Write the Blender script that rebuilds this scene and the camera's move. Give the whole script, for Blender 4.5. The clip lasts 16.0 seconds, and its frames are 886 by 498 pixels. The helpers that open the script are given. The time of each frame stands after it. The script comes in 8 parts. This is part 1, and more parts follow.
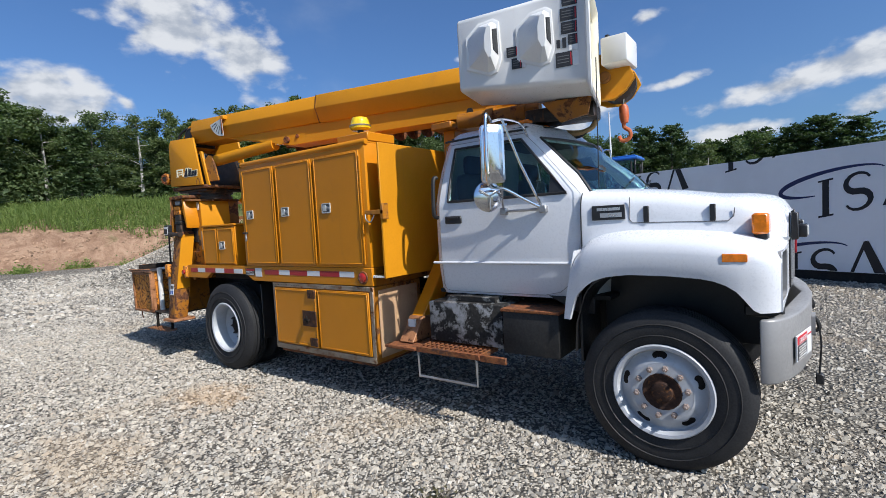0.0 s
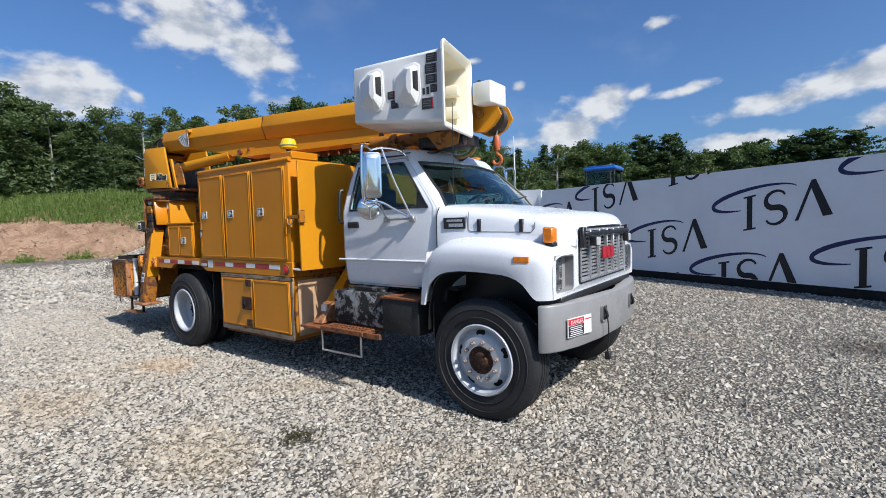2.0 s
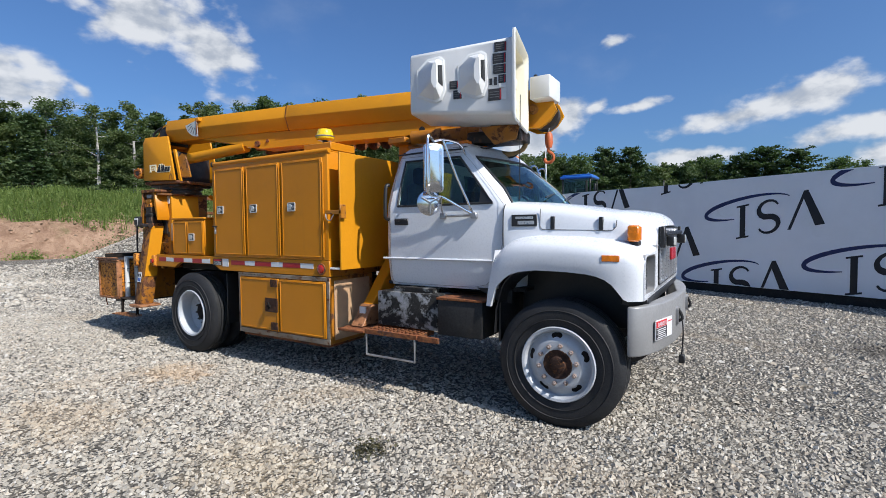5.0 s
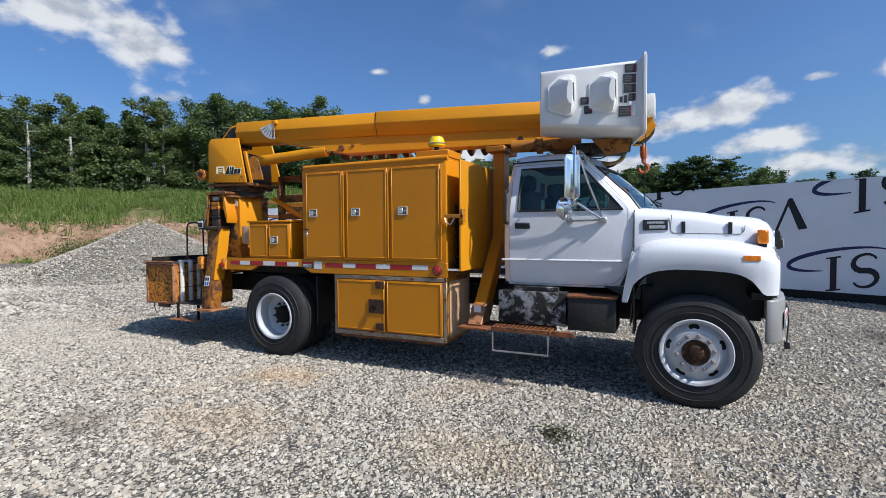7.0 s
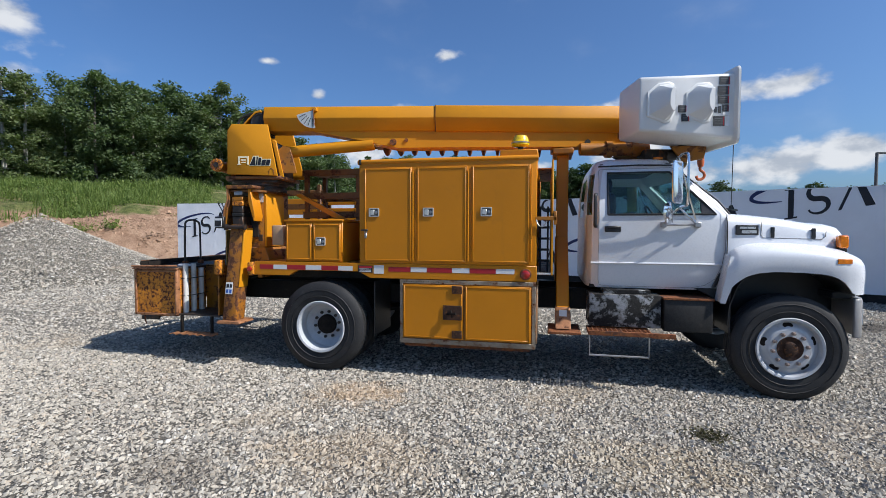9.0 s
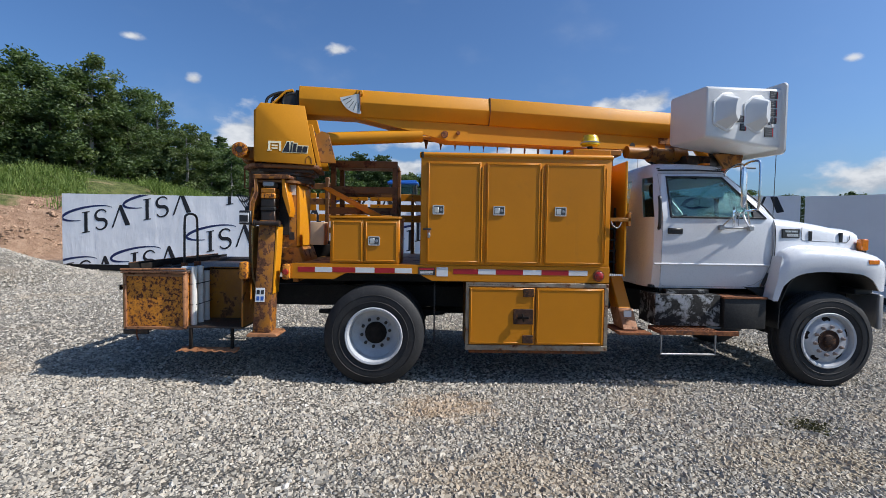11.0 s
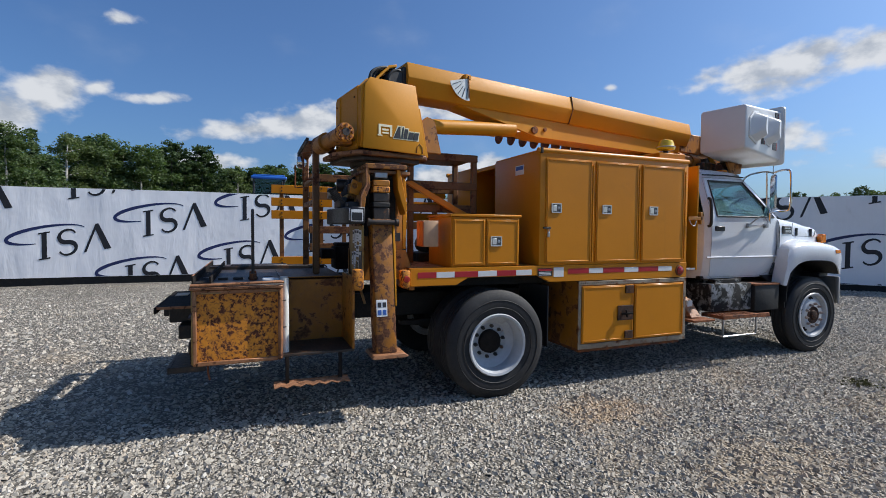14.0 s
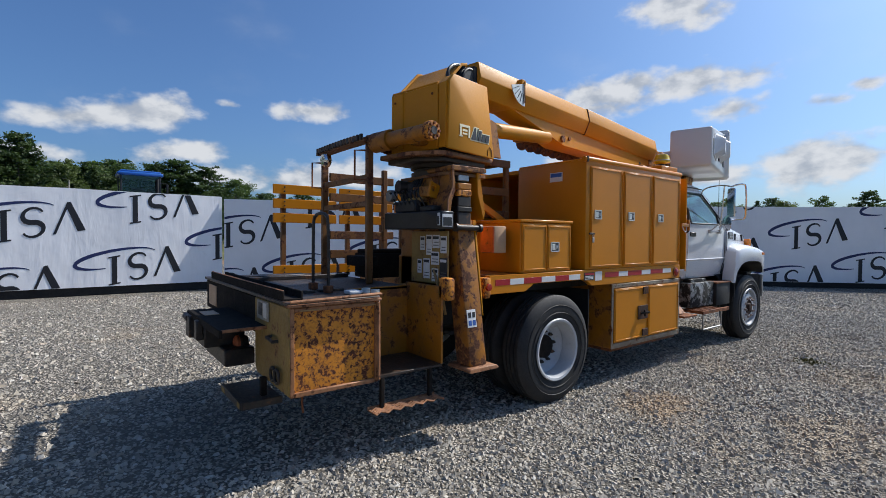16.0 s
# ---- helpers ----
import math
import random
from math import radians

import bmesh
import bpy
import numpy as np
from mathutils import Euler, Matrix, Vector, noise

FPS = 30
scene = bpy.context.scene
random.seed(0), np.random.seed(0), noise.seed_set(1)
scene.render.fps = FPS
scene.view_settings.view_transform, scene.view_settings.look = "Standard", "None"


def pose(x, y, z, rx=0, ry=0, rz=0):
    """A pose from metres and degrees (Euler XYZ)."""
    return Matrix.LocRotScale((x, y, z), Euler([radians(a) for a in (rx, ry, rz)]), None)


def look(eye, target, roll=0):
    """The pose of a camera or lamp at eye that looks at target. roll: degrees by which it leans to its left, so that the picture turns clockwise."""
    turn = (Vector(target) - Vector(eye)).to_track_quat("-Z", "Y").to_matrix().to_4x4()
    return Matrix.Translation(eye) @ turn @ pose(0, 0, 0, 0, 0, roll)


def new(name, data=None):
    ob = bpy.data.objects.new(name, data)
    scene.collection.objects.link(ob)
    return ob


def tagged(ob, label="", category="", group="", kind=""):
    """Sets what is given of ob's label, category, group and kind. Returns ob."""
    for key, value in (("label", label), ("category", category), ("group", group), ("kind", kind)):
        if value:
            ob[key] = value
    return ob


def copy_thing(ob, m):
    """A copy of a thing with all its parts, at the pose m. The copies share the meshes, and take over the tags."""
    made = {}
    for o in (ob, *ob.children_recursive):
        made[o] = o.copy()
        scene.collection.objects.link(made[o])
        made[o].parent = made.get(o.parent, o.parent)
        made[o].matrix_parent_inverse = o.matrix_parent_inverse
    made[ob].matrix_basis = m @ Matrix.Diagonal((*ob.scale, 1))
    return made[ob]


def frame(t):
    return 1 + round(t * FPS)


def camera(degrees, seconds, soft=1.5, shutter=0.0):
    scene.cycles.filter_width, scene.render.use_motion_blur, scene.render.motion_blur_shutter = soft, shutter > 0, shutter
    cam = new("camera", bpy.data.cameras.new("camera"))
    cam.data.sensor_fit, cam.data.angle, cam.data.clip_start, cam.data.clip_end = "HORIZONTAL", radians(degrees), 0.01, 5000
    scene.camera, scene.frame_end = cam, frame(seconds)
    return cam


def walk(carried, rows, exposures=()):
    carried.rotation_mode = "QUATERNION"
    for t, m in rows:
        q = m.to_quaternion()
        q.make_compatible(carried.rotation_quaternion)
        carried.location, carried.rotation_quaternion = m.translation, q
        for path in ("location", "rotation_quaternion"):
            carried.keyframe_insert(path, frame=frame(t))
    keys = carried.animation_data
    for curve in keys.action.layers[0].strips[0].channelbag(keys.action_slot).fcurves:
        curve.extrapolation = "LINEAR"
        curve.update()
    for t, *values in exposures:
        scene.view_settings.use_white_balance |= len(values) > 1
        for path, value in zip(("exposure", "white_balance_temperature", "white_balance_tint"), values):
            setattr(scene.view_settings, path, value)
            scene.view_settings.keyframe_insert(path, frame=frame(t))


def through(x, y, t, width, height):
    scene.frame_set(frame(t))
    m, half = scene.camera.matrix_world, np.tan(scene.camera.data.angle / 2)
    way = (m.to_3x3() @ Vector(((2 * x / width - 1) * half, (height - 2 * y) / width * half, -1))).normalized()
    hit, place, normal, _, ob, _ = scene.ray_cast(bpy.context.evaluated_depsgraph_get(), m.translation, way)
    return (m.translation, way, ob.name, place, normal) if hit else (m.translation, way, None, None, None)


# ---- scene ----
# ---- camera ----
# The truck's rear axle is at x = 0, its kerb side at y = 0, and its nose points to +x.
cam = camera(85.8, 16.0, soft=0.55)
PATH = [
    (0, (5.507, -3.111, 1.656), (4.340, -1.491, 1.538), -3.14),
    (0.5, (6.031, -3.290, 1.642), (4.853, -1.676, 1.532), -2.53),
    (1, (6.464, -3.335, 1.632), (5.282, -1.725, 1.514), -1.99),
    (1.5, (6.836, -3.344, 1.648), (5.655, -1.732, 1.539), -1.80),
    (2, (6.945, -3.273, 1.657), (5.764, -1.662, 1.547), -1.55),
    (2.5, (6.870, -3.113, 1.637), (5.692, -1.499, 1.532), -1.39),
    (3, (6.891, -2.956, 1.641), (5.725, -1.334, 1.535), -1.21),
    (3.2, (6.905, -2.912, 1.630), (5.749, -1.283, 1.529), -1.17),
    (5.3, (5.878, -3.789, 1.586), (4.843, -2.080, 1.501), -0.63),
    (5.5, (5.775, -3.924, 1.592), (4.746, -2.212, 1.506), -0.80),
    (6, (5.435, -4.212, 1.620), (4.445, -2.477, 1.524), -0.86),
    (6.5, (4.972, -4.436, 1.578), (4.034, -2.672, 1.499), -0.41),
    (7, (4.589, -4.716, 1.601), (3.752, -2.902, 1.528), -0.38),
    (7.5, (4.062, -4.845, 1.603), (3.360, -2.974, 1.529), -0.17),
    (8, (3.549, -5.008, 1.592), (2.997, -3.087, 1.522), 0.05),
    (8.5, (3.133, -5.078, 1.618), (2.623, -3.146, 1.545), -0.07),
    (9, (2.566, -5.111, 1.635), (2.139, -3.159, 1.558), 0.17),
    (9.2, (2.306, -5.187, 1.598), (1.948, -3.221, 1.517), 0.61),
    (11.3, (0.354, -4.919, 1.624), (0.457, -2.923, 1.545), 0.59),
    (11.5, (0.140, -4.892, 1.611), (0.303, -2.901, 1.526), 0.43),
    (12, (-0.363, -4.863, 1.605), (-0.077, -2.885, 1.526), 0.40),
    (12.5, (-0.826, -4.646, 1.614), (-0.399, -2.694, 1.531), 0.33),
    (13, (-1.340, -4.570, 1.604), (-0.773, -2.653, 1.525), 0.37),
    (13.5, (-1.756, -4.349, 1.590), (-1.117, -2.456, 1.512), 0.49),
    (14, (-2.173, -4.039, 1.596), (-1.431, -2.184, 1.522), 0.44),
    (14.5, (-2.568, -3.785, 1.616), (-1.686, -1.991, 1.551), 0.22),
    (15, (-2.905, -3.467, 1.610), (-1.916, -1.730, 1.547), 0.11),
    (15.5, (-3.321, -3.242, 1.604), (-2.228, -1.569, 1.544), 0.03),
    (16, (-3.674, -2.989, 1.594), (-2.455, -1.405, 1.543), 0.43),
]
walk(cam, [(t, look(eye, target, roll)) for t, eye, target, roll in PATH],
     exposures=[(0, 0.27, 6450, 10), (9, 0.29, 6450, 10), (11.5, 0.25, 6500, 10), (13, 0.2, 6500, 10), (16, 0.16, 6500, 10)])

# ---- world, sun ----
SUN_DIR = Vector((1.0, -0.185, 1.03)).normalized()      # towards the sun
sun = new("sun", bpy.data.lights.new("sun", "SUN"))
sun.data.energy, sun.data.angle, sun.data.color = 4.9, radians(0.53), (1.0, 0.97, 0.93)
sun.rotation_mode = "QUATERNION"
sun.rotation_quaternion = SUN_DIR.to_track_quat("Z", "Y")
sun.location = (20, -3, 30)

world = bpy.data.worlds.new("sky")
scene.world = world
world.use_nodes = True
wt = world.node_tree
wt.nodes.clear()


def wn(kind, operation=None, data_type=None, soft=False):
    n = wt.nodes.new(kind)
    if operation:
        n.operation = operation
    if data_type:
        n.data_type = data_type
    if soft:
        n.interpolation_type = "SMOOTHSTEP"
    return n


def wmath(op, a, b=None, c=None, clamp=False):
    n = wn("ShaderNodeMath", operation=op)
    n.use_clamp = clamp
    for i, v in enumerate((a, b, c)):
        if v is None:
            continue
        if isinstance(v, (int, float)):
            n.inputs[i].default_value = v
        else:
            wt.links.new(v, n.inputs[i])
    return n.outputs[0]


sky = wn("ShaderNodeTexSky")
sky.sky_type, sky.sun_disc = "NISHITA", False
sky.sun_elevation, sky.sun_rotation = math.asin(SUN_DIR.z), math.atan2(SUN_DIR.x, SUN_DIR.y)
sky.altitude, sky.air_density, sky.dust_density, sky.ozone_density = 200, 1.0, 2.7, 2.8
coord = wn("ShaderNodeTexCoord")
split = wn("ShaderNodeSeparateXYZ")
wt.links.new(coord.outputs["Generated"], split.inputs[0])
azim = wmath("MULTIPLY", wmath("ARCTAN2", split.outputs[0], split.outputs[1]), 180 / math.pi)
elev = wmath("MULTIPLY", wmath("ARCSINE", split.outputs[2]), 180 / math.pi)
place = wn("ShaderNodeCombineXYZ")
wt.links.new(azim, place.inputs[0])
wt.links.new(elev, place.inputs[1])
# cumulus clouds: azimuth from +y towards +x, elevation, half width, half height, slant, all in degrees
CLOUDS = [
    (-63, 21.4, 6.0, 3.6, -6), (-57.0, 19.0, 5.0, 2.4, -14), (-74, 13.2, 5.0, 2.6, 0), (-68.2, 13.2, 1.8, 0.8, -40), (-54.5, 13.8, 3.6, 0.9, 0),
    (0.6, 11.2, 9.0, 1.25, 10), (6.0, 12.3, 4.2, 1.7, 8), (-21.5, 10.2, 5.0, 2.2, 20), (-17.4, 12.4, 3.0, 1.9, 30), (-9.5, 13.1, 4.0, 0.75, 8),
    (-13.9, 13.4, 1.8, 0.9, 30), (-4.6, 7.2, 5.5, 1.1, 0), (9.0, 8.5, 4.6, 1.3, 8), (12.2, 6.3, 4.6, 1.3, 4), (-11.9, 19.8, 2.6, 0.9, 8), (-32.2, 18.2, 1.6, 0.5, 0),
    (-26.8, 15.2, 1.2, 0.7, 0), (13.6, 14.0, 1.8, 0.6, 0), (22.0, 14.0, 4.8, 1.1, 5), (23.5, 6.8, 8.5, 1.6, 4), (27.5, 7.4, 4.0, 1.6, 0), (40.8, 15.8, 1.1, 0.6, 0), (44, 5.4, 7, 1.5, 4),
    (56, 15.6, 6.5, 1.8, 0), (64.5, 16.2, 7.0, 1.5, 0), (60, 16.6, 4, 1.4, 0), (68.6, 13.1, 3.4, 1.1, 10), (55.5, 9.0, 5.0, 1.7, 0), (75.5, 7.2, 5.6, 2.3, 6), (67, 6.4, 4.5, 1.2, 0),
    (75.8, 12.8, 2.8, 0.7, 0), (63.4, 23.2, 4.4, 2.0, -8), (79, 13.8, 1.8, 0.9, 0),
    (118, 18, 6, 2.5, 0), (-105, 16, 6, 2.5, 0),
]
dist = None
for az0, el0, w, h, slant in CLOUDS:
    thin_out = 0.34 if h < 1.0 else 0.12 if h < 1.5 else 0.0
    local = wn("ShaderNodeMapping")
    local.vector_type = "TEXTURE"
    local.inputs["Location"].default_value = (az0, el0, 0)
    local.inputs["Rotation"].default_value = (0, 0, radians(slant))
    local.inputs["Scale"].default_value = (w * 1.22, h * 1.3, 1)
    wt.links.new(place.outputs[0], local.inputs[0])
    long = wn("ShaderNodeVectorMath", operation="LENGTH")
    wt.links.new(local.outputs[0], long.inputs[0])
    reach = wmath("ADD", long.outputs["Value"], thin_out)
    dist = reach if dist is None else wmath("SMOOTH_MIN", dist, reach, 0.3)
puff = wn("ShaderNodeMapping")
puff.inputs["Scale"].default_value = (0.16, 0.26, 1)
wt.links.new(place.outputs[0], puff.inputs[0])
billow = wn("ShaderNodeTexNoise")
billow.inputs["Scale"].default_value, billow.inputs["Detail"].default_value, billow.inputs["Roughness"].default_value = 1.9, 7, 0.50
wt.links.new(puff.outputs[0], billow.inputs["Vector"])
lift = wn("ShaderNodeMapping")
lift.inputs["Scale"].default_value = (0.16, 0.26, 1)
lift.inputs["Location"].default_value = (-0.18, -0.30, 0)
wt.links.new(place.outputs[0], lift.inputs[0])
above = wn("ShaderNodeTexNoise")
above.inputs["Scale"].default_value, above.inputs["Detail"].default_value, above.inputs["Roughness"].default_value = 1.9, 5, 0.55
wt.links.new(lift.outputs[0], above.inputs["Vector"])
dense = wmath("ADD", wmath("SUBTRACT", 1.0, dist), wmath("MULTIPLY", wmath("SUBTRACT", billow.outputs[0], 0.5), 1.9))
cover = wn("ShaderNodeMapRange", soft=True)
cover.inputs[1].default_value, cover.inputs[2].default_value = -0.04, 0.62
wt.links.new(dense, cover.inputs[0])
lit = wn("ShaderNodeMapRange", soft=True)
lit.inputs[1].default_value, lit.inputs[2].default_value = -0.22, 0.16
wt.links.new(wmath("SUBTRACT", billow.outputs[0], above.outputs[0]), lit.inputs[0])
tone = wn("ShaderNodeMix", data_type="RGBA")
tone.inputs[6].default_value, tone.inputs[7].default_value = (0.37, 0.41, 0.475, 1), (0.64, 0.66, 0.69, 1)
wt.links.new(lit.outputs[0], tone.inputs[0])
# thin haze veil
veil = wn("ShaderNodeTexNoise")
veil.inputs["Scale"].default_value, veil.inputs["Detail"].default_value = 0.55, 6
wt.links.new(puff.outputs[0], veil.inputs["Vector"])
thin = wn("ShaderNodeMapRange", soft=True)
thin.inputs[1].default_value, thin.inputs[2].default_value, thin.inputs[4].default_value = 0.52, 0.85, 0.12
wt.links.new(veil.outputs[0], thin.inputs[0])
SKY_STRENGTH = 0.084
bright = wn("ShaderNodeVectorMath", operation="SCALE")
wt.links.new(sky.outputs[0], bright.inputs[0])
bright.inputs["Scale"].default_value = SKY_STRENGTH
tint = wn("ShaderNodeVectorMath", operation="MULTIPLY")
wt.links.new(bright.outputs[0], tint.inputs[0])
tint.inputs[1].default_value = (0.70, 1.0, 1.36)
mixed = wn("ShaderNodeMix", data_type="RGBA")
wt.links.new(wmath("MAXIMUM", wmath("MULTIPLY", cover.outputs[0], 0.95), thin.outputs[0]), mixed.inputs[0])
wt.links.new(tint.outputs[0], mixed.inputs[6])
wt.links.new(tone.outputs[2], mixed.inputs[7])
back = wn("ShaderNodeBackground")
back.inputs["Strength"].default_value = 1.0
wt.links.new(mixed.outputs[2], back.inputs["Color"])
wt.links.new(back.outputs[0], wn("ShaderNodeOutputWorld").inputs[0])

# ---- materials ----
def nodes_of(name):
    m = bpy.data.materials.new(name)
    m.use_nodes = True
    t = m.node_tree
    b = t.nodes["Principled BSDF"]
    return m, t, b


def noise_node(t, vec, scale, detail=6, rough=0.6, warp=0.0):
    n = t.nodes.new("ShaderNodeTexNoise")
    n.inputs["Scale"].default_value, n.inputs["Detail"].default_value = scale, detail
    n.inputs["Roughness"].default_value, n.inputs["Distortion"].default_value = rough, warp
    t.links.new(vec, n.inputs["Vector"])
    return n.outputs[0]


def remap(t, value, lo, hi, a=0.0, b=1.0):
    n = t.nodes.new("ShaderNodeMapRange")
    n.interpolation_type = "SMOOTHSTEP"
    for i, v in enumerate((lo, hi, a, b)):
        n.inputs[i + 1].default_value = v
    t.links.new(value, n.inputs[0])
    return n.outputs[0]


def mix_rgb(t, fac, a, b, blend="MIX"):
    n = t.nodes.new("ShaderNodeMix")
    n.data_type, n.blend_type = "RGBA", blend
    for i, v in ((0, fac), (6, a), (7, b)):
        if isinstance(v, (int, float)):
            n.inputs[i].default_value = v
        elif isinstance(v, tuple):
            n.inputs[i].default_value = (*v, 1)
        else:
            t.links.new(v, n.inputs[i])
    return n.outputs[2]


def math_node(t, op, a, b):
    n = t.nodes.new("ShaderNodeMath")
    n.operation = op
    for i, v in ((0, a), (1, b)):
        if isinstance(v, (int, float)):
            n.inputs[i].default_value = v
        else:
            t.links.new(v, n.inputs[i])
    return n.outputs[0]


def scaled(c, k):
    return tuple(min(1.0, max(0.0, v * k)) for v in c)


def surface(name, base, rough=0.5, metal=0.0, var=0.12, scale=3.0, fine=60.0, bump=0.05, dirt=0.0, dirt_col=(0.16, 0.12, 0.08),
            rust=0.0, rust_scale=7.0, rust_col=(0.10, 0.035, 0.014), coat=0.0, spec=0.5, piece=0.0, streak=0.0):
    """A painted, metal, rubber or plastic surface: tone at two scales, dirt, rust that breaks through, fine relief."""
    m, t, b = nodes_of(name)
    tc = t.nodes.new("ShaderNodeTexCoord")
    vec = tc.outputs["Object"]
    big, small = noise_node(t, vec, scale, 5), noise_node(t, vec, fine, 4, 0.65)
    col = mix_rgb(t, remap(t, big, 0.3, 0.7), scaled(base, 1 - var), scaled(base, 1 + var))
    col = mix_rgb(t, remap(t, small, 0.35, 0.75, 0, 0.35), col, scaled(base, 1 - 1.6 * var))
    if piece:
        info = t.nodes.new("ShaderNodeObjectInfo")
        col = mix_rgb(t, remap(t, info.outputs["Random"], 0, 1, 0, piece), col, scaled(base, 0.55))
    r = remap(t, small, 0.3, 0.7, max(0.02, rough - 0.08), min(1, rough + 0.1))
    if dirt:
        grime = noise_node(t, vec, scale * 1.7, 8, 0.7, 0.4)
        mask = remap(t, grime, 0.62 - 0.3 * dirt, 0.85 - 0.2 * dirt, 0, min(1, 0.5 + dirt * 0.5))
        col = mix_rgb(t, mask, col, dirt_col)
        r = math_node(t, "MAXIMUM", r, math_node(t, "MULTIPLY", mask, 0.8))
    if streak:
        run = t.nodes.new("ShaderNodeMapping")
        run.inputs["Scale"].default_value = (14, 14, 0.9)
        t.links.new(vec, run.inputs[0])
        runs = noise_node(t, run.outputs[0], 1.0, 5, 0.6)
        col = mix_rgb(t, remap(t, runs, 0.56, 0.78, 0, streak), col, dirt_col)
    height = small
    if rust:
        eat = noise_node(t, vec, rust_scale, 9, 0.68, 0.25)
        edge = 0.78 - 0.55 * rust
        mask = remap(t, eat, edge, edge + 0.05)
        rcol = mix_rgb(t, remap(t, noise_node(t, vec, 38, 6, 0.7), 0.3, 0.7), scaled(rust_col, 0.4), scaled(rust_col, 1.5))
        halo = remap(t, eat, edge - 0.07, edge + 0.02, 0, 0.55)
        col = mix_rgb(t, halo, col, scaled((rust_col[0] * 2.2, rust_col[1] * 2.4, rust_col[2] * 1.5), 1.0))
        col = mix_rgb(t, mask, col, rcol)
        r = math_node(t, "MAXIMUM", r, math_node(t, "MULTIPLY", mask, 0.88))
        height = math_node(t, "SUBTRACT", small, math_node(t, "MULTIPLY", mask, 1.2))
    t.links.new(col, b.inputs["Base Color"])
    t.links.new(r, b.inputs["Roughness"])
    b.inputs["Metallic"].default_value = metal
    b.inputs["Specular IOR Level"].default_value = spec
    b.inputs["Coat Weight"].default_value = coat
    b.inputs["Coat Roughness"].default_value = 0.08
    if bump:
        bp = t.nodes.new("ShaderNodeBump")
        bp.inputs["Strength"].default_value, bp.inputs["Distance"].default_value = min(1.0, bump * 4), 0.002
        t.links.new(height, bp.inputs["Height"])
        t.links.new(bp.outputs[0], b.inputs["Normal"])
    return m



def banner_material():
    """White vinyl stretched over frames: upright folds, soft sags and faint dust."""
    m, t, b = nodes_of("white_vinyl_banner")
    tc = t.nodes.new("ShaderNodeTexCoord")
    vec = tc.outputs["Object"]
    col = mix_rgb(t, remap(t, noise_node(t, vec, 0.8, 6), 0.3, 0.7), (0.82, 0.825, 0.84), (0.89, 0.895, 0.91))
    col = mix_rgb(t, remap(t, noise_node(t, vec, 2.4, 8, 0.7, 0.6), 0.58, 0.8, 0, 0.35), col, (0.60, 0.58, 0.54))
    t.links.new(col, b.inputs["Base Color"])
    b.inputs["Roughness"].default_value = 0.5
    fold = t.nodes.new("ShaderNodeMapping")
    fold.inputs["Scale"].default_value = (1.7, 1.7, 0.4)
    t.links.new(vec, fold.inputs[0])
    folds = noise_node(t, fold.outputs[0], 1.0, 4, 0.55, 0.3)
    sag = noise_node(t, vec, 0.7, 3, 0.5)
    bp = t.nodes.new("ShaderNodeBump")
    bp.inputs["Strength"].default_value, bp.inputs["Distance"].default_value = 0.3, 0.10
    t.links.new(math_node(t, "ADD", folds, math_node(t, "MULTIPLY", sag, 1.4)), bp.inputs["Height"])
    t.links.new(bp.outputs[0], b.inputs["Normal"])
    return m


YELLOW = (0.54, 0.196, 0.006)
M_YEL = surface("yellow_paint", YELLOW, 0.38, var=0.05, scale=1.6, bump=0.012, dirt=0.10, dirt_col=(0.30, 0.13, 0.02), rust=0.06, rust_scale=5, coat=0.05, streak=0.14, spec=0.28)
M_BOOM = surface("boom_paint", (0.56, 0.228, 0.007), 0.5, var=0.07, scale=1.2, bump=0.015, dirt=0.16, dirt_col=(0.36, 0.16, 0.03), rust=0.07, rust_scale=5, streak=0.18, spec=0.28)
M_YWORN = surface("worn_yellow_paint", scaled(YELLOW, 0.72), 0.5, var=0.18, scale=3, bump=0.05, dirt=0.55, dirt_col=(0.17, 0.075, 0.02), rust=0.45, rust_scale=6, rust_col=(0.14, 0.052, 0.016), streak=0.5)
M_GRIME = surface("grimy_pale_paint", (0.34, 0.31, 0.25), 0.6, var=0.2, scale=8, bump=0.04, dirt=0.4, dirt_col=(0.12, 0.09, 0.06), rust=0.25, rust_scale=12)
M_NUT = surface("dull_rusty_nut", (0.30, 0.24, 0.21), 0.5, metal=0.3, var=0.25, scale=20, bump=0.05, rust=0.3, rust_scale=25)
# flat black for steel, and for the shade inside the wheels' hand holes
M_FLATBLACK = surface("flat_black_steel", (0.016, 0.013, 0.011), 0.9, var=0.4, scale=6, bump=0.08, dirt=0.3, dirt_col=(0.045, 0.028, 0.018), spec=0.18)
M_HUB = surface("rusty_hub", (0.045, 0.022, 0.014), 0.8, var=0.4, scale=14, bump=0.1, rust=0.3, rust_scale=18, spec=0.3)
M_LEG = surface("scabby_yellow_paint", scaled(YELLOW, 0.62), 0.6, var=0.2, scale=5, bump=0.07, dirt=0.6, dirt_col=(0.12, 0.055, 0.02), rust=0.53, rust_scale=11, rust_col=(0.11, 0.04, 0.016), streak=0.7)
M_RIM = surface("scraped_rusty_edge", (0.32, 0.14, 0.06), 0.6, var=0.3, scale=9, bump=0.08, dirt=0.35, dirt_col=(0.10, 0.045, 0.02), rust=0.4, rust_scale=14)
M_YDULL = surface("dull_yellow_paint", (0.30, 0.185, 0.045), 0.6, var=0.18, scale=4, bump=0.05, dirt=0.4, dirt_col=(0.11, 0.07, 0.035), rust=0.32, rust_scale=9, streak=0.35)
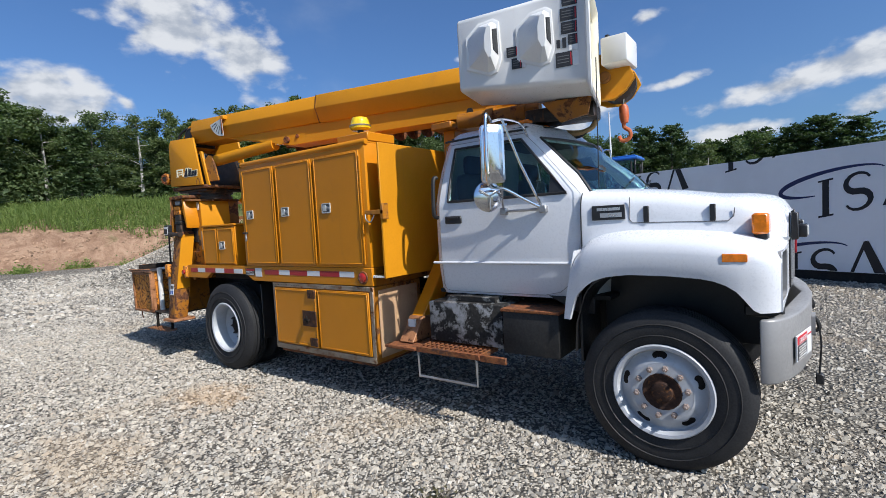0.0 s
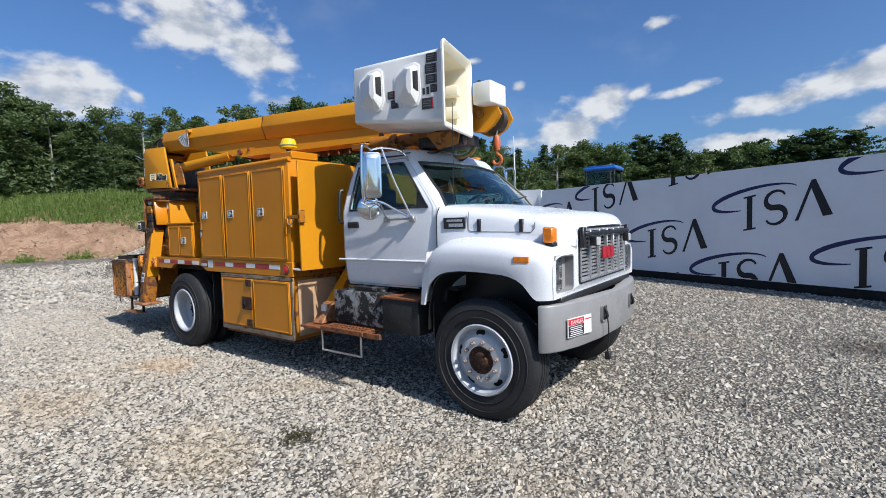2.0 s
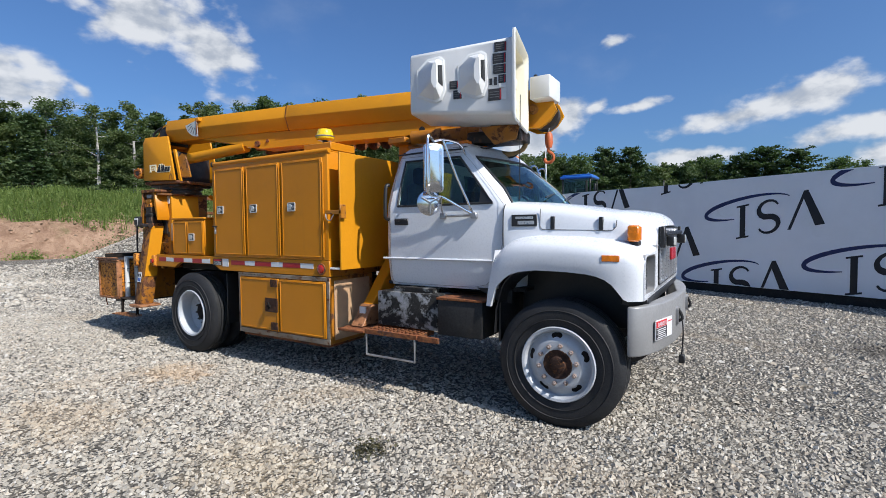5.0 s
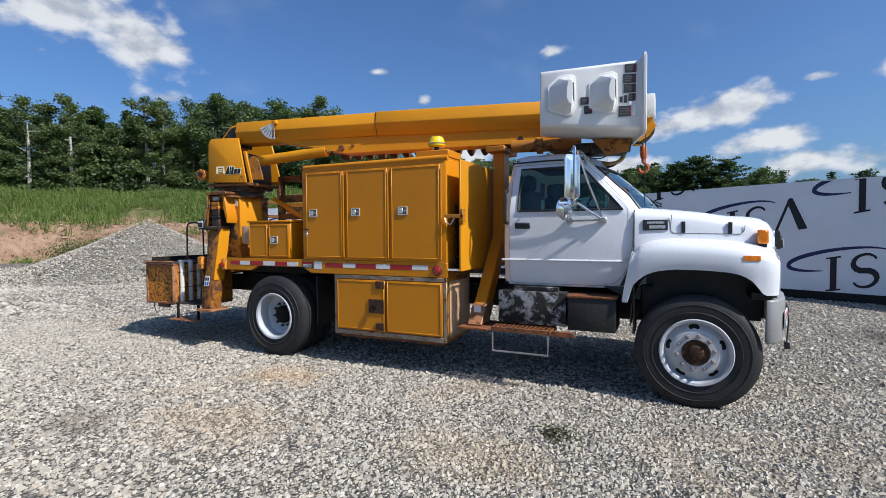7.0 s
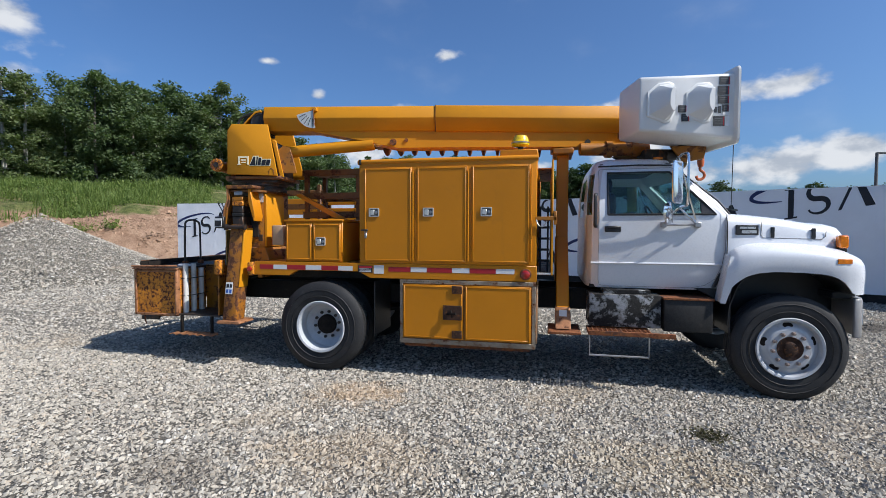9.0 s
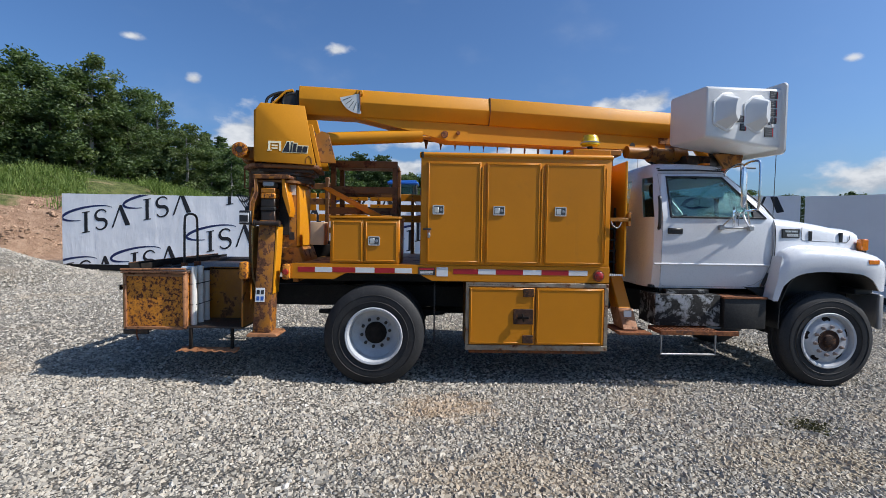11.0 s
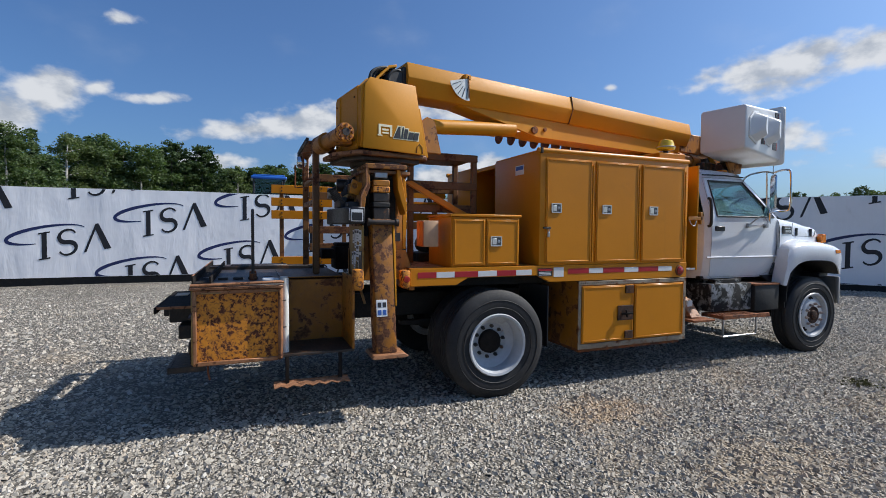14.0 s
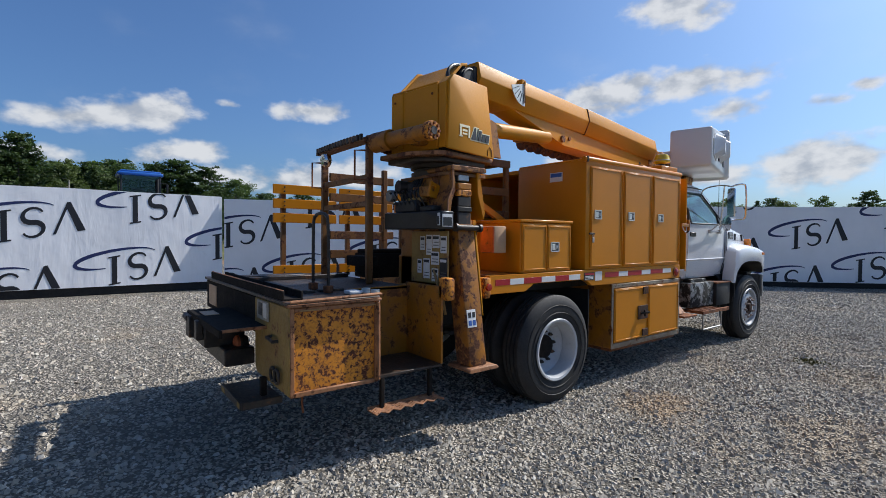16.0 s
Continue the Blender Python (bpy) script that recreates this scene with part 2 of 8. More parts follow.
M_YRUST = surface("rusting_yellow_paint", (0.62, 0.225, 0.012), 0.6, var=0.15, scale=4, bump=0.10, dirt=0.25, dirt_col=(0.20, 0.08, 0.02), rust=0.475, rust_scale=30, rust_col=(0.095, 0.026, 0.010))
M_RUST = surface("rusted_steel", (0.085, 0.032, 0.017), 0.85, var=0.5, scale=6, fine=45, bump=0.12, rust=0.55, rust_scale=8, rust_col=(0.17, 0.052, 0.016))
M_DARK = surface("dark_frame_steel", (0.013, 0.0125, 0.012), 0.7, var=0.35, scale=5, bump=0.06, dirt=0.3, dirt_col=(0.06, 0.05, 0.04))
M_GREASE = surface("greasy_steel", (0.03, 0.022, 0.017), 0.5, var=0.5, scale=7, bump=0.08, dirt=0.3, dirt_col=(0.10, 0.045, 0.02), rust=0.25)
M_PEEL = surface("peeling_black_paint", (0.30, 0.30, 0.31), 0.45, metal=0.3, var=0.15, scale=5, bump=0.08, rust=0.58, rust_scale=7, rust_col=(0.02, 0.019, 0.018))
M_WHITE = surface("white_cab_paint", (0.66, 0.67, 0.69), 0.30, var=0.018, scale=1.3, bump=0.005, coat=0.4, dirt=0.04, dirt_col=(0.45, 0.42, 0.38))
M_FIBRE = surface("white_fibreglass", (0.71, 0.705, 0.685), 0.34, var=0.02, scale=2, bump=0.01, coat=0.2, dirt=0.10, dirt_col=(0.50, 0.46, 0.38))
M_CREAM = surface("cream_liner", (0.72, 0.66, 0.50), 0.5, var=0.05, scale=3, bump=0.02, dirt=0.1, dirt_col=(0.4, 0.34, 0.22))
M_WHEEL = surface("white_wheel_paint", (0.43, 0.445, 0.465), 0.42, var=0.09, scale=6, bump=0.03, dirt=0.22, dirt_col=(0.20, 0.17, 0.14), rust=0.12, rust_scale=11)
M_TYRE = surface("tyre_rubber", (0.014, 0.014, 0.015), 0.72, var=0.3, scale=7, fine=90, bump=0.06, dirt=0.28, dirt_col=(0.05, 0.047, 0.043))
M_BLACK = surface("black_plastic", (0.015, 0.015, 0.016), 0.42, var=0.2, scale=9, bump=0.03)
M_HOSE = surface("black_hose", (0.014, 0.014, 0.014), 0.5, var=0.2, scale=15, bump=0.05)
M_BUMPER = surface("grey_bumper_paint", (0.27, 0.265, 0.26), 0.42, metal=0.15, var=0.08, scale=4, bump=0.03, dirt=0.2, dirt_col=(0.16, 0.14, 0.12), rust=0.04)
M_GRILLE = surface("grille_silver", (0.60, 0.60, 0.61), 0.32, metal=0.75, var=0.1, scale=8, bump=0.02)
M_CHROME = surface("chrome", (0.72, 0.73, 0.75), 0.10, metal=1.0, var=0.03, scale=4, bump=0.004)
M_STEEL = surface("galvanised_steel", (0.42, 0.42, 0.42), 0.42, metal=0.85, var=0.14, scale=9, bump=0.04, rust=0.08)
M_RED = surface("red_tape", (0.36, 0.012, 0.02), 0.35, var=0.08, scale=8, bump=0.02, dirt=0.12)
M_TAPE = surface("white_tape", (0.66, 0.66, 0.65), 0.35, var=0.06, scale=8, bump=0.02, dirt=0.12)
M_SIGN = surface("white_sticker", (0.68, 0.68, 0.67), 0.45, var=0.06, scale=10, bump=0.01, dirt=0.12)
M_SIGNB = surface("black_sticker", (0.02, 0.02, 0.022), 0.45, var=0.2, scale=20, bump=0.01)
M_SIGNR = surface("red_sticker", (0.55, 0.02, 0.03), 0.45, var=0.1, scale=20, bump=0.01)
M_SIGNU = surface("blue_sticker", (0.03, 0.10, 0.35), 0.45, var=0.1, scale=20, bump=0.01)
M_CREAMLINE = surface("cream_line", (0.75, 0.70, 0.48), 0.45, var=0.05, scale=20, bump=0.01)
M_PVC = surface("white_pipe", (0.62, 0.61, 0.57), 0.45, var=0.08, scale=6, bump=0.02, dirt=0.35, dirt_col=(0.25, 0.2, 0.14))
M_HOOK = surface("orange_hook_paint", (0.50, 0.11, 0.03), 0.5, var=0.2, scale=12, bump=0.05, rust=0.3, rust_scale=14)
M_TAN = surface("tan_hose_wrap", (0.32, 0.20, 0.08), 0.65, var=0.2, scale=12, bump=0.05, dirt=0.3)
M_SEAT = surface("grey_seat_cloth", (0.06, 0.06, 0.065), 0.9, var=0.2, scale=9, bump=0.05)
M_BLUE = surface("tractor_blue", (0.015, 0.11, 0.42), 0.35, var=0.06, scale=4, bump=0.01, coat=0.3)
M_VINYL = banner_material()
M_NAVY = surface("navy_print", (0.012, 0.022, 0.10), 0.5, var=0.1, scale=2, bump=0.01)
M_INK = surface("black_print", (0.010, 0.011, 0.016), 0.5, var=0.1, scale=2, bump=0.01)
M_POLE = surface("grey_pole", (0.12, 0.12, 0.12), 0.6, var=0.1, scale=3, bump=0.02)
M_SILV = surface("silver_dial", (0.62, 0.62, 0.58), 0.4, metal=0.4, var=0.1, scale=20, bump=0.02)
M_CAGE = surface("brown_worn_paint", (0.17, 0.07, 0.015), 0.55, var=0.2, scale=5, bump=0.06, dirt=0.4, dirt_col=(0.10, 0.055, 0.03), rust=0.45, rust_scale=6)

M_EDGE = surface("scuffed_edge_steel", (0.30, 0.25, 0.19), 0.5, metal=0.5, var=0.25, scale=8, bump=0.06, dirt=0.4, dirt_col=(0.14, 0.08, 0.04), rust=0.35, rust_scale=9)
M_PEACH = surface("faded_peach_paint", (0.47, 0.30, 0.175), 0.5, var=0.1, scale=5, bump=0.03, dirt=0.3, dirt_col=(0.25, 0.12, 0.06), rust=0.15)


def glass(name, tint, rough=0.0, ior=1.45):
    m, t, b = nodes_of(name)
    b.inputs["Base Color"].default_value = (*tint, 1)
    b.inputs["Roughness"].default_value = rough
    b.inputs["Transmission Weight"].default_value = 1.0
    b.inputs["IOR"].default_value = ior
    tc = t.nodes.new("ShaderNodeTexCoord")
    smear = noise_node(t, tc.outputs["Object"], 5, 5)
    t.links.new(remap(t, smear, 0.45, 0.8, rough, rough + 0.03), b.inputs["Roughness"])
    return m


M_GLASS = glass("cab_glass", (0.33, 0.52, 0.52))
M_LENS = glass("clear_lens", (0.85, 0.87, 0.88), 0.12)


def lens(name, col):
    m, t, b = nodes_of(name)
    tc = t.nodes.new("ShaderNodeTexCoord")
    n = noise_node(t, tc.outputs["Object"], 30, 3)
    t.links.new(mix_rgb(t, remap(t, n, 0.3, 0.7), scaled(col, 0.75), scaled(col, 1.1)), b.inputs["Base Color"])
    b.inputs["Roughness"].default_value = 0.15
    b.inputs["Coat Weight"].default_value = 0.6
    b.inputs["Subsurface Weight"].default_value = 0.0
    return m


M_AMBER = lens("amber_lens", (0.78, 0.20, 0.008))
M_REDLENS = lens("red_lens", (0.35, 0.015, 0.01))
M_BEACON = lens("yellow_beacon_dome", (0.75, 0.50, 0.01))


# dirt, oil and rust-coloured spots on the yard: x, y, half lengths, colour, strength
SPOTS = [(8.3, 4.3, 1.5, 0.55, (0.08, 0.068, 0.055), 0.8), (0.1, -2.4, 0.42, 0.3, (0.11, 0.09, 0.07), 0.45), (0.75, -0.65, 0.55, 0.4, (0.40, 0.265, 0.145), 0.45),
         (1.2, -1.9, 0.9, 0.5, (0.385, 0.28, 0.17), 0.3), (6.3, -0.9, 0.4, 0.25, (0.11, 0.09, 0.07), 0.5), (3.4, -1.6, 0.7, 0.45, (0.40, 0.30, 0.175), 0.28)]


def spotted(t, vec, col):
    for x, y, rx, ry, tone, strength in SPOTS:
        off = t.nodes.new("ShaderNodeVectorMath")
        off.operation = "SUBTRACT"
        t.links.new(vec, off.inputs[0])
        off.inputs[1].default_value = (x, y, 0)
        size = t.nodes.new("ShaderNodeVectorMath")
        size.operation = "MULTIPLY"
        t.links.new(off.outputs[0], size.inputs[0])
        size.inputs[1].default_value = (1 / rx, 1 / ry, 0)
        far_off = t.nodes.new("ShaderNodeVectorMath")
        far_off.operation = "LENGTH"
        t.links.new(size.outputs[0], far_off.inputs[0])
        ragged = math_node(t, "ADD", far_off.outputs["Value"], math_node(t, "MULTIPLY", math_node(t, "SUBTRACT", noise_node(t, vec, 4.0, 7, 0.7), 0.5), 2.6))
        col = mix_rgb(t, math_node(t, "MULTIPLY", math_node(t, "SUBTRACT", 1.0, remap(t, ragged, 0.35, 1.15)), strength), col, tone)
    return col


def ground_material():
    """Crushed stone, bare reddish soil and grass soil on one sheet, blended by the sheet's own cover values."""
    m, t, b = nodes_of("yard_ground")
    tc = t.nodes.new("ShaderNodeTexCoord")
    vec = tc.outputs["Object"]
    vor = t.nodes.new("ShaderNodeTexVoronoi")
    vor.inputs["Scale"].default_value = 36
    vor.inputs["Randomness"].default_value = 1.0
    t.links.new(vec, vor.inputs["Vector"])
    sep = t.nodes.new("ShaderNodeSeparateColor")
    t.links.new(vor.outputs["Color"], sep.inputs[0])
    stone = mix_rgb(t, sep.outputs[0], (0.26, 0.235, 0.195), (0.54, 0.49, 0.405))
    stone = mix_rgb(t, remap(t, sep.outputs[1], 0.7, 1.0, 0, 0.5), stone, (0.42, 0.35, 0.265))
    # crevice shade between the stones is mixed in as near-black colour
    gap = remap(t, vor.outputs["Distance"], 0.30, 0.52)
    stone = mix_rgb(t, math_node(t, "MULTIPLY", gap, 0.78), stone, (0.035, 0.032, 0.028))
    stain = noise_node(t, vec, 0.55, 7, 0.65, 0.5)
    stone = mix_rgb(t, remap(t, stain, 0.54, 0.68, 0, 0.35), stone, (0.37, 0.285, 0.19))
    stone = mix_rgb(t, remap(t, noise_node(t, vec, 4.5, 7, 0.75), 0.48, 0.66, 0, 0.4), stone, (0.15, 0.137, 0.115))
    stone = mix_rgb(t, remap(t, noise_node(t, vec, 1.3, 6, 0.7, 0.4), 0.56, 0.72, 0, 0.3), stone, (0.52, 0.49, 0.43))
    dark = noise_node(t, vec, 0.23, 6, 0.6, 0.3)
    stone = mix_rgb(t, remap(t, dark, 0.52, 0.66, 0, 0.35), stone, (0.20, 0.178, 0.148))
    stone = spotted(t, vec, stone)
    turf_dry = remap(t, noise_node(t, vec, 0.35, 6, 0.65, 0.5), 0.50, 0.62, 0, 0.8)
    soil = mix_rgb(t, remap(t, noise_node(t, vec, 1.4, 8, 0.7, 0.6), 0.3, 0.7), (0.23, 0.132, 0.082), (0.42, 0.275, 0.18))
    soil = mix_rgb(t, remap(t, noise_node(t, vec, 9, 6, 0.7), 0.55, 0.75, 0, 0.5), soil, (0.42, 0.32, 0.24))
    turf = mix_rgb(t, remap(t, noise_node(t, vec, 2.2, 8, 0.7), 0.35, 0.7), (0.06, 0.08, 0.02), (0.16, 0.17, 0.055))
    turf = mix_rgb(t, turf_dry, turf, (0.30, 0.235, 0.125))
    at = t.nodes.new("ShaderNodeAttribute")
    at.attribute_name = "cover"
    edge = math_node(t, "ADD", at.outputs["Fac"], math_node(t, "MULTIPLY", math_node(t, "SUBTRACT", noise_node(t, vec, 0.9, 7, 0.65), 0.5), 0.9))
    col = mix_rgb(t, remap(t, edge, 0.4, 0.55), stone, soil)
    col = mix_rgb(t, remap(t, edge, 1.35, 1.6), col, turf)
    t.links.new(col, b.inputs["Base Color"])
    b.inputs["Roughness"].default_value = 0.92
    b.inputs["Specular IOR Level"].default_value = 0.25
    bp = t.nodes.new("ShaderNodeBump")
    bp.inputs["Strength"].default_value, bp.inputs["Distance"].default_value = 1.0, 0.03
    relief = math_node(t, "SUBTRACT", math_node(t, "MULTIPLY", sep.outputs[2], 0.6), vor.outputs["Distance"])
    t.links.new(math_node(t, "ADD", relief, math_node(t, "MULTIPLY", noise_node(t, vec, 3, 8, 0.7), 1.2)), bp.inputs["Height"])
    t.links.new(bp.outputs[0], b.inputs["Normal"])
    return m


M_GROUND = ground_material()


def stones_material(name, tint=1.0):
    m, t, b = nodes_of(name)
    geo = t.nodes.new("ShaderNodeNewGeometry")
    tc = t.nodes.new("ShaderNodeTexCoord")
    rnd = geo.outputs["Random Per Island"]
    shade = math_node(t, "FRACT", math_node(t, "MULTIPLY", rnd, 7.7), 0.0)
    col = mix_rgb(t, shade, scaled((0.235, 0.212, 0.176), tint), scaled((0.49, 0.443, 0.366), tint))
    warm = math_node(t, "FRACT", math_node(t, "MULTIPLY", rnd, 17.3), 0.0)
    col = mix_rgb(t, remap(t, warm, 0.78, 1, 0, 0.55), col, scaled((0.40, 0.315, 0.225), tint))
    col = mix_rgb(t, remap(t, warm, 0.0, 0.10, 0.7, 0), col, scaled((0.58, 0.555, 0.505), tint))
    col = mix_rgb(t, remap(t, noise_node(t, tc.outputs["Object"], 55, 4), 0.4, 0.7, 0, 0.35), col, scaled((0.27, 0.255, 0.23), tint))
    stain = noise_node(t, tc.outputs["Object"], 0.55, 7, 0.65, 0.5)
    col = mix_rgb(t, remap(t, stain, 0.54, 0.70, 0, 0.35), col, (0.39, 0.305, 0.205))
    col = spotted(t, tc.outputs["Object"], col)
    t.links.new(col, b.inputs["Base Color"])
    b.inputs["Roughness"].default_value = 0.85
    b.inputs["Specular IOR Level"].default_value = 0.3
    return m


M_STONES = stones_material("crushed_stone")
M_PILE = stones_material("heaped_stone", 1.0)


def leaf_material(name, lo, hi, through=0.25):
    m, t, b = nodes_of(name)
    geo = t.nodes.new("ShaderNodeNewGeometry")
    info = t.nodes.new("ShaderNodeObjectInfo")
    mixv = math_node(t, "FRACT", math_node(t, "ADD", math_node(t, "MULTIPLY", geo.outputs["Random Per Island"], 0.75), math_node(t, "MULTIPLY", info.outputs["Random"], 0.6)), 0.0)
    t.links.new(mix_rgb(t, mixv, lo, hi), b.inputs["Base Color"])
    b.inputs["Roughness"].default_value = 0.6
    b.inputs["Specular IOR Level"].default_value = 0.25
    tr = t.nodes.new("ShaderNodeBsdfTranslucent")
    tr.inputs["Color"].default_value = (hi[0] * 1.2, hi[1] * 1.5, hi[2] * 0.7, 1)
    ms = t.nodes.new("ShaderNodeMixShader")
    ms.inputs[0].default_value = through
    out = t.nodes["Material Output"]
    t.links.new(b.outputs[0], ms.inputs[1])
    t.links.new(tr.outputs[0], ms.inputs[2])
    t.links.new(ms.outputs[0], out.inputs[0])
    return m


M_LEAF = leaf_material("broad_leaves", (0.034, 0.058, 0.024), (0.108, 0.148, 0.060), 0.25)
M_LEAFB = leaf_material("pale_leaves", (0.05, 0.08, 0.027), (0.135, 0.165, 0.068))
M_NEEDLE = leaf_material("needles", (0.022, 0.046, 0.018), (0.068, 0.10, 0.04), 0.2)
M_WEED = leaf_material("weeds", (0.055, 0.095, 0.02), (0.20, 0.25, 0.07), 0.3)
M_BARK = surface("bark", (0.10, 0.085, 0.07), 0.9, var=0.35, scale=3, fine=25, bump=0.15)
M_BIRCH = surface("pale_bark", (0.38, 0.36, 0.33), 0.85, var=0.3, scale=4, fine=20, bump=0.1)

# ---- mesh helpers ----
def part(name, bm, material, parent=None, label="", smooth=40):
    """Links a bmesh as one mesh object under a thing or under a part."""
    me = bpy.data.meshes.new(name)
    bmesh.ops.recalc_face_normals(bm, faces=bm.faces)
    bm.to_mesh(me)
    bm.free()
    me.materials.append(material)
    if smooth:
        me.shade_smooth()
        me.set_sharp_from_angle(angle=radians(smooth))
    ob = new(name, me)
    ob.parent = parent
    if label:
        ob["label"] = label
    return ob


def empty(name, label, category, group="", kind="", at=(0, 0, 0)):
    ob = new(name)
    ob.location = at
    ob.empty_display_size = 0.2
    return tagged(ob, label, category, group, kind)


def bevel_all(bm, width, seg=1, angle=30):
    if width > 0:
        es = [e for e in bm.edges if len(e.link_faces) == 2 and e.calc_face_angle(0) > radians(angle)]
        bmesh.ops.bevel(bm, geom=es, offset=width, segments=seg, affect="EDGES", profile=0.5, clamp_overlap=True)
    return bm


def box(x0, x1, y0, y1, z0, z1, bev=0.005, seg=1, bm=None, m=None):
    own = bm is None
    b2 = bmesh.new()
    r = bmesh.ops.create_cube(b2, size=1.0)
    for v in r["verts"]:
        v.co = Vector((x0 + (v.co.x + 0.5) * (x1 - x0), y0 + (v.co.y + 0.5) * (y1 - y0), z0 + (v.co.z + 0.5) * (z1 - z0)))
    bevel_all(b2, min(bev, 0.45 * min(abs(x1 - x0), abs(y1 - y0), abs(z1 - z0))), seg)
    if m is not None:
        b2.transform(m)
    return b2 if own else merge(bm, b2)


def merge(bm, other):
    me = bpy.data.meshes.new("tmp")
    other.to_mesh(me)
    other.free()
    bm.from_mesh(me)
    bpy.data.meshes.remove(me)
    return bm


def joined(*bms):
    bm = bms[0]
    for o in bms[1:]:
        merge(bm, o)
    return bm


AX = {"x": lambda u, v, w: (w, u, v), "y": lambda u, v, w: (u, w, v), "z": lambda u, v, w: (u, v, w)}


def prism(pts, axis, a, b, holes=(), bev=0.0, seg=1):
    """A flat outline, with holes, pushed from a to b along an axis. The outline is (y, z), (x, z) or (x, y)."""
    bm = bmesh.new()
    f = AX[axis]
    if not holes:
        face = bm.faces.new([bm.verts.new(f(u, v, a)) for u, v in pts])
        faces = [face]
    else:
        edges = []
        for loop in (pts, *holes):
            vs = [bm.verts.new(f(u, v, a)) for u, v in loop]
            edges += [bm.edges.new((vs[i], vs[(i + 1) % len(vs)])) for i in range(len(vs))]
        bmesh.ops.triangle_fill(bm, edges=edges, use_beauty=True, use_dissolve=False)
        faces = bm.faces[:]
    ext = bmesh.ops.extrude_face_region(bm, geom=faces)
    d = Vector(f(0, 0, b - a))
    for v in [g for g in ext["geom"] if isinstance(g, bmesh.types.BMVert)]:
        v.co += d
    bmesh.ops.recalc_face_normals(bm, faces=bm.faces)
    return bevel_all(bm, bev, seg)


def tube(points, r, segs=8, caps=True, bm=None):
    bm = bm or bmesh.new()
    ps = [Vector(p) for p in points]
    rings, up = [], None
    for i, p in enumerate(ps):
        d = (ps[min(i + 1, len(ps) - 1)] - ps[max(i - 1, 0)]).normalized()
        if up is None:
            up = d.orthogonal().normalized()
        up = (up - d * up.dot(d)).normalized()
        side = d.cross(up)
        rr = r[i] if isinstance(r, (list, tuple)) else r
        rings.append([bm.verts.new(p + rr * (math.cos(k * math.tau / segs) * up + math.sin(k * math.tau / segs) * side)) for k in range(segs)])
    for a, b in zip(rings, rings[1:]):
        for k in range(segs):
            bm.faces.new((a[k], a[(k + 1) % segs], b[(k + 1) % segs], b[k]))
    if caps:
        bm.faces.new(rings[0][::-1])
        bm.faces.new(rings[-1])
    return bm


def curve_pts(pts, n=6):
    """Catmull-Rom points through pts."""
    ps = [Vector(p) for p in pts]
    ps = [ps[0] * 2 - ps[1], *ps, ps[-1] * 2 - ps[-2]]
    out = []
    for i in range(1, len(ps) - 2):
        for k in range(n):
            t = k / n
            a, b, c, d = ps[i - 1:i + 3]
            out.append(0.5 * (2 * b + (c - a) * t + (2 * a - 5 * b + 4 * c - d) * t * t + (3 * b - a - 3 * c + d) * t ** 3))
    return out + [ps[-2]]


def lathe(profile, centre, axis="y", segs=32, bm=None, closed=False):
    """Turns (radius, along) round an axis through centre."""
    bm = bm or bmesh.new()
    c = Vector(centre)
    rings = []
    for r, a in profile:
        ring = []
        for k in range(segs):
            u, v = r * math.cos(k * math.tau / segs), r * math.sin(k * math.tau / segs)
            ring.append(bm.verts.new(c + Vector({"y": (u, a, v), "x": (a, u, v), "z": (u, v, a)}[axis])))
        rings.append(ring)
    pairs = list(zip(rings, rings[1:])) + ([(rings[-1], rings[0])] if closed else [])
    for a, b in pairs:
        for k in range(segs):
            bm.faces.new((a[k], a[(k + 1) % segs], b[(k + 1) % segs], b[k]))
    if not closed:
        if profile[0][0] > 1e-4:
            bm.faces.new(rings[0][::-1])
        if profile[-1][0] > 1e-4:
            bm.faces.new(rings[-1])
    bmesh.ops.remove_doubles(bm, verts=bm.verts, dist=1e-5)
    return bm


def grid_mesh(rows, bm=None, close_u=False, pick=None):
    """A sheet through rows of points. pick(i, j) leaves cells out."""
    bm = bm or bmesh.new()
    vs = [[bm.verts.new(p) for p in row] for row in rows]
    n = len(rows[0])
    for i in range(len(rows) - 1):
        for j in range(n if close_u else n - 1):
            if pick is None or pick(i, j):
                q = (vs[i][j], vs[i][(j + 1) % n], vs[i + 1][(j + 1) % n], vs[i + 1][j])
                try:
                    bm.faces.new(q)
                except ValueError:
                    pass
    bmesh.ops.delete(bm, geom=[v for v in bm.verts if not v.link_faces], context="VERTS")
    return bm


def thick(bm, t):
    """Gives a sheet a thickness towards its back."""
    bmesh.ops.recalc_face_normals(bm, faces=bm.faces)
    bm.normal_update()
    old = bm.verts[:]
    rim = [e for e in bm.edges if len(e.link_faces) == 1]
    faces = bm.faces[:]
    twin = {v: bm.verts.new(v.co - v.normal * t) for v in old}
    for f in faces:
        bm.faces.new([twin[v] for v in reversed(f.verts)])
    for e in rim:
        a, b = e.verts
        bm.faces.new((a, b, twin[b], twin[a]))
    bmesh.ops.recalc_face_normals(bm, faces=bm.faces)
    return bm


def rounded(x0, x1, z0, z1, r, n=4):
    out = []
    for cx, cz, a0 in ((x1 - r, z1 - r, 0), (x0 + r, z1 - r, 90), (x0 + r, z0 + r, 180), (x1 - r, z0 + r, 270)):
        for k in range(n + 1):
            a = radians(a0 + 90 * k / n)
            out.append((cx + r * math.cos(a), cz + r * math.sin(a)))
    return out


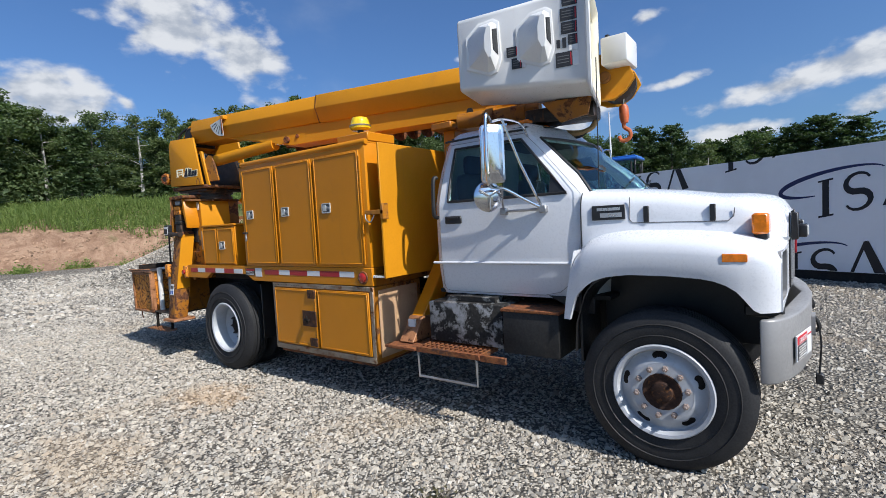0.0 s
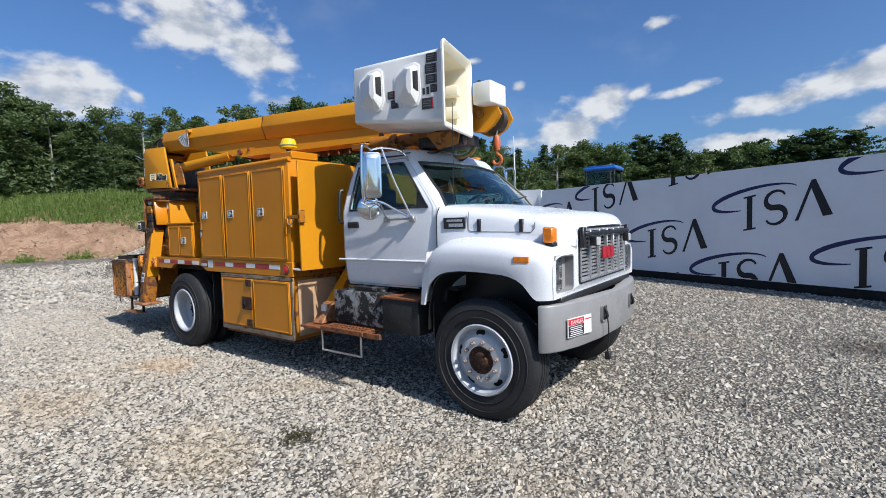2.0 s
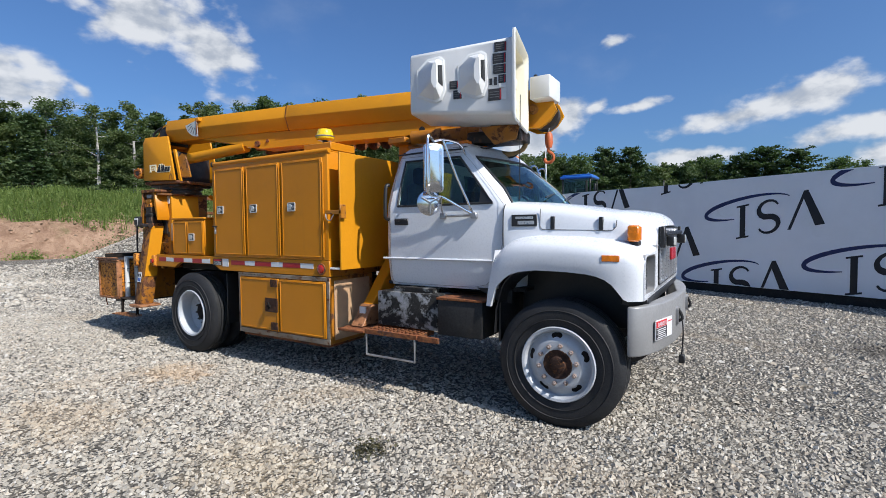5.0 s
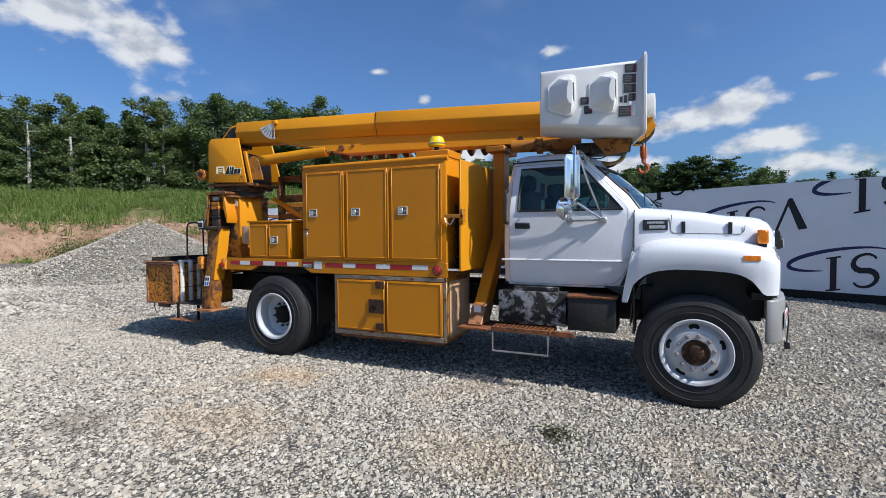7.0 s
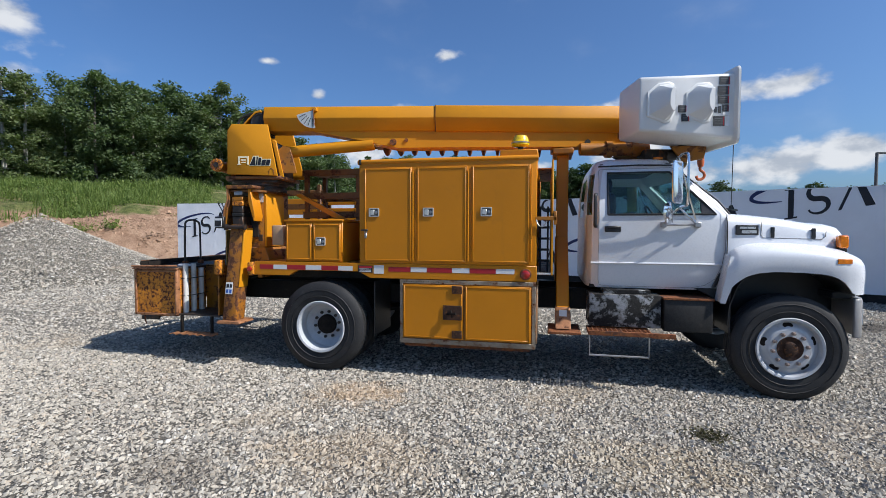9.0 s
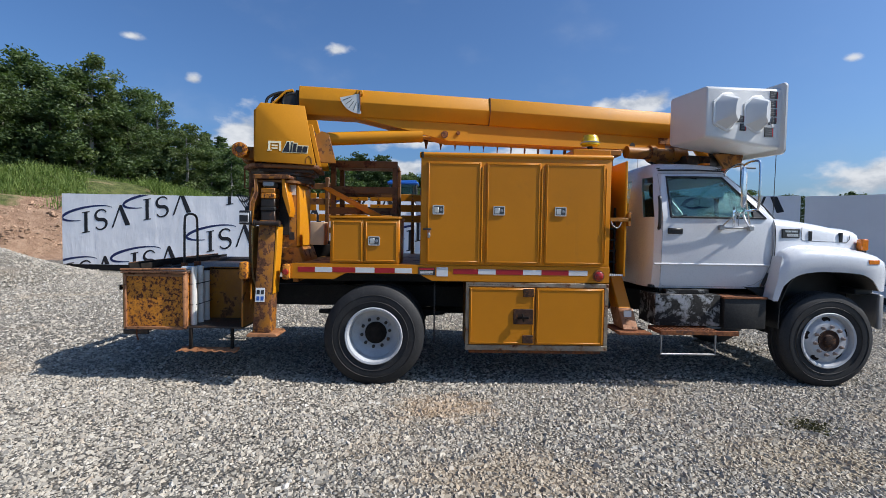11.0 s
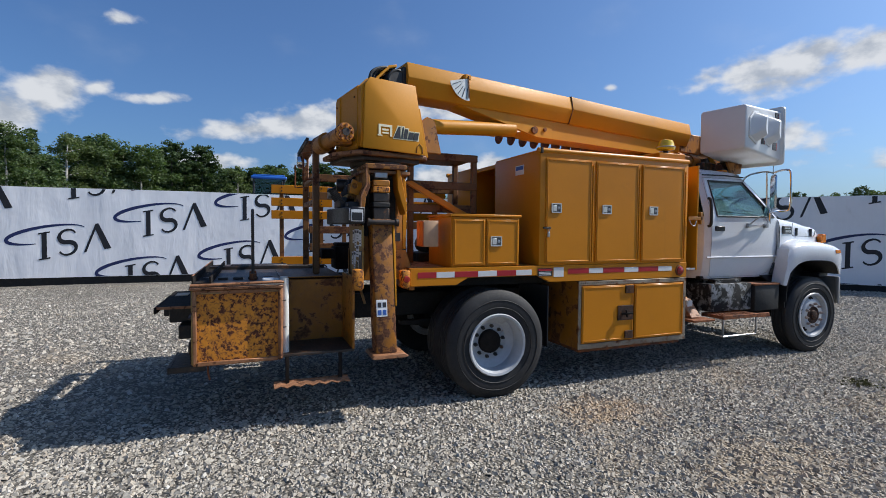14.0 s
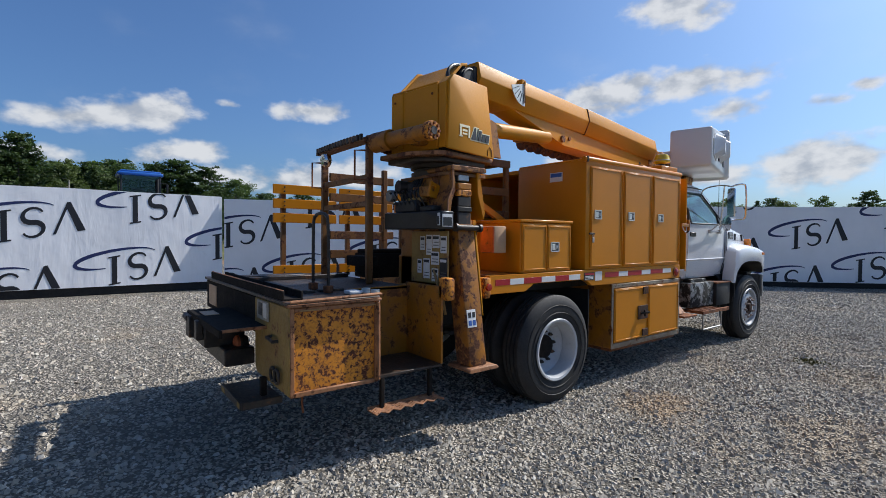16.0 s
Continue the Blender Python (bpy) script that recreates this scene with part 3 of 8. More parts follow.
def disc_pts(cx, cz, r, n=16, rz=None, turn=0):
    c, s = math.cos(turn), math.sin(turn)
    out = []
    for k in range(n):
        u, v = r * math.cos(k * math.tau / n), (rz or r) * math.sin(k * math.tau / n)
        out.append((cx + c * u - s * v, cz + s * u + c * v))
    return out


def lerp(table, x):
    xs = [p[0] for p in table]
    return float(np.interp(x, xs, [p[1] for p in table]))

# ---- the truck ----
truck = empty("utility_truck", "white conventional-cab utility truck with yellow digger derrick, bucket and tool cabinets", "truck")
YC = 1.21


def far(y):
    return 2 * YC - y


def wheel(name, x, y_out, sign, front, label):
    """A wheel whose outer side is at y_out; sign is +1 where the truck's middle lies towards +y."""
    W, R, zc = 0.275, (0.513 if front else 0.524), (0.505 if front else 0.514)
    s = sign

    def Y(d):
        return y_out + s * d
    prof = [(0.295, Y(0.02)), (0.33, Y(0.012)), (0.40, Y(0.0)), (0.465, Y(0.008)), (0.498, Y(0.03)), (R - 0.004, Y(0.045))]
    g = [(R, 0.05), (R, 0.085), (R - 0.014, 0.088), (R - 0.014, 0.098), (R, 0.101), (R, 0.132), (R - 0.014, 0.135), (R - 0.014, 0.145), (R, 0.148),
         (R, 0.178), (R - 0.014, 0.181), (R - 0.014, 0.191), (R, 0.194), (R, 0.226)]
    prof += [(r, Y(d)) for r, d in g] + [(R - 0.02, Y(0.24)), (0.455, Y(W - 0.008)), (0.40, Y(W)), (0.33, Y(W - 0.012)), (0.295, Y(W - 0.02))]
    w = part(name, lathe(prof, (x, 0, zc), "y", 56, closed=True), M_TYRE, truck, label, 35)
    # raised ribs on the side wall
    for r in (0.43, 0.36):
        part("sidewall_rib", lathe([(r - 0.004, Y(0.004)), (r, Y(-0.003)), (r + 0.004, Y(0.004))], (x, 0, zc), "y", 56, closed=True), M_TYRE, w)
    rim = [(0.298, Y(0.012)), (0.292, Y(0.002)), (0.278, Y(0.006)), (0.268, Y(0.03)), (0.262, Y(0.10)), (0.262, Y(0.2)), (0.285, Y(0.255)), (0.298, Y(0.262))]
    part("rim", thick(lathe_open(rim, (x, 0, zc), 48), 0.006), M_WHEEL, w, "white painted steel rim", 45)
    face = Y(0.065) if front else Y(0.165)
    rr = (0.264, 0.253, 0.244, 0.234, 0.222, 0.210, 0.201, 0.192, 0.180)
    dish = (0.0, 0.0, 0.003, 0.009, 0.018, 0.029, 0.037, 0.043, 0.045)
    rows = []
    for r, d in zip(rr, dish):
        rows.append([(x + r * math.cos(k * math.tau / 80 + 0.2), face + (-s if front else s) * d, zc + r * math.sin(k * math.tau / 80 + 0.2)) for k in range(80)])
    bm = grid_mesh(rows, close_u=True, pick=lambda i, j: True)
    part("disc", thick(bm, 0.007), M_WHEEL, w, "closed white steel disc under five dark ovals", 45)
    # the openings' shade: near-black oval plates laid on the closed disc
    tilt = math.atan2(0.041, 0.055) * (1 if front else -1)
    for k in range(5):
        a = (k + 0.30) * math.tau / 5
        for nm, ra, rb, y0, y1, mt in (("hole_lip", 0.034, 0.048, -0.0035, 0.006, M_WHEEL), ("hand_hole", 0.0305, 0.0445, -0.005, 0.004, M_FLATBLACK)):
            bm = prism([(ra * math.cos(q * math.tau / 20), rb * math.sin(q * math.tau / 20)) for q in range(20)], "y", min(s * y0, s * y1), max(s * y0, s * y1))
            bm.transform(Matrix.Translation((x, face + (-s if front else s) * 0.021, zc)) @ Matrix.Rotation(-a, 4, "Y") @ Matrix.Translation((0.2235, 0, 0)) @ Matrix.Rotation(-tilt * -s, 4, "Z"))
            part(nm, bm, mt, w, "dark oval plate for the shaded hand hole" if mt is M_FLATBLACK else "")
    part("brake_drum", lathe([(0.21, face + s * 0.075), (0.215, face + s * 0.10), (0.215, face + s * 0.20 if front else face + s * 0.105)], (x, 0, zc), "y", 32), M_DARK, w)
    flat = face - s * 0.045 if front else face + s * 0.045
    bm = lathe([(0.188, flat), (0.186, flat - s * 0.006), (0.06, flat - s * 0.008)], (x, 0, zc), "y", 32)
    part("mounting_face", bm, M_WHEEL, w)
    if front:
        hub = [(0.118, flat - s * 0.009), (0.114, flat - s * 0.016), (0.100, flat - s * 0.012), (0.092, flat - s * 0.009), (0.066, flat - s * 0.010), (0.060, flat - s * 0.03), (0.045, flat - s * 0.036), (0.0, flat - s * 0.034)]
    else:
        hub = [(0.118, flat - s * 0.009), (0.112, flat - s * 0.05), (0.095, flat - s * 0.06), (0.05, flat - s * 0.075), (0.0, flat - s * 0.075)]
    part("hub", lathe(hub, (x, 0, zc), "y", 20), M_HUB if front else M_FLATBLACK, w, "rusty dark brown hub")
    for k in range(10):
        a = k * math.tau / 10 + 0.16
        cx, cz = x + 0.152 * math.cos(a), zc + 0.152 * math.sin(a)
        part("wheel_nut", lathe([(0.019, flat - s * 0.006), (0.018, flat - s * 0.032), (0.010, flat - s * 0.034), (0.009, flat - s * 0.05), (0.0, flat - s * 0.05)], (cx, 0, cz), "y", 6), M_NUT if front else M_GREASE, w)
    return w


def lathe_open(profile, centre, segs):
    bm = bmesh.new()
    c = Vector(centre)
    rings = [[bm.verts.new(c + Vector((r * math.cos(k * math.tau / segs), a, r * math.sin(k * math.tau / segs)))) for k in range(segs)] for r, a in profile]
    for a, b in zip(rings, rings[1:]):
        for k in range(segs):
            bm.faces.new((a[k], a[(k + 1) % segs], b[(k + 1) % segs], b[k]))
    return bm


FX = 4.865
wheel("front_wheel", FX, 0.045, 1, True, "dusty black front tyre on white disc wheel")
wheel("front_wheel", FX, far(0.045), -1, True, "dusty black front tyre on white disc wheel")
for y, s in ((-0.05, 1), (far(-0.05), -1)):
    wheel("rear_wheel", 0.0, y, s, False, "dusty black outer dual tyre on deep white wheel")
    wheel("rear_wheel", 0.0, y + s * 0.32, s, False, "dusty black inner dual tyre")

# chassis
for y in (0.80, 1.56):
    part("frame_rail", prism([(-2.3, 0.70), (5.2, 0.70), (5.2, 0.95), (-2.3, 0.95)], "y", y, y + 0.07, bev=0.008), M_DARK, truck)
    part("leaf_spring", prism([(-0.75, 0.62), (0, 0.56), (0.75, 0.62), (0.75, 0.66), (0, 0.68), (-0.75, 0.66)], "y", y - 0.10, y - 0.02, bev=0.004), M_DARK, truck)
for x in (-1.8, -0.6, 0.9, 2.2, 3.4):
    part("cross_member", box(x - 0.05, x + 0.05, 0.86, 1.57, 0.74, 0.92), M_DARK, truck)
part("rear_axle", joined(lathe([(0.075, 0.4), (0.075, 2.0)], (0, 0, 0.50), "y", 16), lathe([(0.02, -0.22), (0.15, -0.15), (0.19, 0), (0.15, 0.15), (0.05, 0.30)], (0.0, YC, 0.52), "x", 18)), M_DARK, truck)
part("drive_shaft", tube([(0.28, YC, 0.56), (3.2, YC, 0.80)], 0.05, 10), M_DARK, truck)
part("front_axle", box(FX - 0.06, FX + 0.06, 0.3, 2.1, 0.40, 0.52, 0.01), M_DARK, truck)
part("engine_block", joined(box(3.7, 4.95, 0.86, 1.56, 0.62, 1.35, 0.05), box(3.1, 3.75, 0.98, 1.44, 0.66, 1.0, 0.06)), M_DARK, truck)
part("brake_chamber", lathe([(0.08, -0.1), (0.09, 0.0), (0.08, 0.1)], (0.32, 0.62, 0.62), "x", 14), M_DARK, truck)
part("air_tank", lathe([(0.05, -0.45), (0.12, -0.40), (0.12, 0.40), (0.05, 0.45)], (1.2, 1.5, 0.62), "x", 16), M_DARK, truck)

# flat deck with its skirt
part("deck", box(-0.86, 2.45, 0.012, far(0.012), 1.20, 1.262, 0.006), M_YWORN, truck, "worn yellow steel flat deck")
skirt = [(-0.87, 1.262), (-0.87, 1.10), (-0.42, 1.10), (-0.30, 1.165), (0.46, 1.165), (0.60, 1.095), (0.98, 1.095), (2.46, 1.095), (2.46, 1.262)]
sk = part("deck_skirt", prism(skirt, "y", -0.002, 0.05, bev=0.004), M_YEL, truck, "yellow steel deck skirt with striped tape")
part("deck_skirt", prism(skirt, "y", far(0.05), far(-0.002), bev=0.004), M_YEL, truck)
part("deck_end", box(2.40, 2.452, 0.05, far(0.05), 1.09, 1.2, 0.005), M_YWORN, truck)
part("deck_end", box(-0.865, -0.81, 0.05, far(0.05), 1.06, 1.2, 0.005), M_YWORN, truck)
for y in (0.35, 0.8, 1.6, 2.05):
    part("deck_beam", box(-0.8, 2.4, y - 0.03, y + 0.03, 1.05, 1.2, 0.004), M_DARK, truck)
TAPES = [(-0.80, -0.62, 0), (-0.62, -0.44, 1), (-0.44, -0.20, 0), (-0.20, 0.0, 1), (0.0, 0.21, 0), (0.21, 0.39, 1),
         (0.82, 1.08, 0), (1.08, 1.265, 1), (1.265, 1.55, 0), (1.55, 1.745, 1), (1.745, 2.03, 0), (2.03, 2.23, 1)]
for a, b, white in TAPES:
    part("reflective_tape", box(a, b - 0.002, -0.0045, -0.001, 1.172, 1.225, 0.0005), M_TAPE if white else M_RED, sk, "white reflective tape" if white else "red reflective tape")
part("warning_sticker", box(0.455, 0.63, -0.0045, -0.001, 1.155, 1.235, 0.0005), M_SIGNB, sk, "dark warning sticker")
part("sticker_heading", box(0.465, 0.62, -0.006, -0.004, 1.21, 1.23, 0.0005), M_SIGNR, sk)
for i in range(3):
    part("sticker_bar", box(0.47, 0.61, -0.006, -0.004, 1.165 + 0.014 * i, 1.171 + 0.014 * i, 0.0005), M_SIGN, sk)
part("notice_sticker", box(0.645, 0.765, -0.0045, -0.001, 1.145, 1.24, 0.0005), M_SIGN, sk, "white notice sticker")
part("side_lamp", lathe([(0.047, -0.002), (0.045, -0.02), (0.03, -0.032), (0.0, -0.035)], (2.345, 0, 1.172), "y", 20), M_REDLENS, sk, "round red side lamp")
part("lamp_ring", lathe([(0.062, -0.001), (0.060, -0.012), (0.046, -0.014), (0.046, -0.001)], (2.345, 0, 1.172), "y", 24, closed=True), M_RUST, sk)


# ---- tool cabinets ----
def latch(x, z, y, parent, s=1.0):
    part("latch", prism(rounded(x - 0.060 * s, x + 0.060 * s, z - 0.048 * s, z + 0.048 * s, 0.01), "y", y - 0.010, y, [rounded(x - 0.050 * s, x + 0.050 * s, z - 0.038 * s, z + 0.038 * s, 0.006)], 0.0), M_SILV, parent, "silver paddle latch")
    part("latch_dish", box(x - 0.051 * s, x + 0.051 * s, y - 0.002, y + 0.012, z - 0.039 * s, z + 0.039 * s, 0.002), M_POLE, parent)
    part("latch_paddle", box(x - 0.044 * s, x + 0.004 * s, y - 0.010, y - 0.001, z - 0.030 * s, z + 0.030 * s, 0.004), M_SILV, parent)
    part("lock_plug", lathe([(0.016 * s, y - 0.003), (0.015 * s, y - 0.010), (0.007, y - 0.012), (0.0, y - 0.010)], (x + 0.028 * s, 0, z), "y", 12), M_STEEL, parent)


def cabinet_door(x0, x1, z0, z1, y, parent, lx=None, lz=None, ls=1.0, hinge=True, label="yellow sheet-steel cabinet door"):
    d = part("cabinet_door", box(x0, x1, y - 0.016, y + 0.004, z0, z1, 0.004), M_YEL, parent, label)
    bm = box(x0 + 0.012, x0 + 0.022, y - 0.022, y - 0.014, z0 + 0.012, z1 - 0.012, 0.003)
    merge(bm, box(x1 - 0.022, x1 - 0.012, y - 0.022, y - 0.014, z0 + 0.012, z1 - 0.012, 0.003))
    merge(bm, box(x0 + 0.026, x1 - 0.026, y - 0.021, y - 0.014, z0 + 0.012, z0 + 0.024, 0.003))
    merge(bm, box(x0 + 0.026, x1 - 0.026, y - 0.021, y - 0.014, z1 - 0.024, z1 - 0.012, 0.003))
    part("door_flange", bm, M_YEL, d)
    if hinge:
        prof, hz = [], z0 + 0.02
        while hz < z1 - 0.05:
            prof += [(0.0085, hz), (0.0085, hz + 0.032), (0.0055, hz + 0.034), (0.0055, hz + 0.037)]
            hz += 0.038
        bm = lathe(prof, (x1 + 0.012, y - 0.014, 0), "z", 8)
        part("piano_hinge", bm, M_YEL, d)
    if lx is not None:
        latch(lx, lz, y - 0.016, d, ls)
    return d


def tool_cabinet(y0, y1, sign, name, label):
    """The tall cabinet on the deck, X 0.47 to 2.455."""
    ya, yb = min(y0, y1), max(y0, y1)
    body = part(name, box(0.47, 2.455, ya, yb, 1.262, 2.40, 0.012, 2), M_YEL, truck, label)
    part("rolled_top_edge", lathe([(0.028, 0.455), (0.030, 0.47), (0.030, 2.455), (0.026, 2.468)], (0, y0 + sign * 0.018, 2.405), "x", 12), M_YEL, body)
    part("roof_sheet", box(0.475, 2.45, ya + 0.02, yb - 0.01, 2.398, 2.416, 0.004), M_YEL, body)
    return body


cab_near = tool_cabinet(0.0, 0.95, 1, "tall_cabinet", "tall yellow sheet-steel tool cabinet with three doors")
for x0, x1, lx in ((0.535, 1.095, 0.655), (1.150, 1.715, 1.285), (1.765, 2.385, 1.925)):
    cabinet_door(x0, x1, 1.285, 2.335, 0.0, cab_near, lx, 1.838)
part("hasp", box(0.50, 0.585, -0.035, -0.018, 1.628, 1.648, 0.003), M_GREASE, cab_near, "small dark steel hasp")
part("padlock", joined(box(0.545, 0.575, -0.040, -0.022, 1.545, 1.60, 0.006), tube([(0.55, -0.03, 1.60), (0.55, -0.03, 1.63), (0.57, -0.03, 1.63), (0.57, -0.03, 1.60)], 0.004, 6)), M_STEEL, cab_near)
part("corner_cap", box(0.47, 0.50, -0.016, 0.05, 2.375, 2.435, 0.006), M_DARK, cab_near)
tool_cabinet(far(0.0), far(0.80), -1, "tall_cabinet", "tall yellow sheet-steel tool cabinet on the street side")
part("rear_sticker", box(0.4645, 0.468, 0.30, 0.47, 2.20, 2.30, 0.0005), M_SIGN, cab_near, "small white and blue rating sticker")
part("rear_sticker_band", box(0.463, 0.4648, 0.31, 0.46, 2.25, 2.29, 0.0005), M_SIGNU, cab_near)
# unseen roof, inferred and added so that the aisle stays dark
part("aisle_roof", box(0.48, 2.44, 0.955, 1.615, 2.34, 2.385, 0.004), M_YEL, truck, "unseen yellow sheet roof added over the aisle")
part("aisle_end", box(2.40, 2.43, 0.955, 1.615, 1.285, 2.338, 0.003), M_YWORN, truck)
part("aisle_floor", box(0.5, 2.45, 0.96, 1.6, 1.262, 1.28, 0.002), M_DARK, truck)
# narrow open rack between cabinet and cab
rack = part("hot_stick_rack", box(2.605, 2.625, 0.0, far(0.0), 1.17, 2.375, 0.004), M_BOOM, truck, "yellow sheet-steel rack front behind the cab")
part("rack_floor", box(2.456, 2.606, 0.02, far(0.02), 1.17, 1.185, 0.002), M_YWORN, rack)
part("rack_top", box(2.456, 2.606, 0.5, far(0.5), 2.34, 2.355, 0.002), M_YWORN, rack)
for i in range(7):
    part("rack_tooth", lathe([(0.009, 0.0), (0.009, 0.02)], (2.47 + i * 0.021, 0.012, 1.175), "z", 8), M_TAPE, rack)
part("rack_strap", box(2.44, 2.66, -0.03, -0.018, 1.745, 1.785, 0.004), M_YWORN, rack, "yellow steel hold strap")
part("strap_end", box(2.63, 2.66, -0.03, 0.05, 1.70, 1.84, 0.004), M_YWORN, rack)
part("strap_chain", tube(curve_pts([(2.45, -0.03, 1.75), (2.47, -0.04, 1.70), (2.52, -0.04, 1.68), (2.56, -0.03, 1.74)]), 0.006, 6), M_STEEL, rack)
for z in (1.30, 1.42, 1.54, 1.66):
    part("rack_rung", box(2.47, 2.59, 0.18, 0.20, z, z + 0.025, 0.002), M_DARK, rack)
part("rack_rail", box(2.48, 2.50, 0.175, 0.205, 1.19, 1.9, 0.002), M_DARK, rack)
part("rack_rail", box(2.56, 2.58, 0.175, 0.205, 1.19, 1.9, 0.002), M_DARK, rack)
bt = part("beacon_box", box(2.06, 2.46, 0.05, 0.42, 2.415, 2.50, 0.008), M_YEL, truck, "yellow steel beacon base")
part("beacon_stem", lathe([(0.03, 2.50), (0.03, 2.545)], (2.27, 0.16, 0), "z", 12), M_BLACK, bt)
part("beacon_dome", lathe([(0.075, 2.545), (0.098, 2.56), (0.10, 2.585), (0.094, 2.59), (0.086, 2.63), (0.07, 2.66), (0.03, 2.672), (0.0, 2.673)], (2.27, 0.16, 0), "z", 24), M_BEACON, bt, "faded yellow beacon dome")
part("beacon_rim", lathe([(0.102, 2.578), (0.104, 2.588), (0.096, 2.592)], (2.27, 0.16, 0), "z", 24), M_STEEL, bt)

# lower cabinet under the deck
low = part("low_cabinet", box(0.965, 2.45, 0.006, 0.70, 0.375, 1.085, 0.008), M_YWORN, truck, "yellow under-deck cabinet with scuffed steel edges")
bm = joined(box(0.955, 2.455, -0.006, 0.004, 1.045, 1.088, 0.003), box(0.955, 2.455, -0.006, 0.004, 0.375, 0.43, 0.003), box(0.955, 0.99, -0.006, 0.004, 0.43, 1.045, 0.003), box(2.415, 2.455, -0.006, 0.004, 0.43, 1.045, 0.003))
part("edge_frame", bm, M_EDGE, low, "scuffed brown bare-steel edging")
cabinet_door(0.995, 1.675, 0.44, 1.035, 0.0, low, hinge=False)
cabinet_door(1.695, 2.405, 0.44, 1.035, 0.0, low, hinge=False)
for z in (0.945, 0.455):
    part("latch_plate", box(1.555, 1.665, -0.030, -0.015, z, z + 0.085, 0.003), M_HUB, low)
part("t_handle_plate", box(1.455, 1.665, -0.027, -0.014, 0.655, 0.815, 0.004), M_HUB, low)
part("t_handle", joined(tube([(1.50, -0.03, 0.725), (1.61, -0.075, 0.735)], 0.013, 8), tube([(1.545, -0.05, 0.77), (1.56, -0.05, 0.69)], 0.010, 8)), M_FLATBLACK, low, "black T handle")
part("bottom_skid", box(1.0, 2.40, 0.03, 0.6, 0.335, 0.376, 0.006), M_RUST, low)
part("rivet_row", joined(*[lathe([(0.006, -0.010), (0.0, -0.013)], (0.98 + i * 0.028, 0, 1.068), "y", 6) for i in range(16)]), M_DARK, low)
part("front_flap", box(2.455, 2.47, 0.06, 0.62, 0.42, 1.05, 0.004), M_PEACH, low, "rusty peach-coloured end panel")
part("mud_flap", box(0.62, 0.635, 0.06, 0.62, 0.42, 1.05, 0.003), M_BLACK, truck, "black rubber mud flap")

# small cabinet
sb = part("small_cabinet", box(-0.47, 0.255, 0.02, 0.62, 1.262, 1.735, 0.008), M_YEL, truck, "small yellow two-door cabinet on the deck")
part("cabinet_lid", box(-0.485, 0.27, 0.0, 0.64, 1.735, 1.76, 0.006), M_YEL, sb, "overhanging yellow lid")
cabinet_door(-0.455, -0.125, 1.28, 1.715, 0.02, sb, hinge=False)
cabinet_door(-0.110, 0.24, 1.28, 1.715, 0.02, sb, -0.01, 1.505, hinge=False)

# ---- cab ----
ROWZ = [1.03, 1.07, 1.30, 1.55, 1.76, 1.81, 1.95, 2.10, 2.265, 2.325]


def cab_ring(z):
    """Half outline of the cab at a height, from the middle of the back to the middle of the front."""
    up = max(0.0, (z - 1.80) / 0.53)
    tuck = 0.175 * up ** 1.15 + 0.05 * max(0.0, (1.25 - z) / 0.22) ** 2 + 0.012 * abs(z - 1.55)
    y = 0.205 + tuck
    xb = 2.985 + 0.05 * up ** 2
    low = z < 1.85
    wf = 4.34 if z < 1.80 else float(np.interp(z, [1.80, 2.265, 2.33], [4.335, 3.93, 3.86]))
    gf = float(np.interp(z, [1.80, 2.265, 2.33], [4.245, 3.82, 3.775]))
    ws = float(np.interp(z, [1.80, 1.86, 2.265, 2.33], [4.385, 4.38, 3.95, 3.87]))
    wm = float(np.interp(z, [1.80, 1.86, 2.265, 2.33], [4.60, 4.585, 4.10, 4.0]))
    return [(xb, YC), (xb, 0.86), (xb, 0.80), (xb + 0.005, 0.44 + tuck), (xb + 0.02, y + 0.13), (xb + 0.05, y + 0.05), (xb + 0.12, y),
            (3.195, y), (3.50, y - 0.004), (3.66, y - 0.004), (gf, y), (wf, y + 0.02), (ws, y + 0.085), (ws + 0.35 * (wm - ws), y + 0.32), (ws + 0.8 * (wm - ws), y + 0.62), (wm, YC)]


def whole_ring(z):
    h = cab_ring(z)
    return [(x, y, z) for x, y in h] + [(x, far(y), z) for x, y in h[-2:0:-1]]


rings = [whole_ring(z) for z in ROWZ]
NH = len(cab_ring(2.0))
NR = len(rings[0])
top_z = [(2.325, 0), (2.37, 0.035), (2.41, 0.10), (2.44, 0.24), (2.458, 0.48), (2.465, 0.75), (2.468, 0.97)]
cx, cy = 3.46, YC
for z, k in top_z[1:]:
    rings.append([(x + (cx - x) * k, y + (cy - y) * k, z - 0.03 * max(0, (x + (cx - x) * k) - 3.5)) for x, y, _ in rings[9]])
side_of = [min(j, (NR - j) % NR) for j in range(NR)]


def cell(j):
    a, b = side_of[j], side_of[(j + 1) % NR]
    return min(a, b)


BACKGLASS, QUARTER, SIDEGLASS, SHIELD = {0}, {3, 4}, {7, 8, 9}, {12, 13, 14}


def glazed(i, j):
    c = cell(j)
    if 5 <= i <= 7 and c in BACKGLASS | QUARTER | SIDEGLASS:
        return True
    return 5 <= i <= 7 and c in SHIELD


cab = part("cab", thick(grid_mesh(rings, close_u=True, pick=lambda i, j: not glazed(i, j)), 0.03), M_WHITE, truck, "white painted steel cab", 32)
part("cab_floor", prism([(3.02, 0.28), (4.5, 0.28), (4.5, far(0.28)), (3.02, far(0.28))], "z", 1.03, 1.06), M_DARK, cab)
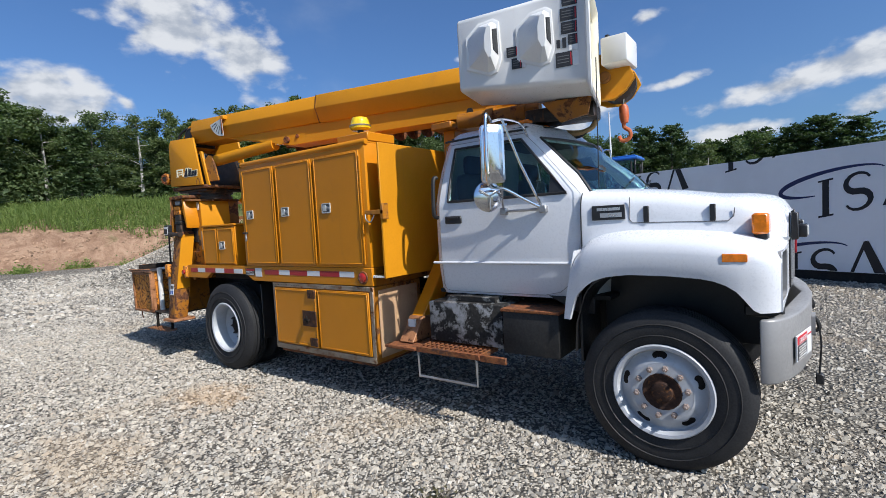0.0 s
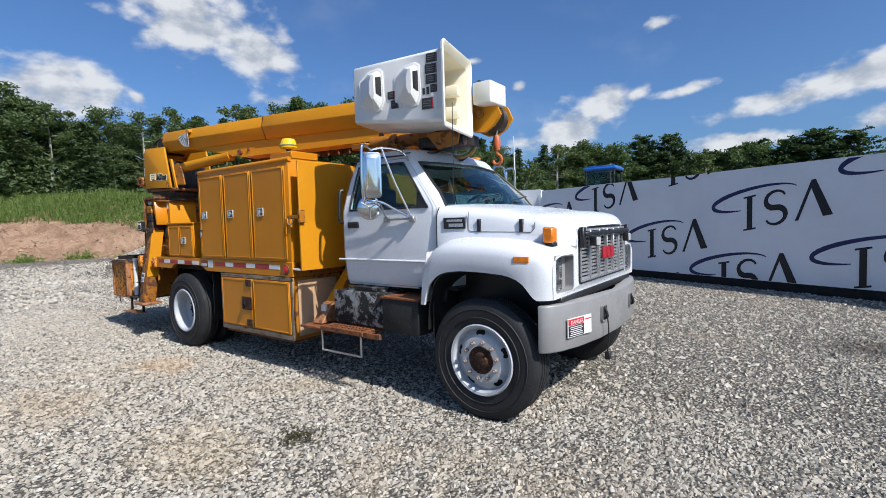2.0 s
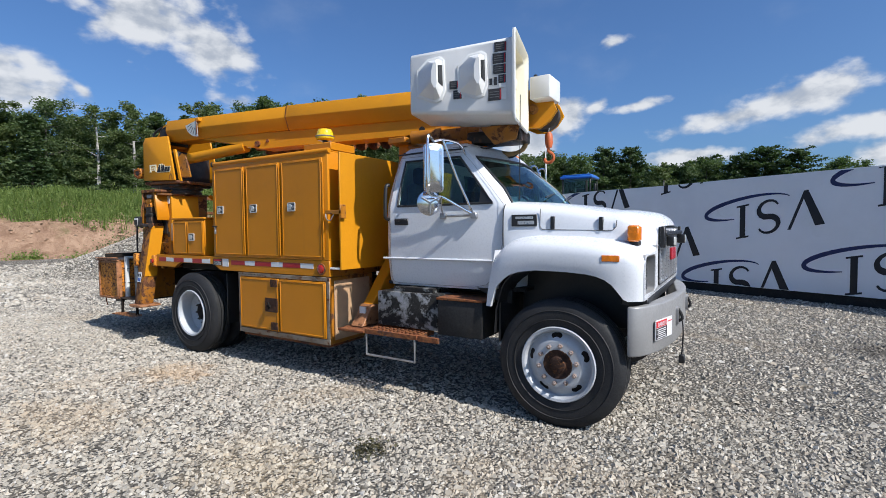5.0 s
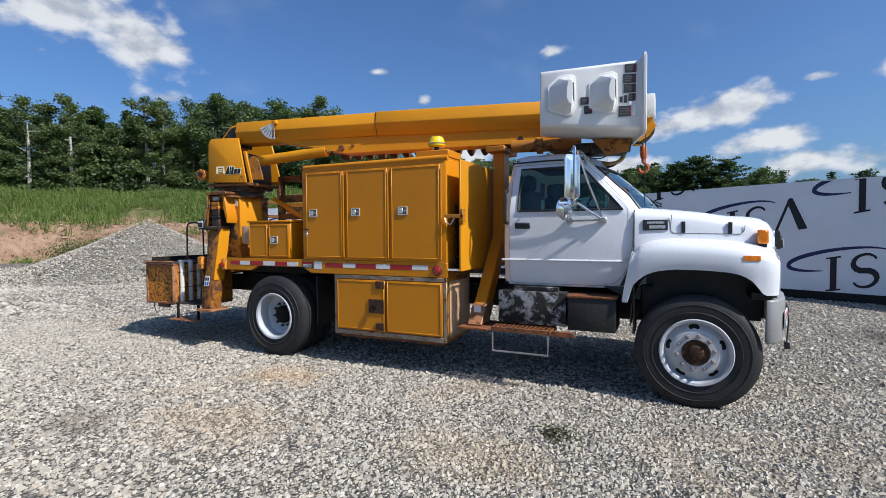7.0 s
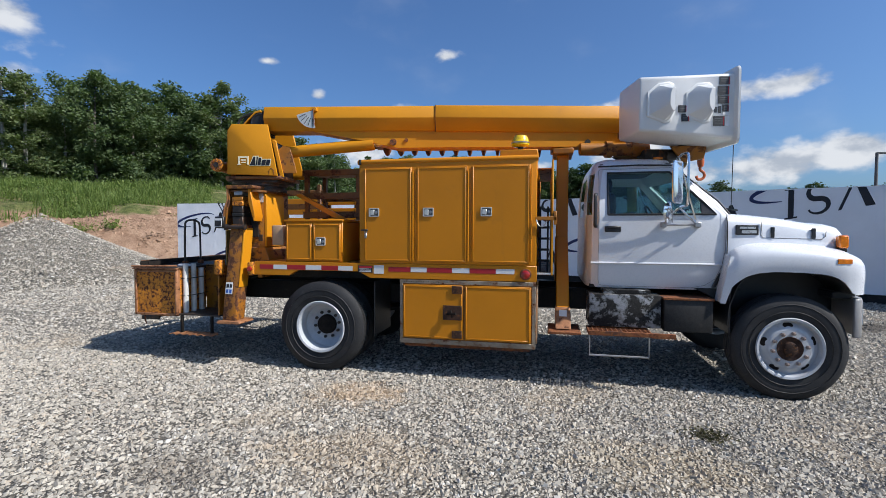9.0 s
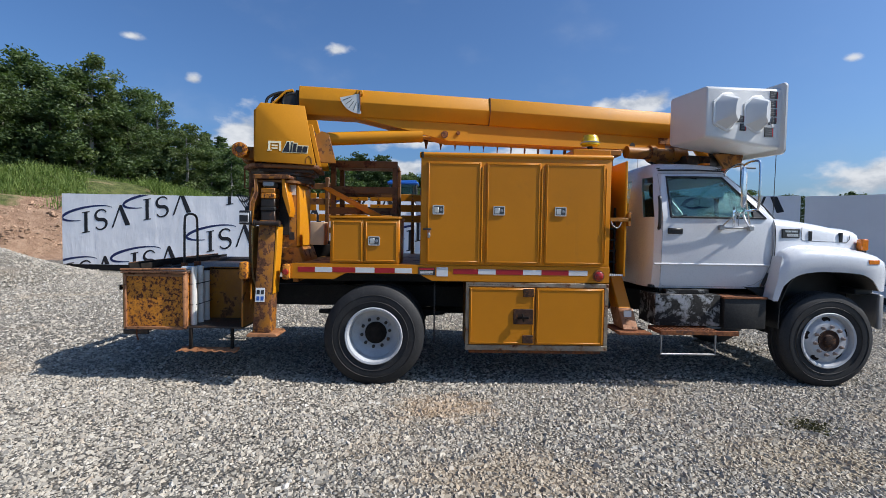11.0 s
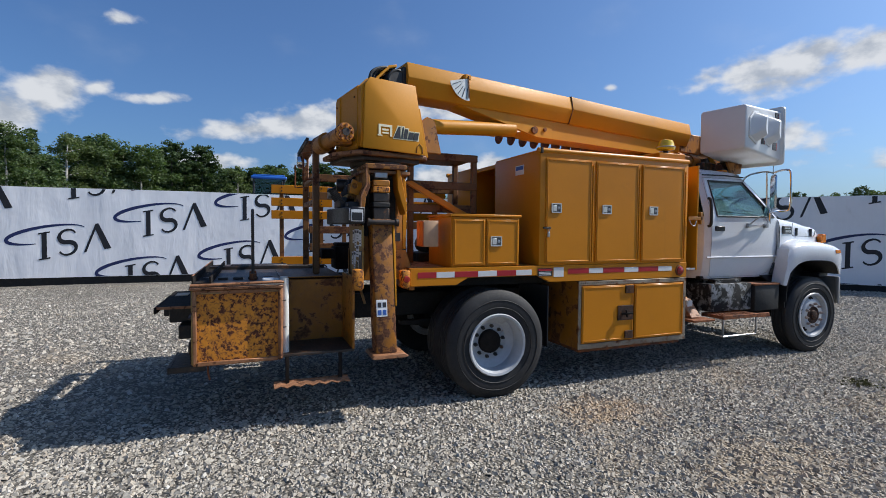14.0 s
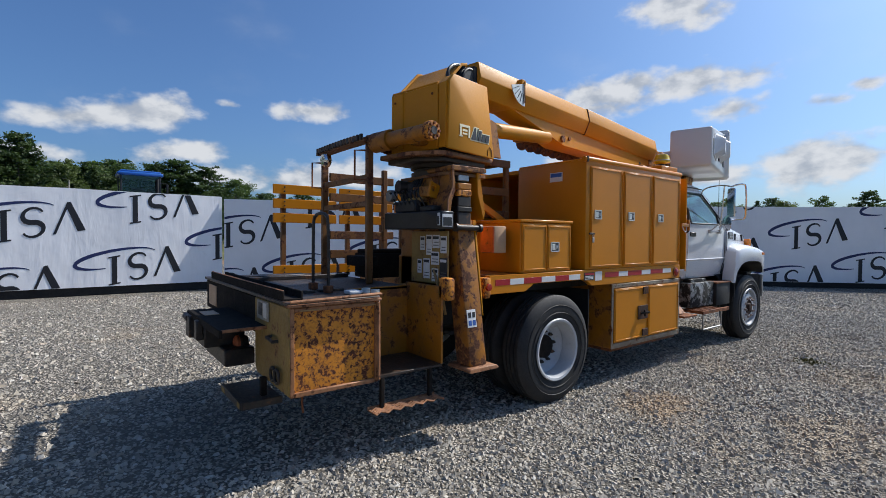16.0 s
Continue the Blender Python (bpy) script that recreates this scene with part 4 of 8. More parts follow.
part("headliner", box(3.12, 3.85, 0.42, far(0.42), 2.36, 2.37, 0.002), M_SEAT, cab)


def pane(name, cells, label):
    bm = grid_mesh([[Vector(p) for p in r] for r in rings[5:9]], close_u=True, pick=lambda i, j: j in cells)
    bmesh.ops.recalc_face_normals(bm, faces=bm.faces)
    for v in bm.verts:
        v.co += (Vector((3.6, YC, v.co.z)) - v.co).normalized() * 0.012
    ob = part(name, thick(bm, 0.005), M_GLASS, cab, label, 50)
    ob.visible_shadow = False
    return ob


cells_of = lambda s, near: {j for j in range(NR) if cell(j) in s and ((j < NH - 1) == near)}
pane("side_window", cells_of(SIDEGLASS, True), "dark-tinted door window")
pane("side_window", cells_of(SIDEGLASS, False), "dark-tinted door window")
pane("windshield", cells_of(SHIELD, True) | cells_of(SHIELD, False), "curved windshield")
pane("rear_window", cells_of(BACKGLASS, True) | cells_of(BACKGLASS, False), "rear cab window")
pane("rear_window", cells_of(QUARTER, True), "rear corner window")
pane("rear_window", cells_of(QUARTER, False), "rear corner window")


def ring_pt(c, z, near=True, out=0.004):
    x, y = cab_ring(z)[c]
    return Vector((x, y - out, z)) if near else Vector((x, far(y - out), z))


def seal(name, pts, r, mat=M_BLACK):
    return part(name, tube(pts, r, 6), mat, cab)


for near in (True, False):
    up = [ring_pt(7, z, near) for z in (1.81, 1.95, 2.10, 2.265)]
    topl = [ring_pt(c, 2.265, near) for c in (8, 9, 10)]
    dn = [ring_pt(10, z, near) for z in (2.10, 1.95, 1.81)]
    bt_ = [ring_pt(c, 1.81, near) for c in (9, 8, 7)]
    seal("window_seal", up + topl + dn + bt_, 0.011)
    # front corner panel and door shut lines
    side = (lambda y: y) if near else far
    tri = [(4.10, 1.815), (4.10, 1.955), (4.235, 1.815)]
    a, c = side(cab_ring(1.83)[9][1] - 0.004), side(cab_ring(1.83)[9][1] + 0.03)
    bm = prism(tri, "y", min(a, c), max(a, c))
    for v in bm.verts:
        v.co.y = v.co.y + (0.05 if near else -0.05) * (v.co.z - 1.83) / 0.13 * 0.85
    part("window_corner_panel", bm, M_BLACK, cab, "black window corner panel")
    yd = [(x, cab_ring(z)[8][1] - 0.001, z) for x, z in ((3.105, 2.29), (3.105, 1.80), (3.10, 1.5), (3.10, 1.12), (3.115, 1.065), (3.16, 1.05), (4.02, 1.05), (4.15, 1.08), (4.24, 1.15), (4.295, 1.28), (4.325, 1.45), (4.335, 1.80), (3.98, 2.18), (3.84, 2.31), (3.12, 2.305), (3.105, 2.29))]
    seal("door_seam", [(x, side(y), z) for x, y, z in yd], 0.0022, M_BUMPER)
    hz = [(x, cab_ring(1.298)[8][1] - 0.002, 1.298) for x in (3.02, 3.3, 3.7, 4.1, 4.30)]
    part("body_crease", tube([(x, side(y - 0.002), z) for x, y, z in hz], 0.011, 8), M_WHITE, cab)
seal("windshield_seal", [ring_pt(12, z) for z in (1.81, 1.95, 2.1, 2.265)] + [Vector((cab_ring(2.265)[c][0] + 0.004, cab_ring(2.265)[c][1], 2.267)) for c in (13, 14, 15)] +
     [Vector((cab_ring(2.265)[c][0] + 0.004, far(cab_ring(2.265)[c][1]), 2.267)) for c in (14, 13)] + [ring_pt(12, z, False) for z in (2.265, 2.1, 1.95, 1.81)], 0.012)
part("door_handle", joined(box(3.16, 3.325, 0.192, 0.215, 1.625, 1.69, 0.008), box(3.19, 3.30, 0.184, 0.196, 1.662, 1.682, 0.004)), M_BLACK, cab, "black door handle")
part("grab_handle", tube(curve_pts([(3.07, 0.235, 2.03), (3.06, 0.20, 2.01), (3.06, 0.185, 1.9), (3.06, 0.18, 1.76), (3.06, 0.188, 1.70), (3.07, 0.225, 1.685)]), 0.018, 8), M_BLACK, cab, "black grab handle")
part("drip_rail", tube([(3.10, 0.36, 2.335), (3.5, 0.355, 2.342), (3.85, 0.37, 2.335)], 0.009, 6), M_BLACK, cab)
for y in (0.60, 0.98, YC, far(0.98), far(0.60)):
    part("roof_lamp", joined(box(3.70, 3.80, y - 0.05, y + 0.05, 2.425, 2.455, 0.012, 2)), M_AMBER, cab, "small amber roof marker lamp")
# inside
for y in (0.62, far(0.62)):
    part("seat", joined(box(3.25, 3.75, y - 0.24, y + 0.24, 1.35, 1.50, 0.05, 3), box(3.16, 3.30, y - 0.24, y + 0.24, 1.45, 2.05, 0.05, 3), box(3.17, 3.27, y - 0.13, y + 0.13, 2.05, 2.22, 0.04, 3)), M_SEAT, cab, "dark grey cloth seat")
part("dashboard", prism([(4.0, 1.45), (4.08, 1.75), (4.2, 1.80), (4.40, 1.80), (4.40, 1.3), (4.1, 1.3)], "y", 0.36, far(0.36), bev=0.02, seg=2), M_BLACK, cab)
bm = lathe([(0.19 + 0.014 * math.cos(a), 0.014 * math.sin(a)) for a in [k * math.tau / 8 for k in range(8)]], (0, 0, 0), "x", 24, closed=True)
merge(bm, tube([(0, -0.19, 0), (0, 0.19, 0)], 0.012, 6))
merge(bm, tube([(0, 0, 0), (0.25, 0, -0.02)], 0.02, 8))
bm.transform(Matrix.Translation((3.95, far(0.64), 1.80)) @ Euler((0, radians(-28), 0)).to_matrix().to_4x4())
part("steering_wheel", bm, M_BLACK, cab)
for y0, y1 in ((0.62, 1.15), (1.20, 1.75)):
    bm = tube([(4.57, y0, 1.865), (4.47, y1, 1.93)], 0.009, 6)
    part("wiper", bm, M_BLACK, cab, "black wiper")

# ---- hood and fenders ----
H_TOP = [(4.33, 1.845), (4.6, 1.825), (4.9, 1.79), (5.15, 1.745), (5.3, 1.735), (5.40, 1.71), (5.455, 1.665), (5.485, 1.60)]
H_SIDE = [(4.33, 0.195), (4.45, 0.208), (4.7, 0.24), (5.0, 0.272), (5.3, 0.31), (5.40, 0.355), (5.455, 0.43), (5.485, 0.52)]
H_OUT = [(4.33, 0.045), (4.40, 0.025), (4.5, 0.01), (4.65, 0.002), (4.9, -0.003), (5.15, -0.001), (5.3, 0.010), (5.40, 0.034), (5.455, 0.066), (5.485, 0.105)]
H_SHELF = [(4.33, 1.34), (4.36, 1.40), (4.40, 1.44), (4.5, 1.48), (4.65, 1.50), (5.0, 1.49), (5.2, 1.47), (5.35, 1.445), (5.455, 1.41), (5.485, 1.38)]
H_LOW = [(4.33, 0.925), (4.365, 0.925), (4.39, 1.09), (4.42, 1.14), (4.47, 1.19), (4.545, 1.228), (4.69, 1.25), (4.93, 1.247), (5.13, 1.232), (5.2, 1.212), (5.268, 1.178), (5.33, 1.10), (5.372, 1.043), (5.485, 1.045)]


def hood_section(x):
    zt, ys, yo, zs, zb = (lerp(t, x) for t in (H_TOP, H_SIDE, H_OUT, H_SHELF, H_LOW))
    half = [(YC, zt), (0.95, zt - 0.002), (0.72, zt - 0.008), (ys + 0.20, zt - 0.02), (ys + 0.09, zt - 0.038), (ys + 0.03, zt - 0.07), (ys + 0.006, zt - 0.12), (ys, zt - 0.20),
            (ys, max(zs + 0.07, zb + 0.1)), (ys - 0.012, zs + 0.025), (ys + 0.45 * (yo - ys), zs + 0.005), (ys + 0.78 * (yo - ys), zs - 0.022), (yo + 0.012, zs - 0.06), (yo, zs - 0.11),
            (yo - 0.004, max(zs - 0.2, zb + 0.04)), (yo + 0.004, max(zs - 0.28, zb + 0.02)), (yo + 0.006, zb)]
    return half


hx = [4.33, 4.345, 4.365, 4.378, 4.39, 4.405, 4.44, 4.48, 4.52, 4.57, 4.63, 4.70, 4.78, 4.86, 4.94, 5.02, 5.10, 5.17, 5.23, 5.28, 5.32, 5.36, 5.39, 5.42, 5.445, 5.465, 5.485]
rows = []


def swept(x, z):
    """The fender's rear edge runs back towards its foot."""
    return x - 0.088 * max(0.0, min(1.0, (1.42 - z) / 0.47)) * max(0.0, 1 - (x - 4.33) / 0.35)


for x in hx:
    h = hood_section(x)
    rows.append([(swept(x, z), far(y), z) for y, z in h[:0:-1]] + [(swept(x, z), y, z) for y, z in h])
hood = part("hood", thick(grid_mesh(rows), 0.025), M_WHITE, truck, "white fibreglass hood with flared fenders", 50)
nose = hood_section(5.485)
outline = [(far(y), z) for y, z in nose[:0:-1]] + [(y, z) for y, z in nose]
GR = (0.55, far(0.55), 1.115, 1.625)
holes = [rounded(GR[0], GR[1], GR[2], GR[3] - 0.035, 0.03), rounded(0.16, 0.475, 1.085, 1.375, 0.035), rounded(far(0.475), far(0.16), 1.085, 1.375, 0.035)]
part("nose_panel", prism([(y, z) for y, z in outline], "x", 5.475, 5.492, holes), M_WHITE, hood, "", 40)
part("nose_backing", box(5.36, 5.37, 0.32, far(0.32), 1.02, 1.56, 0.002), M_BLACK, hood)
for y0 in (0.16, far(0.475)):
    part("lamp_recess", joined(prism(rounded(y0 - 0.004, y0 + 0.319, 1.081, 1.379, 0.038), "x", 5.41, 5.488, [rounded(y0 + 0.008, y0 + 0.307, 1.094, 1.367, 0.03)]), box(5.405, 5.42, y0, y0 + 0.315, 1.085, 1.375, 0.002)), M_BUMPER, hood, "grey headlamp recess")
    yy = y0 + 0.018 if y0 < 1 else y0 + 0.157
    for z0, z1 in ((1.195, 1.355), (1.10, 1.188)):
        part("headlamp", prism(rounded(yy, yy + 0.14, z0, z1, 0.02), "x", 5.42, 5.472, bev=0.008, seg=2), M_LENS, hood, "clear headlamp lens")
        part("reflector", prism(rounded(yy + 0.01, yy + 0.13, z0 + 0.01, z1 - 0.01, 0.02), "x", 5.412, 5.424), M_CHROME, hood)
# grille
g = part("grille", joined(prism(rounded(GR[0] + 0.002, GR[1] - 0.002, GR[2] + 0.002, GR[3] - 0.037, 0.03), "x", 5.44, 5.50, [rounded(GR[0] + 0.03, GR[1] - 0.03, GR[2] + 0.03, GR[3] - 0.065, 0.02)])), M_BLACK, hood, "black grille frame with silver bars")
for i in range(7):
    y = GR[0] + 0.035 + (GR[1] - GR[0] - 0.07) * i / 6
    part("grille_bar", box(5.468, 5.499, y - 0.010, y + 0.010, GR[2] + 0.025, GR[3] - 0.06, 0.003), M_GRILLE, g)
z = GR[2] + 0.042
while z < GR[3] - 0.07:
    part("grille_slat", prism([(5.466, z - 0.008), (5.490, z - 0.011), (5.494, z), (5.488, z + 0.005), (5.466, z + 0.006)], "y", GR[0] + 0.03, GR[1] - 0.03), M_GRILLE, g)
    z += 0.0315
part("grille_trim", prism(rounded(GR[0] + 0.016, GR[1] - 0.016, GR[2] + 0.016, GR[3] - 0.051, 0.02), "x", 5.49, 5.506, [rounded(GR[0] + 0.034, GR[1] - 0.034, GR[2] + 0.034, GR[3] - 0.069, 0.015)]), M_GRILLE, g, "dull silver inner grille frame")
for y in (1.045, 1.16, 1.275):
    part("grille_emblem", prism(rounded(y, y + 0.095, 1.295, 1.40, 0.012), "x", 5.495, 5.512, bev=0.003), M_RED, g, "red plain emblem block")
bar = part("light_bar", joined(box(5.515, 5.55, 0.58, far(0.58), 1.515, 1.55, 0.006), box(5.505, 5.54, 0.545, 0.60, 1.42, 1.59, 0.006), box(5.505, 5.54, far(0.60), far(0.545), 1.42, 1.59, 0.006)), M_BLACK, hood, "black bracket bar across the grille")
for y in (0.76, far(0.70)):
    part("spot_lamp", prism(rounded(y - 0.05, y + 0.05, 1.425, 1.51, 0.015), "x", 5.52, 5.575, bev=0.006, seg=2), M_BLACK, bar)
    part("spot_lens", prism(rounded(y - 0.042, y + 0.042, 1.433, 1.502, 0.012), "x", 5.572, 5.582, bev=0.003), M_SILV, bar, "clear spot lamp lens")
# badge, vents, lamps on both sides
for s in (False, True):
    m = far if s else (lambda y: y)

    def sbox(x0, x1, y0, y1, z0, z1, b=0.003):
        a, c = m(y0), m(y1)
        return box(x0, x1, min(a, c), max(a, c), z0, z1, b)
    part("badge", prism([(4.415, m(0.193)), (4.63, m(0.222)), (4.63, m(0.25)), (4.415, m(0.22))], "z", 1.60, 1.70, bev=0.003), M_BLACK, hood, "black name badge with plain light bars")
    part("badge_bar", prism([(4.45, m(0.1955)), (4.60, m(0.2157)), (4.60, m(0.222)), (4.45, m(0.202))], "z", 1.663, 1.683), M_GRILLE, hood)
    part("badge_bar", prism([(4.47, m(0.1982)), (4.61, m(0.2171)), (4.61, m(0.223)), (4.47, m(0.204))], "z", 1.617, 1.647), M_GRILLE, hood)
    part("hood_latch", sbox(4.745, 4.777, 0.232, 0.26, 1.575, 1.68), M_BLACK, hood, "black rubber hood latch")
    part("hood_latch", sbox(5.125, 5.157, 0.276, 0.305, 1.565, 1.67), M_BLACK, hood, "black rubber hood latch")
    ys_ = lambda x: lerp(H_SIDE, x) - 0.001
    seam = [(4.66, ys_(4.66), 1.745), (4.655, ys_(4.655), 1.60), (4.675, ys_(4.675), 1.573), (5.22, ys_(5.22), 1.56), (5.25, ys_(5.25), 1.59), (5.255, ys_(5.25), 1.64)]
    part("hood_seam", tube([(x, m(y), z) for x, y, z in seam], 0.0032, 5), M_POLE, hood)
    gap = [(4.338, 0.192, 1.40), (4.338, 0.190, 1.55), (4.338, 0.194, 1.68), (4.338, 0.208, 1.75), (4.338, 0.24, 1.795), (4.338, 0.34, 1.825)]
    part("cowl_gap", tube([(x, m(y), z) for x, y, z in gap], 0.005, 5), M_BLACK, hood)
    part("turn_lamp", joined(sbox(5.345, 5.43, 0.245, 0.33, 1.475, 1.60, 0.012)), M_AMBER, hood, "amber turn lamp")
    part("lamp_foot", sbox(5.355, 5.42, 0.27, 0.35, 1.445, 1.478), M_BLACK, hood)
    part("side_marker", prism([(5.212, m(lerp(H_OUT, 5.212) - 0.007)), (5.335, m(lerp(H_OUT, 5.335) - 0.010)), (5.335, m(0.08)), (5.212, m(0.08))], "z", 1.335, 1.381, bev=0.003), M_AMBER, hood, "amber side marker")
    rows = [[(swept(4.33, z) + 0.003, m(y), z) for y in (0.05 + 0.01 * (z < 1.0), 0.13, 0.212)] for z in (0.935, 1.05, 1.15, 1.25, 1.34, 1.40)]
    part("fender_return", thick(grid_mesh(rows), 0.006), M_WHITE, hood)
    # wheel house
    arch = [(x, lerp(H_LOW, x) + 0.006) for x in (4.365, 4.39, 4.42, 4.47, 4.55, 4.65, 4.8, 4.95, 5.1, 5.22, 5.31, 5.37)]
    arch = [(4.31, 0.70), (4.325, 0.90)] + arch[1:]
    rows = [[(x, m(y + (lerp(H_OUT, x) + 0.018 if y == 0 else 0)), z) for x, z in arch] for y in (0, 0.5)]
    part("wheel_house", thick(grid_mesh(rows), 0.008), M_BLACK, hood)
    part("splash_panel", sbox(4.40, 5.40, 0.50, 0.515, 0.75, 1.5), M_BLACK, hood)
    part("rear_splash", sbox(4.335, 4.355, 0.10, 0.5, 0.62, 1.36), M_BLACK, hood)


def bowed(ob, reach):
    """Bends the front end forward towards the truck's middle."""
    for v in ob.data.vertices:
        x, y, z = v.co
        v.co.x += reach * max(0.0, 1 - ((y - YC) / 0.95) ** 2) * max(0.0, min(1.0, (x - 5.15) / 0.3))


for ob in (hood, *hood.children_recursive):
    bowed(ob, 0.062)
part("cowl_lower", prism([(4.05, 1.05), (4.40, 1.05), (4.40, 0.93), (4.28, 0.93)], "y", 0.24, 0.27, bev=0.005), M_BLACK, truck)
part("cowl_strap", prism([(4.21, 1.06), (4.245, 1.06), (4.30, 1.19), (4.285, 1.22)], "y", 0.205, 0.235, bev=0.004), M_BLACK, truck)
part("antenna", tube([(4.42, 0.36, 1.84), (4.43, 0.36, 2.75)], 0.004, 5), M_BLACK, truck, "thin whip antenna")

# bumper
plan = [(5.385, 0.045), (5.43, 0.055), (5.47, 0.09), (5.525, 0.20), (5.57, 0.40), (5.60, 0.75), (5.61, YC)]
full = plan + [(x, far(y)) for x, y in plan[-2::-1]]
inner = [(x - 0.06, y) for x, y in [(5.39, 0.07)] + [(p[0], max(p[1], 0.08)) for p in plan[2:]]]
ring = full + [(x, far(y)) for x, y in inner][0:0] + [(x, y) for x, y in [(5.385, far(0.09)), (5.41, far(0.10)), (5.46, far(0.23)), (5.545, YC), (5.46, 0.23), (5.41, 0.10), (5.385, 0.09)]]
bp = part("front_bumper", prism(ring, "z", 0.635, 1.005, bev=0.018, seg=2), M_BUMPER, truck, "grey painted steel bumper", 45)
for y in (0.80, far(0.80)):
    part("tow_opening", prism(rounded(y - 0.055, y + 0.055, 0.78, 0.92, 0.02), "x", 5.60, 5.6215, [rounded(y - 0.045, y + 0.045, 0.79, 0.91, 0.015)]), M_BUMPER, bp)
    # black plate puts the opening's inner shade on the bumper face
    part("tow_hole", prism(rounded(y - 0.047, y + 0.047, 0.788, 0.912, 0.015), "x", 5.60, 5.619), M_BLACK, bp, "black plate for the shaded tow-hook opening")
    part("tow_hook", tube(curve_pts([(5.612, y, 0.90), (5.635, y, 0.86), (5.64, y, 0.82), (5.61, y, 0.80)]), 0.012, 8), M_DARK, bp)
part("pull_cord", tube(curve_pts([(5.64, 0.80, 0.83), (5.65, 0.80, 0.72), (5.645, 0.81, 0.60), (5.64, 0.80, 0.52)]), 0.006, 6), M_BLACK, bp)
part("cord_plug", box(5.62, 5.665, 0.78, 0.82, 0.45, 0.52, 0.006), M_BLACK, bp)
for ob in (bp, *bp.children):
    bowed(ob, 0.05)
lab = part("danger_sign", box(5.598, 5.606, 0.225, 0.55, 0.735, 0.885, 0.001), M_SIGN, bp, "white warning sign with red heading bar")
lab.matrix_basis = Matrix.Translation((5.588, 0.39, 0)) @ Matrix.Rotation(radians(-13.5), 4, "Z") @ Matrix.Translation((-5.6, -0.39, 0))
for nm, y0, y1, z0, z1, mm in (("sign_heading", 0.232, 0.44, 0.83, 0.878, M_SIGNR), ("sign_text_panel", 0.232, 0.44, 0.742, 0.826, M_SIGNB), ("sign_red_note", 0.46, 0.54, 0.85, 0.858, M_SIGNR)):
    ob = part(nm, box(5.6055, 5.6085, y0, y1, z0, z1, 0.0005), mm, bp)
    ob.matrix_basis = lab.matrix_basis.copy()
for i in range(5):
    ob = part("sign_text_bar", box(5.608, 5.6095, 0.25 + 0.012 * (i % 2), 0.425 - 0.01 * (i % 3), 0.751 + 0.0148 * i, 0.757 + 0.0148 * i, 0.0), M_SIGN, bp)
    ob.matrix_basis = lab.matrix_basis.copy()


def lettering(name, text, height, m, material, parent):
    """Words set in the built-in font, upright and as wide as they come."""
    cu = bpy.data.curves.new(name, "FONT")
    cu.body, cu.size, cu.extrude, cu.align_x = text, height, 0.0006, "CENTER"
    tmp = bpy.data.objects.new(name, cu)
    me = bpy.data.meshes.new_from_object(tmp)
    bpy.data.objects.remove(tmp)
    bm = bmesh.new()
    bm.from_mesh(me)
    bm.transform(m)
    return part(name, bm, material, parent)


facing = Matrix(((0, 0, 1, 5.6095), (1, 0, 0, 0.345), (0, 1, 0, 0.838), (0, 0, 0, 1)))
ob = lettering("sign_word", "DANGER", 0.042, facing, M_SIGN, bp)
ob.matrix_basis = lab.matrix_basis.copy()
part("bumper_bracket", box(5.1, 5.5, 0.85, 0.95, 0.72, 0.92), M_DARK, truck)
part("under_radiator", box(5.30, 5.50, 0.25, far(0.25), 0.98, 1.05, 0.01), M_BLACK, truck)

# boxes and step below the cab
part("side_box", box(3.005, 3.715, 0.11, 0.52, 0.635, 0.975, 0.012, 2), M_PEEL, truck, "box with peeling black paint over bare metal")
part("side_box_bracket", box(3.15, 3.62, 0.18, 0.45, 0.975, 1.02, 0.004), M_PEEL, truck)
part("battery_box", box(3.735, 4.19, 0.075, 0.52, 0.615, 0.945, 0.012, 2), M_DARK, truck, "dark battery box with rusty edges")
part("battery_lid", box(3.725, 4.20, 0.065, 0.53, 0.94, 0.962, 0.004), M_RUST, truck)
stp = part("cab_step", joined(box(2.985, 3.60, -0.075, -0.05, 0.575, 0.62, 0.003), box(2.985, 3.60, 0.20, 0.225, 0.575, 0.62, 0.003), box(2.985, 3.0, -0.052, 0.202, 0.578, 0.618, 0.002), box(3.585, 3.60, -0.052, 0.202, 0.578, 0.618, 0.002)), M_RUST, truck, "rusty steel grating step")
for i in range(1, 13):
    part("grating_bar", box(2.987 + i * 0.047, 2.997 + i * 0.047, -0.05, 0.2, 0.59, 0.618, 0.0), M_RUST, stp)
for y in (0.0, 0.06, 0.12):
    part("grating_rod", box(2.99, 3.59, y, y + 0.008, 0.606, 0.6195, 0.0), M_RUST, stp)
part("step_side", box(3.6, 3.82, -0.06, -0.03, 0.565, 0.615, 0.003), M_RUST, stp)
part("step_loop", tube([(3.0, -0.06, 0.58), (3.0, -0.06, 0.37), (3.57, -0.06, 0.37), (3.57, -0.06, 0.58)], 0.011, 8), M_STEEL, stp, "bent steel rod lower step")

# front outrigger
leg = part("front_outrigger", prism([(0.10, 0.60), (0.36, 0.60), (1.16, 1.55), (1.16, 2.62), (0.94, 2.62), (0.92, 1.56)], "x", 2.67, 2.81, bev=0.01), M_YEL, truck, "slanted yellow outrigger leg and boom rest post")
part("worn_foot_end", prism([(0.085, 0.59), (0.37, 0.59), (0.52, 0.78), (0.25, 0.80)], "x", 2.66, 2.82, bev=0.006), M_RIM, leg, "scraped paint at the leg's end")
part("foot_plate", box(2.58, 2.92, -0.02, 0.46, 0.555, 0.58, 0.004), M_RUST, leg, "rusty foot plate")
